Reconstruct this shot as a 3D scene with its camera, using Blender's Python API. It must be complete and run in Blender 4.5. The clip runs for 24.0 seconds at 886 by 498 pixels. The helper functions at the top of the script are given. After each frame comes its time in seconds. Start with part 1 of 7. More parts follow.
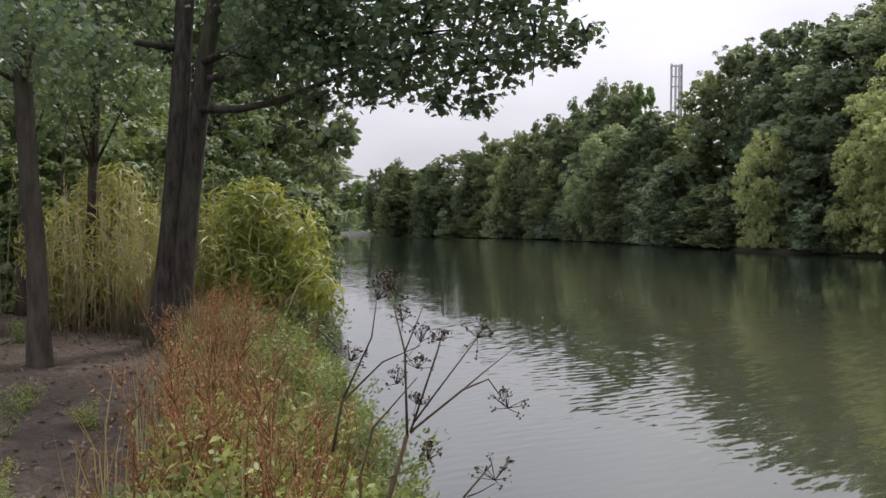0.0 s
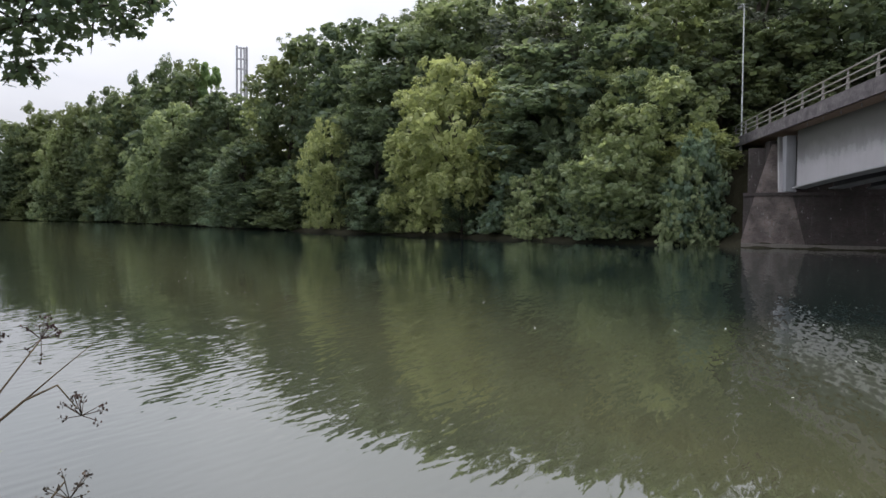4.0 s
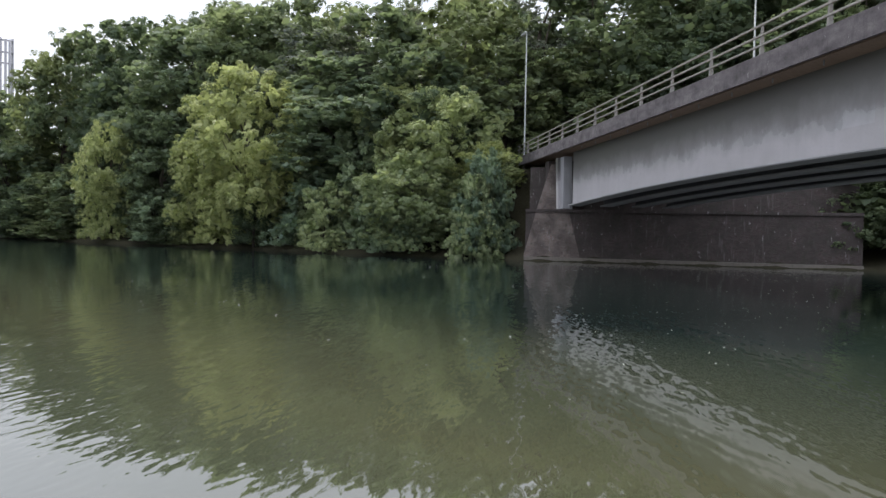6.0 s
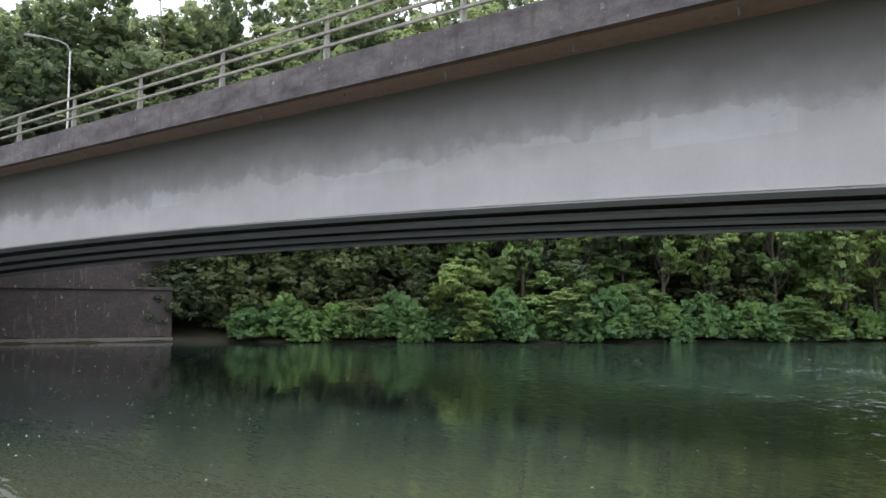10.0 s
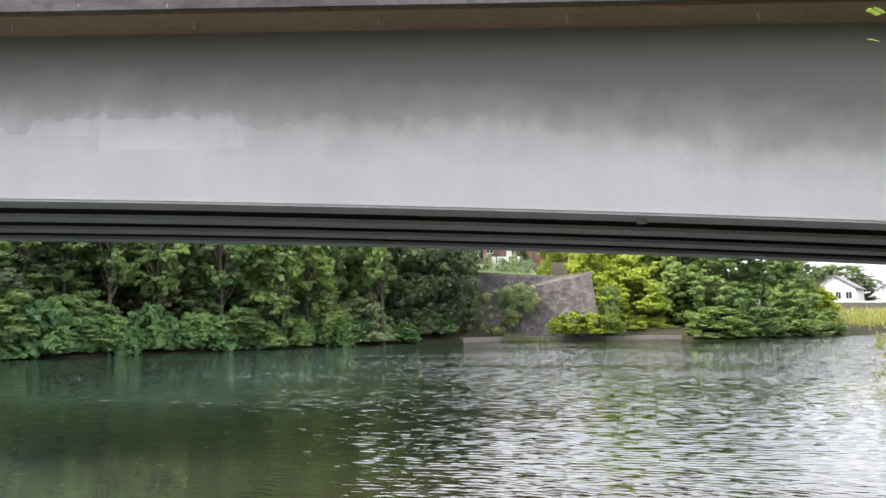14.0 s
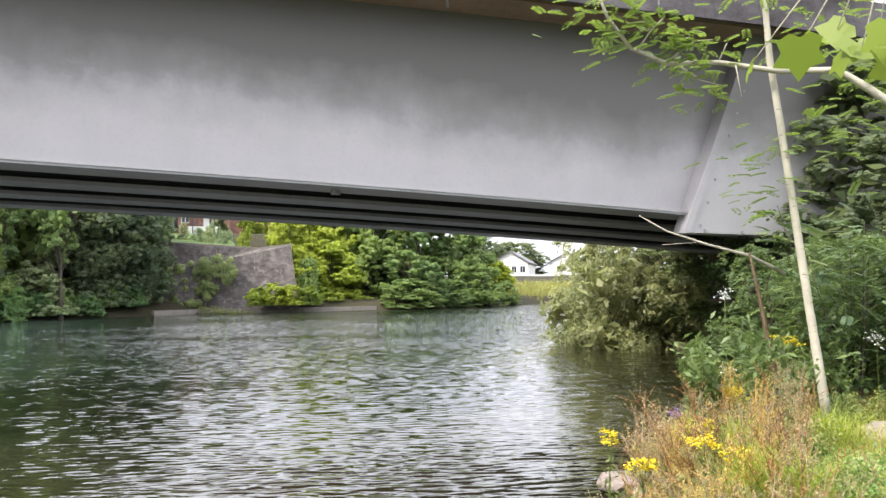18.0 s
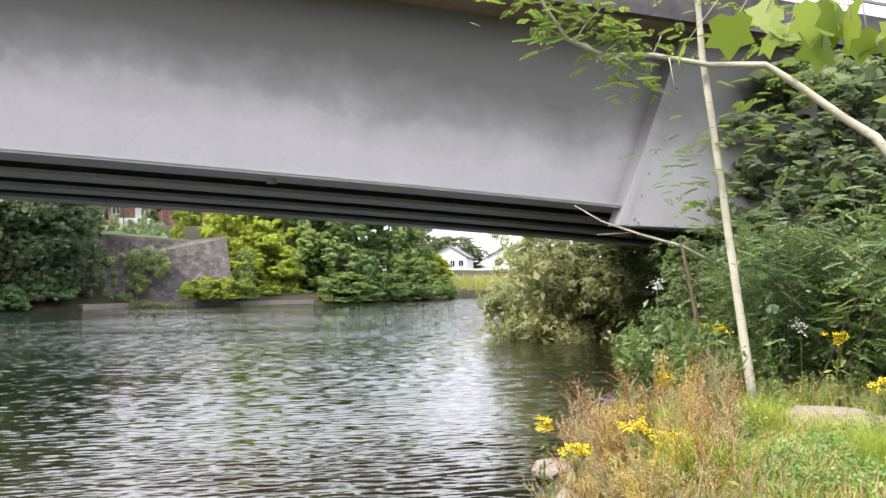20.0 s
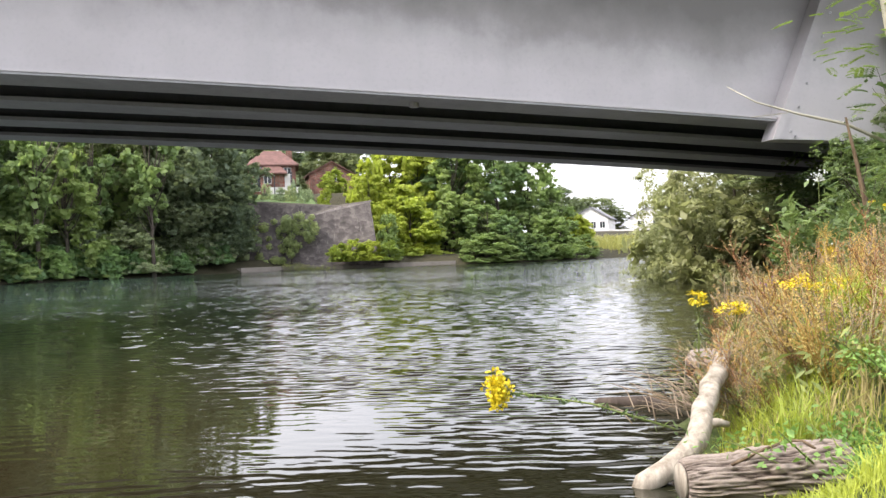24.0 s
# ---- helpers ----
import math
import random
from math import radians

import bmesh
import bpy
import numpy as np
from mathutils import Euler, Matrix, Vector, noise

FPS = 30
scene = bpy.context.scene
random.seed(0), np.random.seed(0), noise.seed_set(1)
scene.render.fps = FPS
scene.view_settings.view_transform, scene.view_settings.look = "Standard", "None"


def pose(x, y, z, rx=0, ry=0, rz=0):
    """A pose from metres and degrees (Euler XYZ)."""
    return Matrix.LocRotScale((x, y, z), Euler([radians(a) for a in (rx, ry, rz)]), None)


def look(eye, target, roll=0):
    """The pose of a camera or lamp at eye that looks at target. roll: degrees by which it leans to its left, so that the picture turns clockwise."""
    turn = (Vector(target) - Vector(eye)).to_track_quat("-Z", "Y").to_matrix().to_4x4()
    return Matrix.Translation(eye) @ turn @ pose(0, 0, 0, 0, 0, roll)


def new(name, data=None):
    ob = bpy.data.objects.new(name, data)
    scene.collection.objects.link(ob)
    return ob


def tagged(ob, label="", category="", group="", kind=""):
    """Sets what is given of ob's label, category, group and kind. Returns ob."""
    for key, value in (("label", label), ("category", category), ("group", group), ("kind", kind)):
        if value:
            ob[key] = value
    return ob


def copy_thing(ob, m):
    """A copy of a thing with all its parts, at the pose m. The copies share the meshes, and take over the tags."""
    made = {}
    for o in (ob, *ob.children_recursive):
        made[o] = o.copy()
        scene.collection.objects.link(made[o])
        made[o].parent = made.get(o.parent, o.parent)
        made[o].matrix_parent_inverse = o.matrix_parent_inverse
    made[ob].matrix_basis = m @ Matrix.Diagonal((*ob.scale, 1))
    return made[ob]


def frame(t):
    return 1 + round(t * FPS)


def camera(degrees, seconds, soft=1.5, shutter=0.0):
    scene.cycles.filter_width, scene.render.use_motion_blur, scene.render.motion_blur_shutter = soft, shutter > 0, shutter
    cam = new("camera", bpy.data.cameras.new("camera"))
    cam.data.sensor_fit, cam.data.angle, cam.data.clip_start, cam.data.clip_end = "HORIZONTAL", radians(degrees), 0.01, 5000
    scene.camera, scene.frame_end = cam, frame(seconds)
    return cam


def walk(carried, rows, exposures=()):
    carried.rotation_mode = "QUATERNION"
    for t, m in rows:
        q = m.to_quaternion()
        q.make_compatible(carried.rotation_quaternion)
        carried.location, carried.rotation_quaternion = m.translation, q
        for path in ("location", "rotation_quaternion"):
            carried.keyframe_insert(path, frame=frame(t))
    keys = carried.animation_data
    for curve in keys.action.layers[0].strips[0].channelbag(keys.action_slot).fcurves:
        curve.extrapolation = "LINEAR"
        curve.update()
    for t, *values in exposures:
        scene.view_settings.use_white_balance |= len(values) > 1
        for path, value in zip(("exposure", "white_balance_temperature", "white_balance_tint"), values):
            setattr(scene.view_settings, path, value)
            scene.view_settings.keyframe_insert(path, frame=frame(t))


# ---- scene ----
cam = camera(57.01, 24.0)
PATH = [
    (0, pose(-0.037, -0.042, 2.334, 88.602, -0.348, 0.000)),
    (0.5, pose(-0.035, -0.011, 2.329, 88.388, -0.720, -0.009)),
    (1, pose(-0.023, 0.027, 2.324, 88.188, 0.299, -0.661)),
    (1.5, pose(-0.014, 0.034, 2.327, 88.103, 0.281, -7.819)),
    (2, pose(-0.033, 0.050, 2.333, 87.906, 0.302, -13.445)),
    (2.5, pose(-0.047, 0.069, 2.334, 87.564, 0.464, -18.580)),
    (3, pose(-0.051, 0.070, 2.338, 87.325, 0.295, -22.515)),
    (3.5, pose(-0.062, 0.065, 2.343, 87.271, -0.157, -26.295)),
    (5.5, pose(-0.089, 0.013, 2.340, 88.366, -0.710, -39.536)),
    (6, pose(-0.084, 0.052, 2.320, 88.600, -1.125, -44.051)),
    (6.5, pose(-0.062, 0.080, 2.324, 90.105, -0.823, -49.274)),
    (7, pose(-0.068, 0.070, 2.348, 91.094, -0.519, -54.580)),
    (7.5, pose(-0.125, 0.027, 2.362, 91.260, 0.050, -60.862)),
    (8, pose(-0.112, 0.042, 2.394, 91.540, 0.508, -66.671)),
    (8.5, pose(-0.027, 0.095, 2.385, 91.818, 0.379, -71.905)),
    (9, pose(0.030, 0.079, 2.402, 92.416, 0.025, -77.500)),
    (9.5, pose(0.101, 0.049, 2.413, 93.564, -0.251, -83.912)),
    (10, pose(0.128, 0.025, 2.409, 94.257, -0.206, -89.553)),
    (10.5, pose(0.114, -0.030, 2.402, 94.767, -0.518, -94.339)),
    (11, pose(0.104, -0.022, 2.384, 95.211, -0.533, -100.598)),
    (11.5, pose(0.078, -0.038, 2.367, 95.579, -0.233, -107.051)),
    (13.5, pose(0.103, -0.043, 2.346, 94.980, 1.141, -124.050)),
    (14, pose(0.121, -0.048, 2.344, 94.946, 0.699, -126.764)),
    (14.5, pose(0.074, -0.030, 2.327, 94.698, 0.933, -129.285)),
    (15, pose(0.035, -0.016, 2.310, 94.229, 1.095, -132.301)),
    (15.5, pose(0.000, -0.003, 2.290, 94.200, 0.719, -134.675)),
    (16, pose(-0.007, 0.010, 2.298, 94.034, 1.185, -137.344)),
    (16.5, pose(-0.016, 0.023, 2.300, 94.051, 0.944, -140.189)),
    (17, pose(-0.026, 0.038, 2.297, 94.057, 0.573, -142.133)),
    (17.5, pose(-0.020, -0.024, 2.288, 93.742, 0.754, -144.869)),
    (18, pose(-0.017, -0.087, 2.270, 92.757, 0.773, -147.557)),
    (18.5, pose(-0.008, -0.122, 2.263, 92.548, 1.146, -149.573)),
    (20.5, pose(-0.009, -0.135, 2.136, 92.045, 0.613, -152.055)),
    (21, pose(-0.005, -0.119, 1.991, 90.840, 0.489, -150.951)),
    (21.5, pose(0.002, -0.255, 1.781, 90.843, 0.219, -147.025)),
    (22, pose(0.015, -0.231, 1.581, 90.936, 0.387, -145.547)),
    (22.5, pose(-0.002, -0.106, 1.441, 91.240, 0.532, -145.580)),
    (23, pose(0.011, -0.041, 1.407, 90.961, 1.513, -145.556)),
    (23.5, pose(0.019, 0.013, 1.381, 90.715, 2.013, -143.693)),
    (24, pose(0.046, -0.067, 1.348, 90.260, 1.826, -142.058)),
]
EXPOSURES = [(0, -0.34, 6500, 17), (3.5, -0.24, 6400, 14), (7, 0.26, 6250, 13), (8, 0.54, 6250, 13), (9, 0.42, 6300, 12), (11.5, 0.42, 6500, 10), (14, 0.90, 6600, 11), (17, 0.88, 6550, 12), (24, 0.82, 6600, 14)]
walk(cam, PATH, EXPOSURES)

# ---- light ----
SUN_AZ, SUN_EL = radians(28), radians(50)
world = bpy.data.worlds.new("overcast_sky")
scene.world = world
world.use_nodes = True
wn, wl = world.node_tree.nodes, world.node_tree.links
wn.clear()
w_out = wn.new("ShaderNodeOutputWorld")
w_bg = wn.new("ShaderNodeBackground")
w_sky = wn.new("ShaderNodeTexSky")
w_sky.sky_type = "NISHITA"
w_sky.sun_disc = False
w_sky.sun_elevation, w_sky.sun_rotation = SUN_EL, SUN_AZ
w_sky.air_density, w_sky.dust_density = 1.6, 4.0
w_co = wn.new("ShaderNodeTexCoord")
w_map = wn.new("ShaderNodeMapping")
w_map.inputs["Scale"].default_value = (1.0, 1.0, 2.6)
w_noise = wn.new("ShaderNodeTexNoise")
w_noise.inputs["Scale"].default_value, w_noise.inputs["Detail"].default_value = 2.2, 5.0
w_ramp = wn.new("ShaderNodeValToRGB")
w_ramp.color_ramp.elements[0].position, w_ramp.color_ramp.elements[0].color = 0.30, (5.9, 6.25, 7.0, 1)
w_ramp.color_ramp.elements[1].position, w_ramp.color_ramp.elements[1].color = 0.62, (8.5, 8.75, 9.4, 1)
w_mix = wn.new("ShaderNodeMix")
w_mix.data_type = "RGBA"
w_mix.inputs["Factor"].default_value = 0.86
wl.new(w_co.outputs["Generated"], w_map.inputs["Vector"])
wl.new(w_map.outputs["Vector"], w_noise.inputs["Vector"])
wl.new(w_noise.outputs["Fac"], w_ramp.inputs["Fac"])
wl.new(w_sky.outputs["Color"], w_mix.inputs[6])
wl.new(w_ramp.outputs["Color"], w_mix.inputs[7])
wl.new(w_mix.outputs[2], w_bg.inputs["Color"])
# an overcast sky grows brighter from the horizon to the zenith
w_sep = wn.new("ShaderNodeSeparateXYZ")
wl.new(w_co.outputs["Generated"], w_sep.inputs["Vector"])
w_up = wn.new("ShaderNodeMath")
w_up.operation = "MAXIMUM"
wl.new(w_sep.outputs["Z"], w_up.inputs[0])
w_up.inputs[1].default_value = 0.0
w_lum = wn.new("ShaderNodeMath")
w_lum.operation = "MULTIPLY_ADD"
wl.new(w_up.outputs[0], w_lum.inputs[0])
w_lum.inputs[1].default_value, w_lum.inputs[2].default_value = 0.185, 0.112
wl.new(w_lum.outputs[0], w_bg.inputs["Strength"])
wl.new(w_bg.outputs["Background"], w_out.inputs["Surface"])

sun = new("sun", bpy.data.lights.new("sun", "SUN"))
sun.data.energy, sun.data.angle, sun.data.color = 3.4, radians(9), (1.0, 0.95, 0.86)
sun.matrix_world = look((0, 0, 0), (-math.sin(SUN_AZ) * math.cos(SUN_EL), -math.cos(SUN_AZ) * math.cos(SUN_EL), -math.sin(SUN_EL)))


# ---- materials ----
class Nodes:
    """A small wrapper to write node materials briefly."""

    def __init__(self, name):
        self.mat = bpy.data.materials.new(name)
        self.mat.use_nodes = True
        self.nt = self.mat.node_tree
        self.nt.nodes.clear()
        self.out = self.nt.nodes.new("ShaderNodeOutputMaterial")

    def node(self, kind, **values):
        n = self.nt.nodes.new(kind)
        for key, v in values.items():
            n.inputs[key.replace("_", " ")].default_value = v
        return n

    def link(self, a, b):
        self.nt.links.new(a, b)

    def coords(self, scale=(1, 1, 1), space="Object"):
        co = self.nt.nodes.new("ShaderNodeTexCoord")
        m = self.node("ShaderNodeMapping", Scale=scale)
        self.link(co.outputs[space], m.inputs["Vector"])
        return m.outputs["Vector"]

    def world_coords(self, scale=(1, 1, 1)):
        g = self.nt.nodes.new("ShaderNodeNewGeometry")
        m = self.node("ShaderNodeMapping", Scale=scale)
        self.link(g.outputs["Position"], m.inputs["Vector"])
        return m.outputs["Vector"]

    def noise(self, vec, scale, detail=4, rough=0.55):
        n = self.node("ShaderNodeTexNoise", Scale=scale, Detail=detail, Roughness=rough)
        self.link(vec, n.inputs["Vector"])
        return n.outputs["Fac"]

    def ramp(self, fac, *stops):
        r = self.nt.nodes.new("ShaderNodeValToRGB")
        e = r.color_ramp.elements
        while len(e) < len(stops):
            e.new(0.5)
        for el, (p, c) in zip(e, stops):
            el.position = p
            el.color = (*c, 1) if not isinstance(c, (int, float)) else (c, c, c, 1)
        self.link(fac, r.inputs["Fac"])
        return r.outputs["Color"]

    def mix(self, fac, a, b, blend="MIX"):
        m = self.nt.nodes.new("ShaderNodeMix")
        m.data_type, m.blend_type = "RGBA", blend
        for socket, v in ((m.inputs["Factor"], fac), (m.inputs[6], a), (m.inputs[7], b)):
            if isinstance(v, (int, float)):
                socket.default_value = v
            elif isinstance(v, tuple):
                socket.default_value = (*v, 1)
            else:
                self.link(v, socket)
        return m.outputs[2]

    def math(self, op, a, b=0.0):
        m = self.nt.nodes.new("ShaderNodeMath")
        m.operation = op
        for socket, v in zip(m.inputs, (a, b)):
            if isinstance(v, (int, float)):
                socket.default_value = v
            else:
                self.link(v, socket)
        return m.outputs[0]

    def vector(self, op, a, b=None):
        m = self.nt.nodes.new("ShaderNodeVectorMath")
        m.operation = op
        for socket, v in zip(m.inputs, (a, b)):
            if isinstance(v, tuple):
                socket.default_value = v
            elif v is not None:
                self.link(v, socket)
        return m.outputs["Vector"]

    def bump(self, height, strength=0.3, distance=0.02):
        b = self.node("ShaderNodeBump", Strength=strength, Distance=distance)
        self.link(height, b.inputs["Height"])
        return b.outputs["Normal"]

    def surface(self, color, rough=0.7, normal=None, metal=0.0, spec=0.5, **more):
        p = self.node("ShaderNodeBsdfPrincipled", Metallic=metal)
        p.inputs["Specular IOR Level"].default_value = spec
        for name, v in (("Base Color", color), ("Roughness", rough)):
            if isinstance(v, tuple):
                p.inputs[name].default_value = (*v, 1)
            elif isinstance(v, (int, float)):
                p.inputs[name].default_value = v
            else:
                self.link(v, p.inputs[name])
        if normal is not None:
            self.link(normal, p.inputs["Normal"])
        self.link(p.outputs["BSDF"], self.out.inputs["Surface"])
        return p


def leaf_material(name, dark, light, sheen=0.6, through_light=0.52):
    """Leaves: each leaf its own shade between two greens, each plant a little different, some light through the blade."""
    n = Nodes(name)
    blue = 1.75 if light[1] > light[0] * 1.04 else 1.15
    dark, light = (dark[0] * 0.97, dark[1], dark[2] * blue), (light[0] * 0.97, light[1], light[2] * blue)
    geo = n.nt.nodes.new("ShaderNodeNewGeometry")
    info = n.nt.nodes.new("ShaderNodeObjectInfo")
    big = n.noise(n.coords(), 0.55, 3)
    fac = n.math("ADD", n.math("MULTIPLY", geo.outputs["Random Per Island"], 0.55), n.math("MULTIPLY", big, 0.9))
    fac = n.math("ADD", fac, n.math("MULTIPLY", n.math("SUBTRACT", info.outputs["Random"], 0.5), 0.35))
    col = n.ramp(n.math("MULTIPLY", fac, 0.8), (0.2, dark), (0.85, light))
    hue = n.ramp(info.outputs["Random"], (0.0, (0.90, 0.96, 1.10)), (0.5, (1.0, 1.0, 1.0)), (1.0, (1.15, 1.06, 0.86)))
    col = n.mix(1.0, col, hue, "MULTIPLY")
    p = n.surface(col, sheen, spec=0.35)
    tr = n.node("ShaderNodeBsdfTranslucent")
    n.link(n.mix(0.5, col, (light[0] * 1.5, light[1] * 1.5, light[2] * 0.95)), tr.inputs["Color"])
    ms = n.nt.nodes.new("ShaderNodeMixShader")
    ms.inputs["Fac"].default_value = through_light
    n.link(p.outputs["BSDF"], ms.inputs[1])
    n.link(tr.outputs["BSDF"], ms.inputs[2])
    n.link(ms.outputs["Shader"], n.out.inputs["Surface"])
    return n.mat


def bark_material(name, dark, light, scale=9.0, depth=0.6):
    n = Nodes(name)
    v = n.coords((1, 1, 0.22))
    a = n.noise(v, scale, 6, 0.65)
    b = n.noise(n.coords(), 1.3, 3)
    col = n.ramp(a, (0.3, dark), (0.7, light))
    col = n.mix(n.ramp(b, (0.5, 0.0), (0.72, 0.5)), col, (0.09, 0.11, 0.06))
    n.surface(col, 0.9, n.bump(a, depth, 0.03), spec=0.2)
    return n.mat


M = {
    "oak": leaf_material("oak_leaves", (0.052, 0.078, 0.027), (0.205, 0.245, 0.078)),
    "ash": leaf_material("ash_leaves", (0.084, 0.120, 0.044), (0.285, 0.330, 0.112)),
    "birch": leaf_material("birch_leaves", (0.070, 0.085, 0.040), (0.150, 0.165, 0.080)),
    "willow": leaf_material("willow_leaves", (0.125, 0.160, 0.052), (0.375, 0.415, 0.125)),
    "lime": leaf_material("lime_leaves", (0.074, 0.128, 0.028), (0.265, 0.350, 0.078)),
    "bush": leaf_material("bush_leaves", (0.110, 0.158, 0.060), (0.375, 0.435, 0.160)),
    "maple": leaf_material("maple_leaves", (0.095, 0.150, 0.018), (0.370, 0.430, 0.042)),
    "osier": leaf_material("osier_leaves", (0.130, 0.150, 0.044), (0.340, 0.360, 0.115), 0.5, 0.5),
    "knotweed": leaf_material("knotweed_leaves", (0.080, 0.160, 0.036), (0.250, 0.370, 0.090)),
    "bark": bark_material("grey_brown_bark", (0.035, 0.028, 0.022), (0.12, 0.10, 0.08)),
}


def concrete(name, base, stain, drip=0.5, rough=0.85, bump=0.25):
    """Weathered concrete with blotches, drips running down and fine pitting."""
    n = Nodes(name)
    blot = n.noise(n.world_coords(), 0.9, 5, 0.6)
    fine = n.noise(n.world_coords(), 22, 5, 0.7)
    drips = n.noise(n.world_coords((3.2, 3.2, 0.25)), 1.6, 4, 0.65)
    col = n.mix(n.ramp(blot, (0.35, 0.0), (0.7, 1.0)), base, tuple(0.82 * a for a in base))
    col = n.mix(n.ramp(drips, (0.48, 0.0), (0.72, drip)), col, stain)
    col = n.mix(n.ramp(fine, (0.3, 0.35), (0.6, 0.0)), col, stain)
    n.surface(col, rough, n.bump(fine, bump, 0.01), spec=0.3)
    return n.mat


def fascia_concrete():
    """Dark lichen-grown concrete: blotches, soft drips of uneven length, pale flecks of droppings and lichen."""
    n = Nodes("weathered_fascia_concrete")
    blot = n.noise(n.world_coords((0.7, 0.7, 1.6)), 1.3, 6, 0.68)
    drips = n.noise(n.world_coords((1.7, 1.7, 0.35)), 2.4, 6, 0.75)
    fine = n.noise(n.world_coords(), 26, 5, 0.7)
    fleck = n.noise(n.world_coords((1.0, 1.0, 0.45)), 7.5, 4, 0.65)
    col = n.ramp(blot, (0.30, (0.055, 0.048, 0.052)), (0.5, (0.115, 0.104, 0.110)), (0.72, (0.185, 0.170, 0.172)))
    col = n.mix(n.ramp(drips, (0.52, 0.0), (0.70, 0.6)), col, (0.045, 0.040, 0.042))
    col = n.mix(n.ramp(fleck, (0.66, 0.0), (0.72, 0.75)), col, (0.40, 0.39, 0.38))
    col = n.mix(n.ramp(fine, (0.3, 0.4), (0.6, 0.0)), col, (0.05, 0.045, 0.046))
    n.surface(col, 0.9, n.bump(fine, 0.4, 0.012), spec=0.2)
    return n.mat


M["fascia"] = fascia_concrete()
M["soffit"] = concrete("rust_stained_soffit", (0.28, 0.20, 0.15), (0.16, 0.105, 0.075), 0.5)
M["kerb"] = concrete("ledge_concrete", (0.21, 0.19, 0.165), (0.08, 0.07, 0.06), 0.5)
# girder steel darkened: the shade under the deck is in its colour
M["inner_web"] = concrete("shaded_blue_grey_steel", (0.085, 0.088, 0.098), (0.045, 0.046, 0.05), 0.4, 0.6, 0.05)
M["dark_flange"] = concrete("dark_painted_steel", (0.33, 0.33, 0.34), (0.18, 0.18, 0.18), 0.4, 0.55, 0.05)


def girder_paint(name, fresh):
    """Pale grey bridge paint over an older sooty coat, with soft dirt and the deck's shade painted in at the top;
    fresh: how much paler than the rest.
    """
    n = Nodes(name)
    pos = n.world_coords()
    blot = n.noise(n.world_coords((0.6, 0.6, 0.9)), 0.7, 3)
    streak = n.noise(n.world_coords((1.2, 1.2, 0.10)), 1.4, 3)
    fine = n.noise(pos, 14, 4)
    col = n.mix(n.ramp(blot, (0.35, 0.0), (0.68, 1.0)), (0.470, 0.450, 0.458), (0.42, 0.402, 0.405))
    col = n.mix(n.ramp(streak, (0.5, 0.0), (0.8, 0.35)), col, (0.36, 0.36, 0.355))
    col = n.mix(n.ramp(fine, (0.25, 0.18), (0.5, 0.0)), col, (0.3, 0.3, 0.3))
    col = n.mix(fresh, col, (0.55, 0.56, 0.59))
    # the newer coat was rolled on from below in strips and ends unevenly; above it soot and the deck's shade share one
    # dark colour
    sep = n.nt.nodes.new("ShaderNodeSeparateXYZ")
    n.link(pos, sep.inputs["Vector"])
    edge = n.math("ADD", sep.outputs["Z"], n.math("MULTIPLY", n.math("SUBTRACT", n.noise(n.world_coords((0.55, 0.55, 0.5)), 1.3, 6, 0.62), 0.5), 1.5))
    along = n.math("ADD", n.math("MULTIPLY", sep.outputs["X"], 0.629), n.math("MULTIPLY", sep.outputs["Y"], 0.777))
    # the painted dark band reaches lower towards the near end
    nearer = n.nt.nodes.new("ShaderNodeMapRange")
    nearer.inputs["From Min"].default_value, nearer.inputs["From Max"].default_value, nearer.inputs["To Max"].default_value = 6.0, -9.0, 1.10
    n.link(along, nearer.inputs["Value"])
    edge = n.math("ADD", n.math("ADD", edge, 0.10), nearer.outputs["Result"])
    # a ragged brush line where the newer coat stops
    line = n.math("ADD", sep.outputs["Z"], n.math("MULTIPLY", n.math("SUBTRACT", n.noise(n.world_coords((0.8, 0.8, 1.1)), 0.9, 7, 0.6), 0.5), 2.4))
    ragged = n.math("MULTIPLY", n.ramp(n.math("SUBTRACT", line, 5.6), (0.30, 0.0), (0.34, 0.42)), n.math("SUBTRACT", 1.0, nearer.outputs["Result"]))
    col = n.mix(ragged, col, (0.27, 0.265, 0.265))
    soot_and_shade = n.ramp(n.math("DIVIDE", n.math("SUBTRACT", edge, 5.3), 2.2), (0.10, 0.0), (0.32, 0.25), (0.46, 0.6), (0.80, 0.94))
    col = n.mix(soot_and_shade, col, (0.125, 0.12, 0.112))
    n.surface(col, 0.5, n.bump(blot, 0.05, 0.02), spec=0.3)
    return n.mat


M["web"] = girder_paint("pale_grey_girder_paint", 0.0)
M["patch"] = girder_paint("fresh_girder_paint", 0.26)


def galvanised(name, base):
    n = Nodes(name)
    a = n.noise(n.world_coords(), 6, 4)
    n.surface(n.mix(n.ramp(a, (0.35, 0.0), (0.7, 1.0)), base, tuple(0.6 * c for c in base)), 0.6, spec=0.3)
    return n.mat


M["rail"] = galvanised("aluminium_parapet", (0.29, 0.28, 0.25))
M["lamp"] = galvanised("lamp_column_paint", (0.42, 0.44, 0.42))


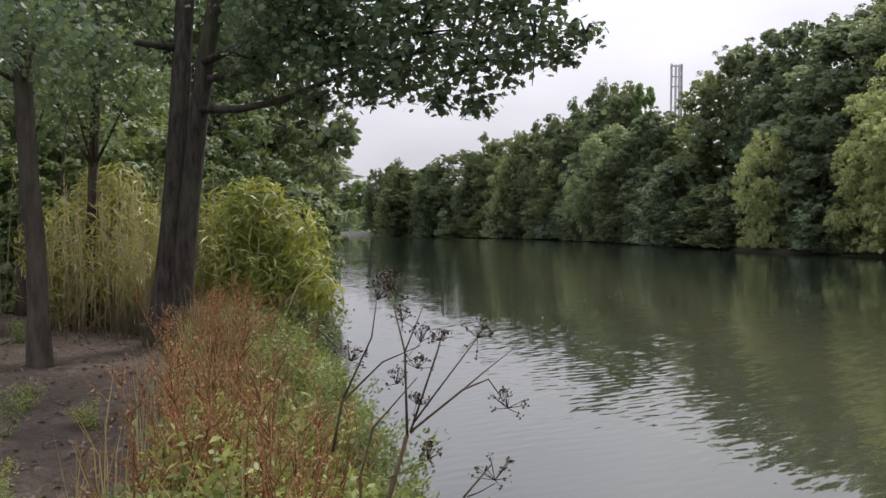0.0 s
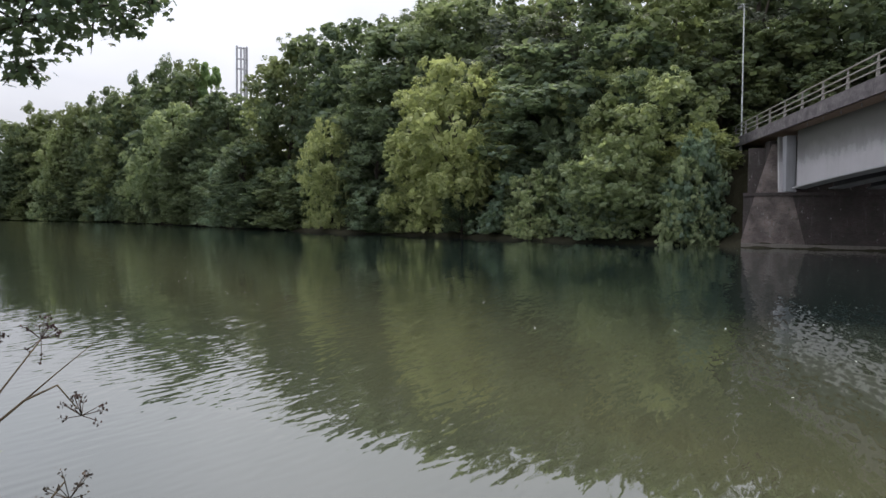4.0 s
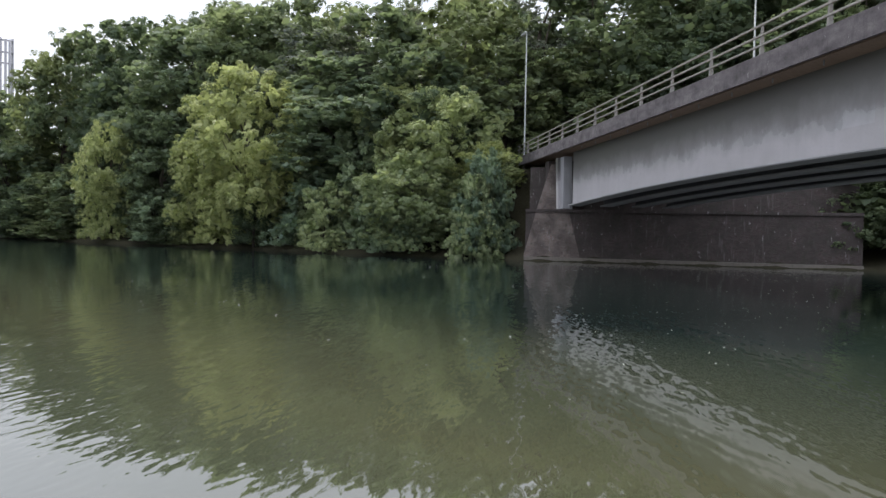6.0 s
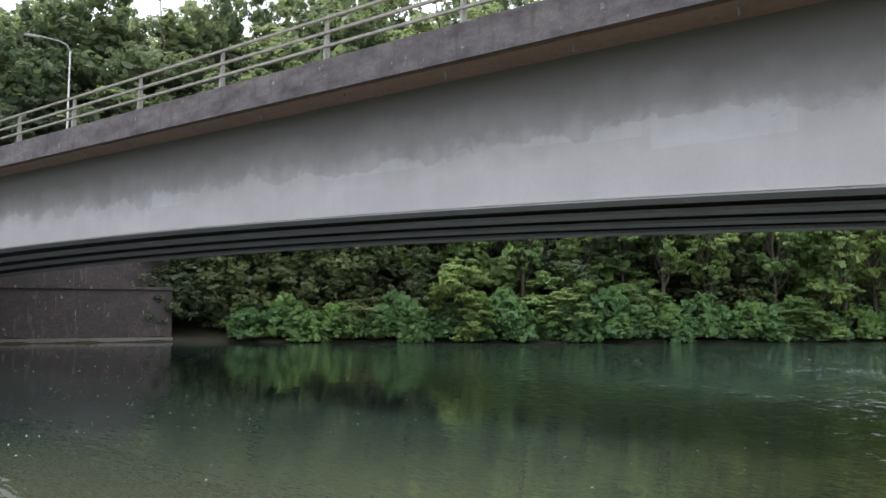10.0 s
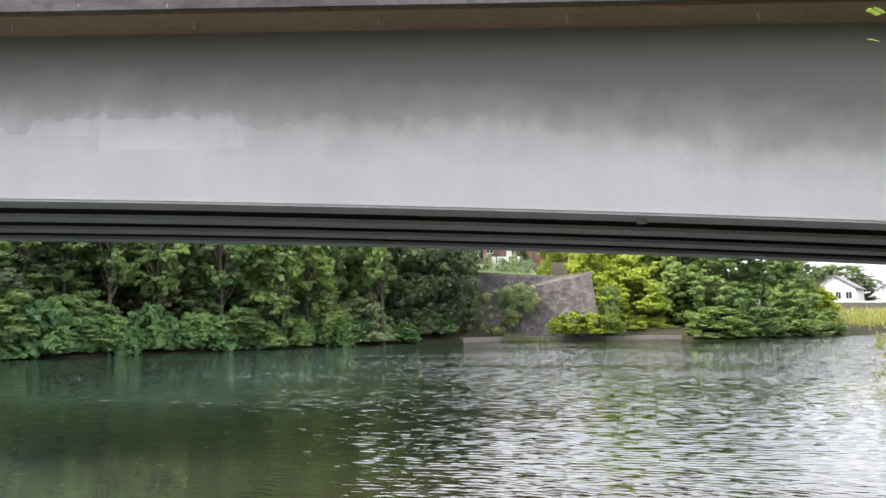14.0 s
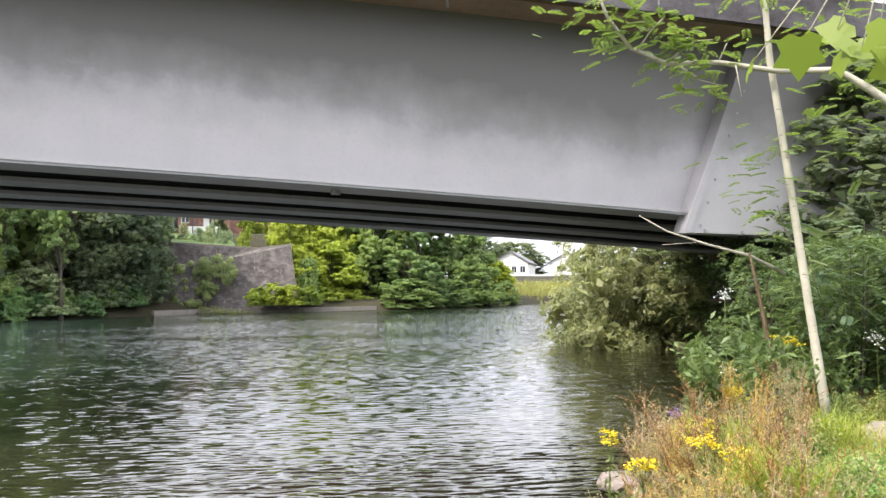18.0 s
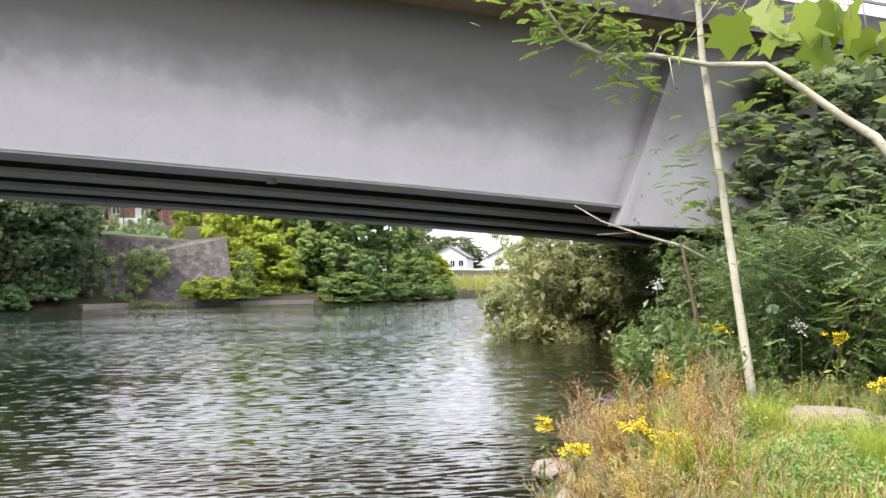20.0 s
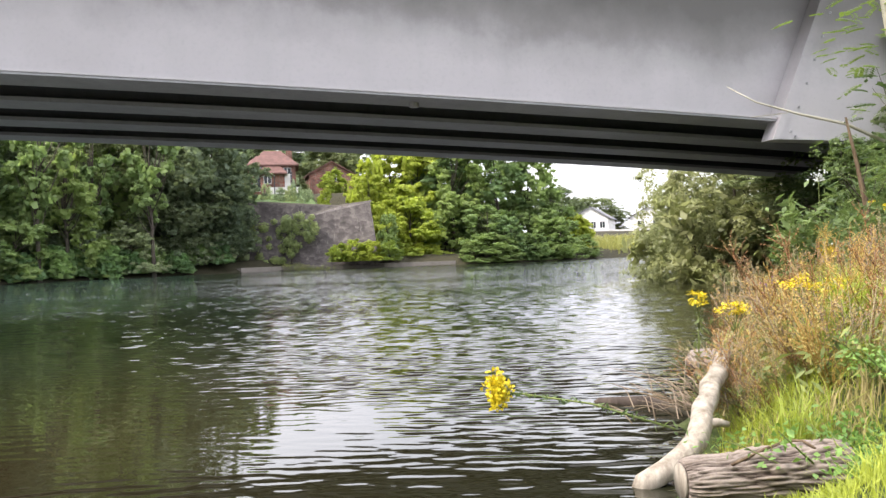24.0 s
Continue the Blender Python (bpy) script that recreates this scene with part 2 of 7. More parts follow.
def masonry(name, brick_a, brick_b, mortar, width=0.225, height=0.075):
    n = Nodes(name)
    sep = n.nt.nodes.new("ShaderNodeSeparateXYZ")
    n.link(n.coords(), sep.inputs["Vector"])
    flat = n.nt.nodes.new("ShaderNodeCombineXYZ")
    n.link(n.math("SUBTRACT", n.math("MULTIPLY", sep.outputs["X"], 0.5), n.math("MULTIPLY", sep.outputs["Y"], 0.866)), flat.inputs["X"])
    n.link(sep.outputs["Z"], flat.inputs["Y"])
    v = flat.outputs["Vector"]
    b = n.node("ShaderNodeTexBrick", Scale=1.0, Mortar_Size=0.010, Bias=-0.2, Brick_Width=width, Row_Height=height)
    n.link(v, b.inputs["Vector"])
    for key, c in (("Color1", brick_a), ("Color2", brick_b), ("Mortar", mortar)):
        b.inputs[key].default_value = (*c, 1)
    blot = n.noise(n.world_coords(), 0.8, 4)
    streak = n.noise(n.world_coords((2.5, 2.5, 0.3)), 1.5, 5, 0.7)
    col = n.mix(n.ramp(blot, (0.35, 0.65), (0.65, 0.0)), b.outputs["Color"], (0.055, 0.05, 0.045))
    col = n.mix(n.ramp(streak, (0.58, 0.0), (0.72, 0.45)), col, (0.24, 0.23, 0.22))
    moss = n.noise(n.world_coords(), 2.6, 5, 0.65)
    col = n.mix(n.ramp(moss, (0.5, 0.0), (0.7, 0.6)), col, (0.05, 0.055, 0.04))
    # white bloom of lime in spots and short runs
    bloom = n.noise(n.world_coords((1.6, 1.6, 0.7)), 2.1, 6, 0.7)
    col = n.mix(n.ramp(bloom, (0.635, 0.0), (0.68, 0.8)), col, (0.34, 0.33, 0.32))
    n.surface(col, 0.9, n.bump(b.outputs["Fac"], -0.4, 0.01), spec=0.2)
    return n.mat


# far abutment brick twice: darkened for shade under the deck, lightened for the lit wing
M["brick"] = masonry("shaded_stained_brick", (0.068, 0.048, 0.045), (0.105, 0.083, 0.078), (0.098, 0.090, 0.088))
M["lit_brick"] = masonry("lit_streaked_brick", (0.20, 0.145, 0.130), (0.27, 0.215, 0.195), (0.27, 0.25, 0.23))
M["wing_brick"] = masonry("red_wing_wall_brick", (0.125, 0.062, 0.048), (0.165, 0.095, 0.075), (0.14, 0.12, 0.10))
def rubble_wall():
    """Grey-brown rubble wall: blotched stones, soot, pale runs of lime."""
    n = Nodes("stained_rubble_wall")
    vor = n.nt.nodes.new("ShaderNodeTexVoronoi")
    vor.inputs["Scale"].default_value = 1.9
    n.link(n.world_coords((1, 1, 1.6)), vor.inputs["Vector"])
    blot = n.noise(n.world_coords(), 0.9, 6, 0.7)
    run = n.noise(n.world_coords((2.2, 2.2, 0.4)), 1.7, 6, 0.75)
    fine = n.noise(n.world_coords(), 9, 5, 0.7)
    col = n.mix(n.ramp(vor.outputs["Color"], (0.2, 0.0), (0.8, 1.0)), (0.105, 0.092, 0.088), (0.200, 0.178, 0.165))
    col = n.mix(n.ramp(blot, (0.40, 0.7), (0.62, 0.0)), col, (0.060, 0.052, 0.052))
    col = n.mix(n.ramp(run, (0.60, 0.0), (0.70, 0.6)), col, (0.34, 0.32, 0.29))
    n.surface(col, 0.92, n.bump(n.math("ADD", n.math("MULTIPLY", fine, 0.5), vor.outputs["Distance"]), 0.7, 0.05), spec=0.2)
    return n.mat


M["stone_wall"] = rubble_wall()


def water_material():
    """River water: clear reflections over a murky green body; a silty bed tint shows in zones placed to fit the
    camera's view.
    """
    n = Nodes("river_water")
    pos = n.world_coords()
    sep = n.nt.nodes.new("ShaderNodeSeparateXYZ")
    n.link(pos, sep.inputs["Vector"])
    murk = n.noise(pos, 0.12, 3)
    downstream = n.math("ADD", n.math("MULTIPLY", sep.outputs["X"], 0.629), n.math("MULTIPLY", sep.outputs["Y"], 0.777))
    col = n.ramp(n.math("DIVIDE", n.math("ADD", downstream, n.math("MULTIPLY", murk, 8.0)), 30.0), (0.2, (0.006, 0.011, 0.006)), (0.42, (0.024, 0.039, 0.033)), (0.8, (0.010, 0.017, 0.015)))
    shallow = n.ramp(n.math("DIVIDE", n.math("ADD", sep.outputs["X"], n.math("MULTIPLY", murk, 6.0)), 24.0), (0.12, 0.1), (0.38, 1.0), (0.85, 0.0))
    bed = n.ramp(n.math("DIVIDE", n.math("ADD", downstream, 2.0), 12.0), (0.40, (0.019, 0.0150, 0.0068)), (0.70, (0.063, 0.065, 0.036)))
    col = n.mix(shallow, col, bed)
    # wind ripples too fine for the mesh: slopes in two sizes, long along the crests
    turn = n.node("ShaderNodeMapping", Rotation=(0, 0, radians(51)))
    n.link(pos, turn.inputs["Vector"])
    flat = n.node("ShaderNodeMapping", Scale=(1.0, 0.22, 0.0))
    n.link(turn.outputs["Vector"], flat.inputs["Vector"])
    slope = None
    for size, gain in ((6.0, 1.0), (15.0, 0.8)):
        tex = n.node("ShaderNodeTexNoise", Scale=size, Detail=2.0, Roughness=0.6)
        n.link(flat.outputs["Vector"], tex.inputs["Vector"])
        off = n.vector("SUBTRACT", tex.outputs["Color"], (0.5, 0.5, 0.5))
        off = n.vector("MULTIPLY", off, (gain, gain * 0.45, 0.0))
        slope = off if slope is None else n.vector("ADD", slope, off)
    back = n.node("ShaderNodeMapping", Rotation=(0, 0, -radians(51)))
    n.link(slope, back.inputs["Vector"])
    wind = n.nt.nodes.new("ShaderNodeAttribute")
    wind.attribute_name = "wind"
    scaled = n.nt.nodes.new("ShaderNodeVectorMath")
    scaled.operation = "SCALE"
    n.link(back.outputs["Vector"], scaled.inputs[0])
    gust = n.ramp(n.noise(flat.outputs["Vector"], 0.16, 3, 0.6), (0.36, 0.45), (0.62, 1.3))
    n.link(n.math("MULTIPLY", wind.outputs["Fac"], gust), scaled.inputs["Scale"])
    geo = n.nt.nodes.new("ShaderNodeNewGeometry")
    normal = n.vector("NORMALIZE", n.vector("ADD", geo.outputs["Normal"], scaled.outputs["Vector"]))
    p = n.surface(col, 0.02, normal, spec=0.5)
    p.inputs["IOR"].default_value = 1.8
    return n.mat


M["water"] = water_material()


def ground_material():
    n = Nodes("bank_soil_and_grass")
    pos = n.world_coords()
    sep = n.nt.nodes.new("ShaderNodeSeparateXYZ")
    n.link(pos, sep.inputs["Vector"])
    fine = n.noise(pos, 9, 6, 0.7)
    mid = n.noise(pos, 1.2, 4)
    clod = n.noise(pos, 34, 5, 0.75)
    soil = n.mix(n.ramp(n.math("ADD", n.math("MULTIPLY", fine, 0.6), n.math("MULTIPLY", clod, 0.4)), (0.36, 0.0), (0.62, 1.0)), (0.060, 0.046, 0.037), (0.185, 0.146, 0.116))
    soil = n.mix(n.ramp(mid, (0.42, 0.55), (0.6, 0.0)), soil, (0.068, 0.053, 0.042))
    grass = n.mix(n.ramp(fine, (0.3, 0.0), (0.7, 1.0)), (0.035, 0.055, 0.016), (0.11, 0.14, 0.045))
    side = n.nt.nodes.new("ShaderNodeMapRange")
    side.inputs["From Min"].default_value, side.inputs["From Max"].default_value = 0.5, -2.5
    n.link(sep.outputs["Y"], side.inputs["Value"])
    far = n.nt.nodes.new("ShaderNodeMapRange")
    far.inputs["From Min"].default_value, far.inputs["From Max"].default_value = 25.0, 60.0
    n.link(n.math("ABSOLUTE", sep.outputs["Y"]), far.inputs["Value"])
    fac = n.math("MAXIMUM", side.outputs["Result"], far.outputs["Result"])
    fac = n.math("MULTIPLY", fac, n.ramp(mid, (0.25, 0.55), (0.55, 1.0)))
    # far side litter, darkened to carry the shade under the overhanging trees
    wood = n.nt.nodes.new("ShaderNodeMapRange")
    wood.inputs["From Min"].default_value, wood.inputs["From Max"].default_value = 18.0, 26.0
    n.link(sep.outputs["X"], wood.inputs["Value"])
    litter = n.mix(n.ramp(fine, (0.3, 0.0), (0.7, 1.0)), (0.022, 0.020, 0.012), (0.060, 0.055, 0.032))
    n.surface(n.mix(wood.outputs["Result"], n.mix(fac, soil, grass), litter), 0.95, n.bump(n.math("ADD", fine, n.math("MULTIPLY", clod, 0.5)), 1.0, 0.06), spec=0.15)
    return n.mat


M["ground"] = ground_material()


# ---- mesh helpers ----
def raw_mesh(name, verts, faces, mat, smooth=False):
    me = bpy.data.meshes.new(name)
    me.from_pydata([tuple(v) for v in verts], [], [tuple(f) for f in faces])
    me.materials.append(mat)
    if smooth:
        me.polygons.foreach_set("use_smooth", [True] * len(me.polygons))
    me.update()
    return me


def quads_mesh(name, co, mat, per=4):
    """A mesh of loose polygons with the same number of corners each, from an array of corners (count, per, 3)."""
    co = np.asarray(co, np.float32)
    k = co.shape[0]
    me = bpy.data.meshes.new(name)
    me.vertices.add(k * per)
    me.vertices.foreach_set("co", co.ravel())
    me.loops.add(k * per)
    me.loops.foreach_set("vertex_index", np.arange(k * per, dtype=np.int32))
    me.polygons.add(k)
    me.polygons.foreach_set("loop_start", np.arange(0, k * per, per, dtype=np.int32))
    me.materials.append(mat)
    me.update(calc_edges=True)
    return me


def thing(name, at, label, category, group="", kind=""):
    ob = new(name)
    ob.empty_display_size = 0.2
    ob.location = at
    return tagged(ob, label, category, group, kind)


def part(name, me, parent, label=""):
    """Links a mesh given in world metres under its thing or part."""
    ob = new(name, me)
    base = parent.matrix_basis.translation.copy()
    if parent.parent:
        base = base + parent.parent.matrix_basis.translation
    me.transform(Matrix.Translation(-base))
    ob.parent = parent
    if name in ("foliage", "crown", "flower_head", "seed_head", "stalk", "twig", "cane", "umbel", "seed"):
        ob["kind"] = "stuff"
    return tagged(ob, label) if label else ob


def solo(name, me, label, category, group="", kind=""):
    ob = new(name, me)
    return tagged(ob, label, category, group, kind)


def box_mesh(name, lo, hi, mat, bevel=0.0):
    bm = bmesh.new()
    bmesh.ops.create_cube(bm, size=1)
    for v in bm.verts:
        v.co = Vector([lo[i] + (v.co[i] + 0.5) * (hi[i] - lo[i]) for i in range(3)])
    if bevel:
        bmesh.ops.bevel(bm, geom=bm.edges[:], offset=bevel, segments=1, affect="EDGES")
    me = bpy.data.meshes.new(name)
    bm.to_mesh(me)
    bm.free()
    me.materials.append(mat)
    return me


def prism_mesh(name, ring, depth, mat):
    """A solid from a ring of points moved along the vector depth."""
    ring = [Vector(p) for p in ring]
    d = Vector(depth)
    k = len(ring)
    verts = ring + [p + d for p in ring]
    faces = [tuple(range(k))[::-1], tuple(range(k, 2 * k))]
    faces += [(i, (i + 1) % k, (i + 1) % k + k, i + k) for i in range(k)]
    me = raw_mesh(name, verts, faces, mat)
    bm = bmesh.new()
    bm.from_mesh(me)
    bmesh.ops.recalc_face_normals(bm, faces=bm.faces)
    bm.to_mesh(me)
    bm.free()
    return me


def sweep(points, radii, sides=8, wobble=0.0, rng=None, cap=True):
    """Corners and faces of a tapered tube along points."""
    pts = [Vector(p) for p in points]
    verts, faces = [], []
    prev = None
    for i, p in enumerate(pts):
        d = (pts[min(i + 1, len(pts) - 1)] - pts[max(i - 1, 0)]).normalized()
        if prev is None:
            a = d.orthogonal().normalized()
        else:
            a = (prev - d * prev.dot(d)).normalized()
        prev = a
        b = d.cross(a)
        for k in range(sides):
            ang = 2 * math.pi * k / sides
            r = radii[i] * (1 + (rng.uniform(-wobble, wobble) if wobble else 0))
            verts.append(p + a * (r * math.cos(ang)) + b * (r * math.sin(ang)))
    for i in range(len(pts) - 1):
        for k in range(sides):
            k2 = (k + 1) % sides
            faces.append((i * sides + k, i * sides + k2, (i + 1) * sides + k2, (i + 1) * sides + k))
    if cap:
        faces.append(tuple(range(sides))[::-1])
        faces.append(tuple(range((len(pts) - 1) * sides, len(pts) * sides)))
    return verts, faces


def tubes_mesh(name, tubes, mat, sides=8, wobble=0.0, rng=None, smooth=True):
    """One mesh of several tapered tubes, each (points, radii)."""
    verts, faces = [], []
    for pts, radii in tubes:
        v, f = sweep(pts, radii, sides, wobble, rng)
        off = len(verts)
        verts += v
        faces += [tuple(i + off for i in q) for q in f]
    return raw_mesh(name, verts, faces, mat, smooth)


def unit(a):
    return a / np.maximum(np.linalg.norm(a, axis=1, keepdims=True), 1e-9)


def leaf_cards(rng, p, n, length, width, droop=0.0, fold=0.12):
    """Folded pointed leaves at p with normals n: corners (count, 4, 3)."""
    k = len(p)
    n = unit(n)
    a = rng.normal(size=(k, 3))
    a[:, 2] -= droop
    a = unit(a - n * (a * n).sum(1, keepdims=True))
    b = np.cross(n, a)
    ln = (length * rng.uniform(0.7, 1.3, k))[:, None]
    wd = (width * rng.uniform(0.7, 1.3, k))[:, None]
    mid = p + a * ln * 0.05
    return np.stack([p - a * ln * 0.5, mid + b * wd * 0.5 + n * wd * fold, p + a * ln * 0.5 - n * ln * 0.1, mid - b * wd * 0.5 + n * wd * fold], 1)


# ---- ground, river ----
FAR_BANK = [(-75, 420), (-20, 272), (3, 231), (27, 183), (36, 90), (41, 71), (43.5, 56), (48.3, 44), (48.5, 41), (60.2, 20.5), (60, 10), (61, -8),
            (64.5, -28), (66.5, -44), (67, -58), (58.5, -65), (51, -74), (48, -85), (47.6, -100), (38, -113), (10, -130), (-90, -158)]
NEAR_BANK = [(-95, 420), (-56, 350), (-38, 259), (-21, 150), (-10, 70), (-5.2, 34), (-2.0, 12), (-0.5, 6), (0.2, 3), (0.7, 0.5), (1.1, -2), (1.6, -4.0), (2.4, -6.5),
             (3.2, -9), (4.4, -16), (7, -26), (8, -32), (7, -50), (-4, -80), (-90, -112)]
TH = radians(39.0)
U, NRM = np.array([math.sin(TH), math.cos(TH)]), np.array([math.cos(TH), -math.sin(TH)])
BRIDGE_D = 13.19


def smooth01(a):
    a = np.clip(a, 0, 1)
    return a * a * (3 - 2 * a)


def line_distance(x, y, line):
    best = np.full(x.shape, 1e9)
    for (x0, y0), (x1, y1) in zip(line, line[1:]):
        dx, dy = x1 - x0, y1 - y0
        t = np.clip(((x - x0) * dx + (y - y0) * dy) / (dx * dx + dy * dy), 0, 1)
        best = np.minimum(best, np.hypot(x - x0 - t * dx, y - y0 - t * dy))
    return best


def in_river(x, y):
    ring = FAR_BANK + NEAR_BANK[::-1]
    inside = np.zeros(x.shape, bool)
    for (x0, y0), (x1, y1) in zip(ring, ring[1:] + ring[:1]):
        if y0 == y1:
            continue
        cross = (y0 > y) != (y1 > y)
        inside ^= cross & (x < (x1 - x0) * (y - y0) / (y1 - y0) + x0)
    return inside


def height(x, y):
    """Height of the ground at arrays x, y."""
    x, y = np.asarray(x, float), np.asarray(y, float)
    df, dn = line_distance(x, y, FAR_BANK), line_distance(x, y, NEAR_BANK)
    wet = in_river(x, y)
    d = np.minimum(df, dn)
    # near side: a low bank, a little higher downstream
    near = 0.62 * smooth01(dn / (1.1 + 1.1 * np.exp(-((y + 4.5) / 0.7) ** 2))) + 0.012 * np.minimum(dn, 40) + 0.25 * smooth01((-y - 4) / 5)
    # far side: a wooded slope; a terrace with houses; low grass further down
    up = np.clip((df - 2.5) * 0.30, 0, 9.5)
    terrace = 0.7 + 8.6 * smooth01((df - 6.0) / 16.0)
    low = 0.4 + np.clip(df * 0.09, 0, 3.6)
    k1, k2 = smooth01((-y - 42) / 8), smooth01((-y - 84) / 14)
    far = 0.5 * smooth01(df / 0.9) + up * (1 - k1) + k1 * ((1 - k2) * terrace + k2 * low)
    z = np.where(df < dn, far, near)
    z = np.where(wet, -1.3 * smooth01(d / 3.0), z)
    # the road's embankments behind both abutments
    s, o = x * U[0] + y * U[1], x * NRM[0] + y * NRM[1] - BRIDGE_D
    beyond = np.maximum(s - 66.0, -17.5 - s)
    aside = np.maximum(np.maximum(-1.5 - o, o - 11.0), 0)
    bank = np.where((beyond > 0) & ~wet, 7.6 * smooth01(beyond / 3.0) - aside * 1.3, 0)
    return np.maximum(z, np.where(bank > 0, bank, z))


def ground_z(x, y):
    return float(height(np.array([x]), np.array([y]))[0])


def axis_steps(lo, hi, centre, fine, reach, grow):
    out, step = [centre], fine
    while out[-1] < hi:
        step = fine if out[-1] - centre < reach else step * grow
        out.append(out[-1] + step)
    back, step = [centre], fine
    while back[-1] > lo:
        step = fine if centre - back[-1] < reach else step * grow
        back.append(back[-1] - step)
    return np.array(back[::-1][:-1] + out)


def build_ground():
    xs, ys = axis_steps(-1800, 1800, 0, 0.32, 14, 1.045), axis_steps(-1800, 1800, 1, 0.34, 20, 1.045)
    gx, gy = np.meshgrid(xs, ys)
    gz = height(gx.ravel(), gy.ravel())
    rng = np.random.default_rng(3)
    nearby = np.exp(-np.hypot(gx.ravel(), gy.ravel()) / 18)
    gz = gz + (rng.normal(size=gz.shape) * 0.022 * nearby)
    nx, ny = len(xs), len(ys)
    idx = np.arange(nx * ny).reshape(ny, nx)
    faces = np.stack([idx[:-1, :-1], idx[:-1, 1:], idx[1:, 1:], idx[1:, :-1]], -1).reshape(-1, 4)
    me = raw_mesh("ground", np.stack([gx.ravel(), gy.ravel(), gz], 1).tolist(), faces.tolist(), M["ground"], True)
    solo("ground", me, "brown soil river bank with grass and a wooded slope", "ground", kind="structure")


def wind_slope(x, y):
    """How steep the ripples stand: breezy below the bridge, calm above, in zones placed to fit the camera's view."""
    s, o = x * U[0] + y * U[1], x * NRM[0] + y * NRM[1] - BRIDGE_D
    wander = 2.2 * np.sin(0.21 * x + 0.4) * np.sin(0.17 * y + 1.1) + 1.3 * np.sin(0.53 * x - 0.31 * y)
    edge = s + wander * np.clip((o + 10) / 15, 0.3, 1) - 0.85 * np.maximum(o, 0)
    fade = 7.0 + 0.6 * np.maximum(o + 3, 0)
    windy = 1 - smooth01(edge / fade + 0.78 - 0.41 * smooth01((o + 7) / 5) - 0.42 * np.clip((o + 4) / 10, 0, 1))
    windy = windy * smooth01(1.0 - (s + 2.2) / 2.2 * smooth01((-4.0 - o) / 3.0))
    gusts = 0.75 + 0.25 * np.sin(0.33 * x + 0.27 * y) * np.sin(0.41 * y - 0.12 * x)
    rings = np.exp(-((s - 17.0) / 7.0) ** 2 - ((o + 17.0) / 5.5) ** 2)
    windy = windy * (1 - 0.2 * smooth01((np.hypot(x, y) - 12) / 25))
    return 0.011 + 0.007 * smooth01((s - 4) / 6) + 0.075 * windy * gusts + 0.022 * rings + 0.022 * smooth01((o - 2) / 8) * (1 - smooth01((s - 4) / 14))


def cat_paw(x, y):
    """A light gust on the calm water before the bridge raises long parallel ripples."""
    s, o = x * U[0] + y * U[1], x * NRM[0] + y * NRM[1] - BRIDGE_D
    patchy = 0.65 + 0.35 * np.sin(0.9 * o + 0.35 * s) * np.sin(0.45 * s - 0.2 * o + 1.0)
    return np.exp(-((s - 13.5) / 9.0) ** 2 - ((o + 7.5) / 5.0) ** 2) * patchy


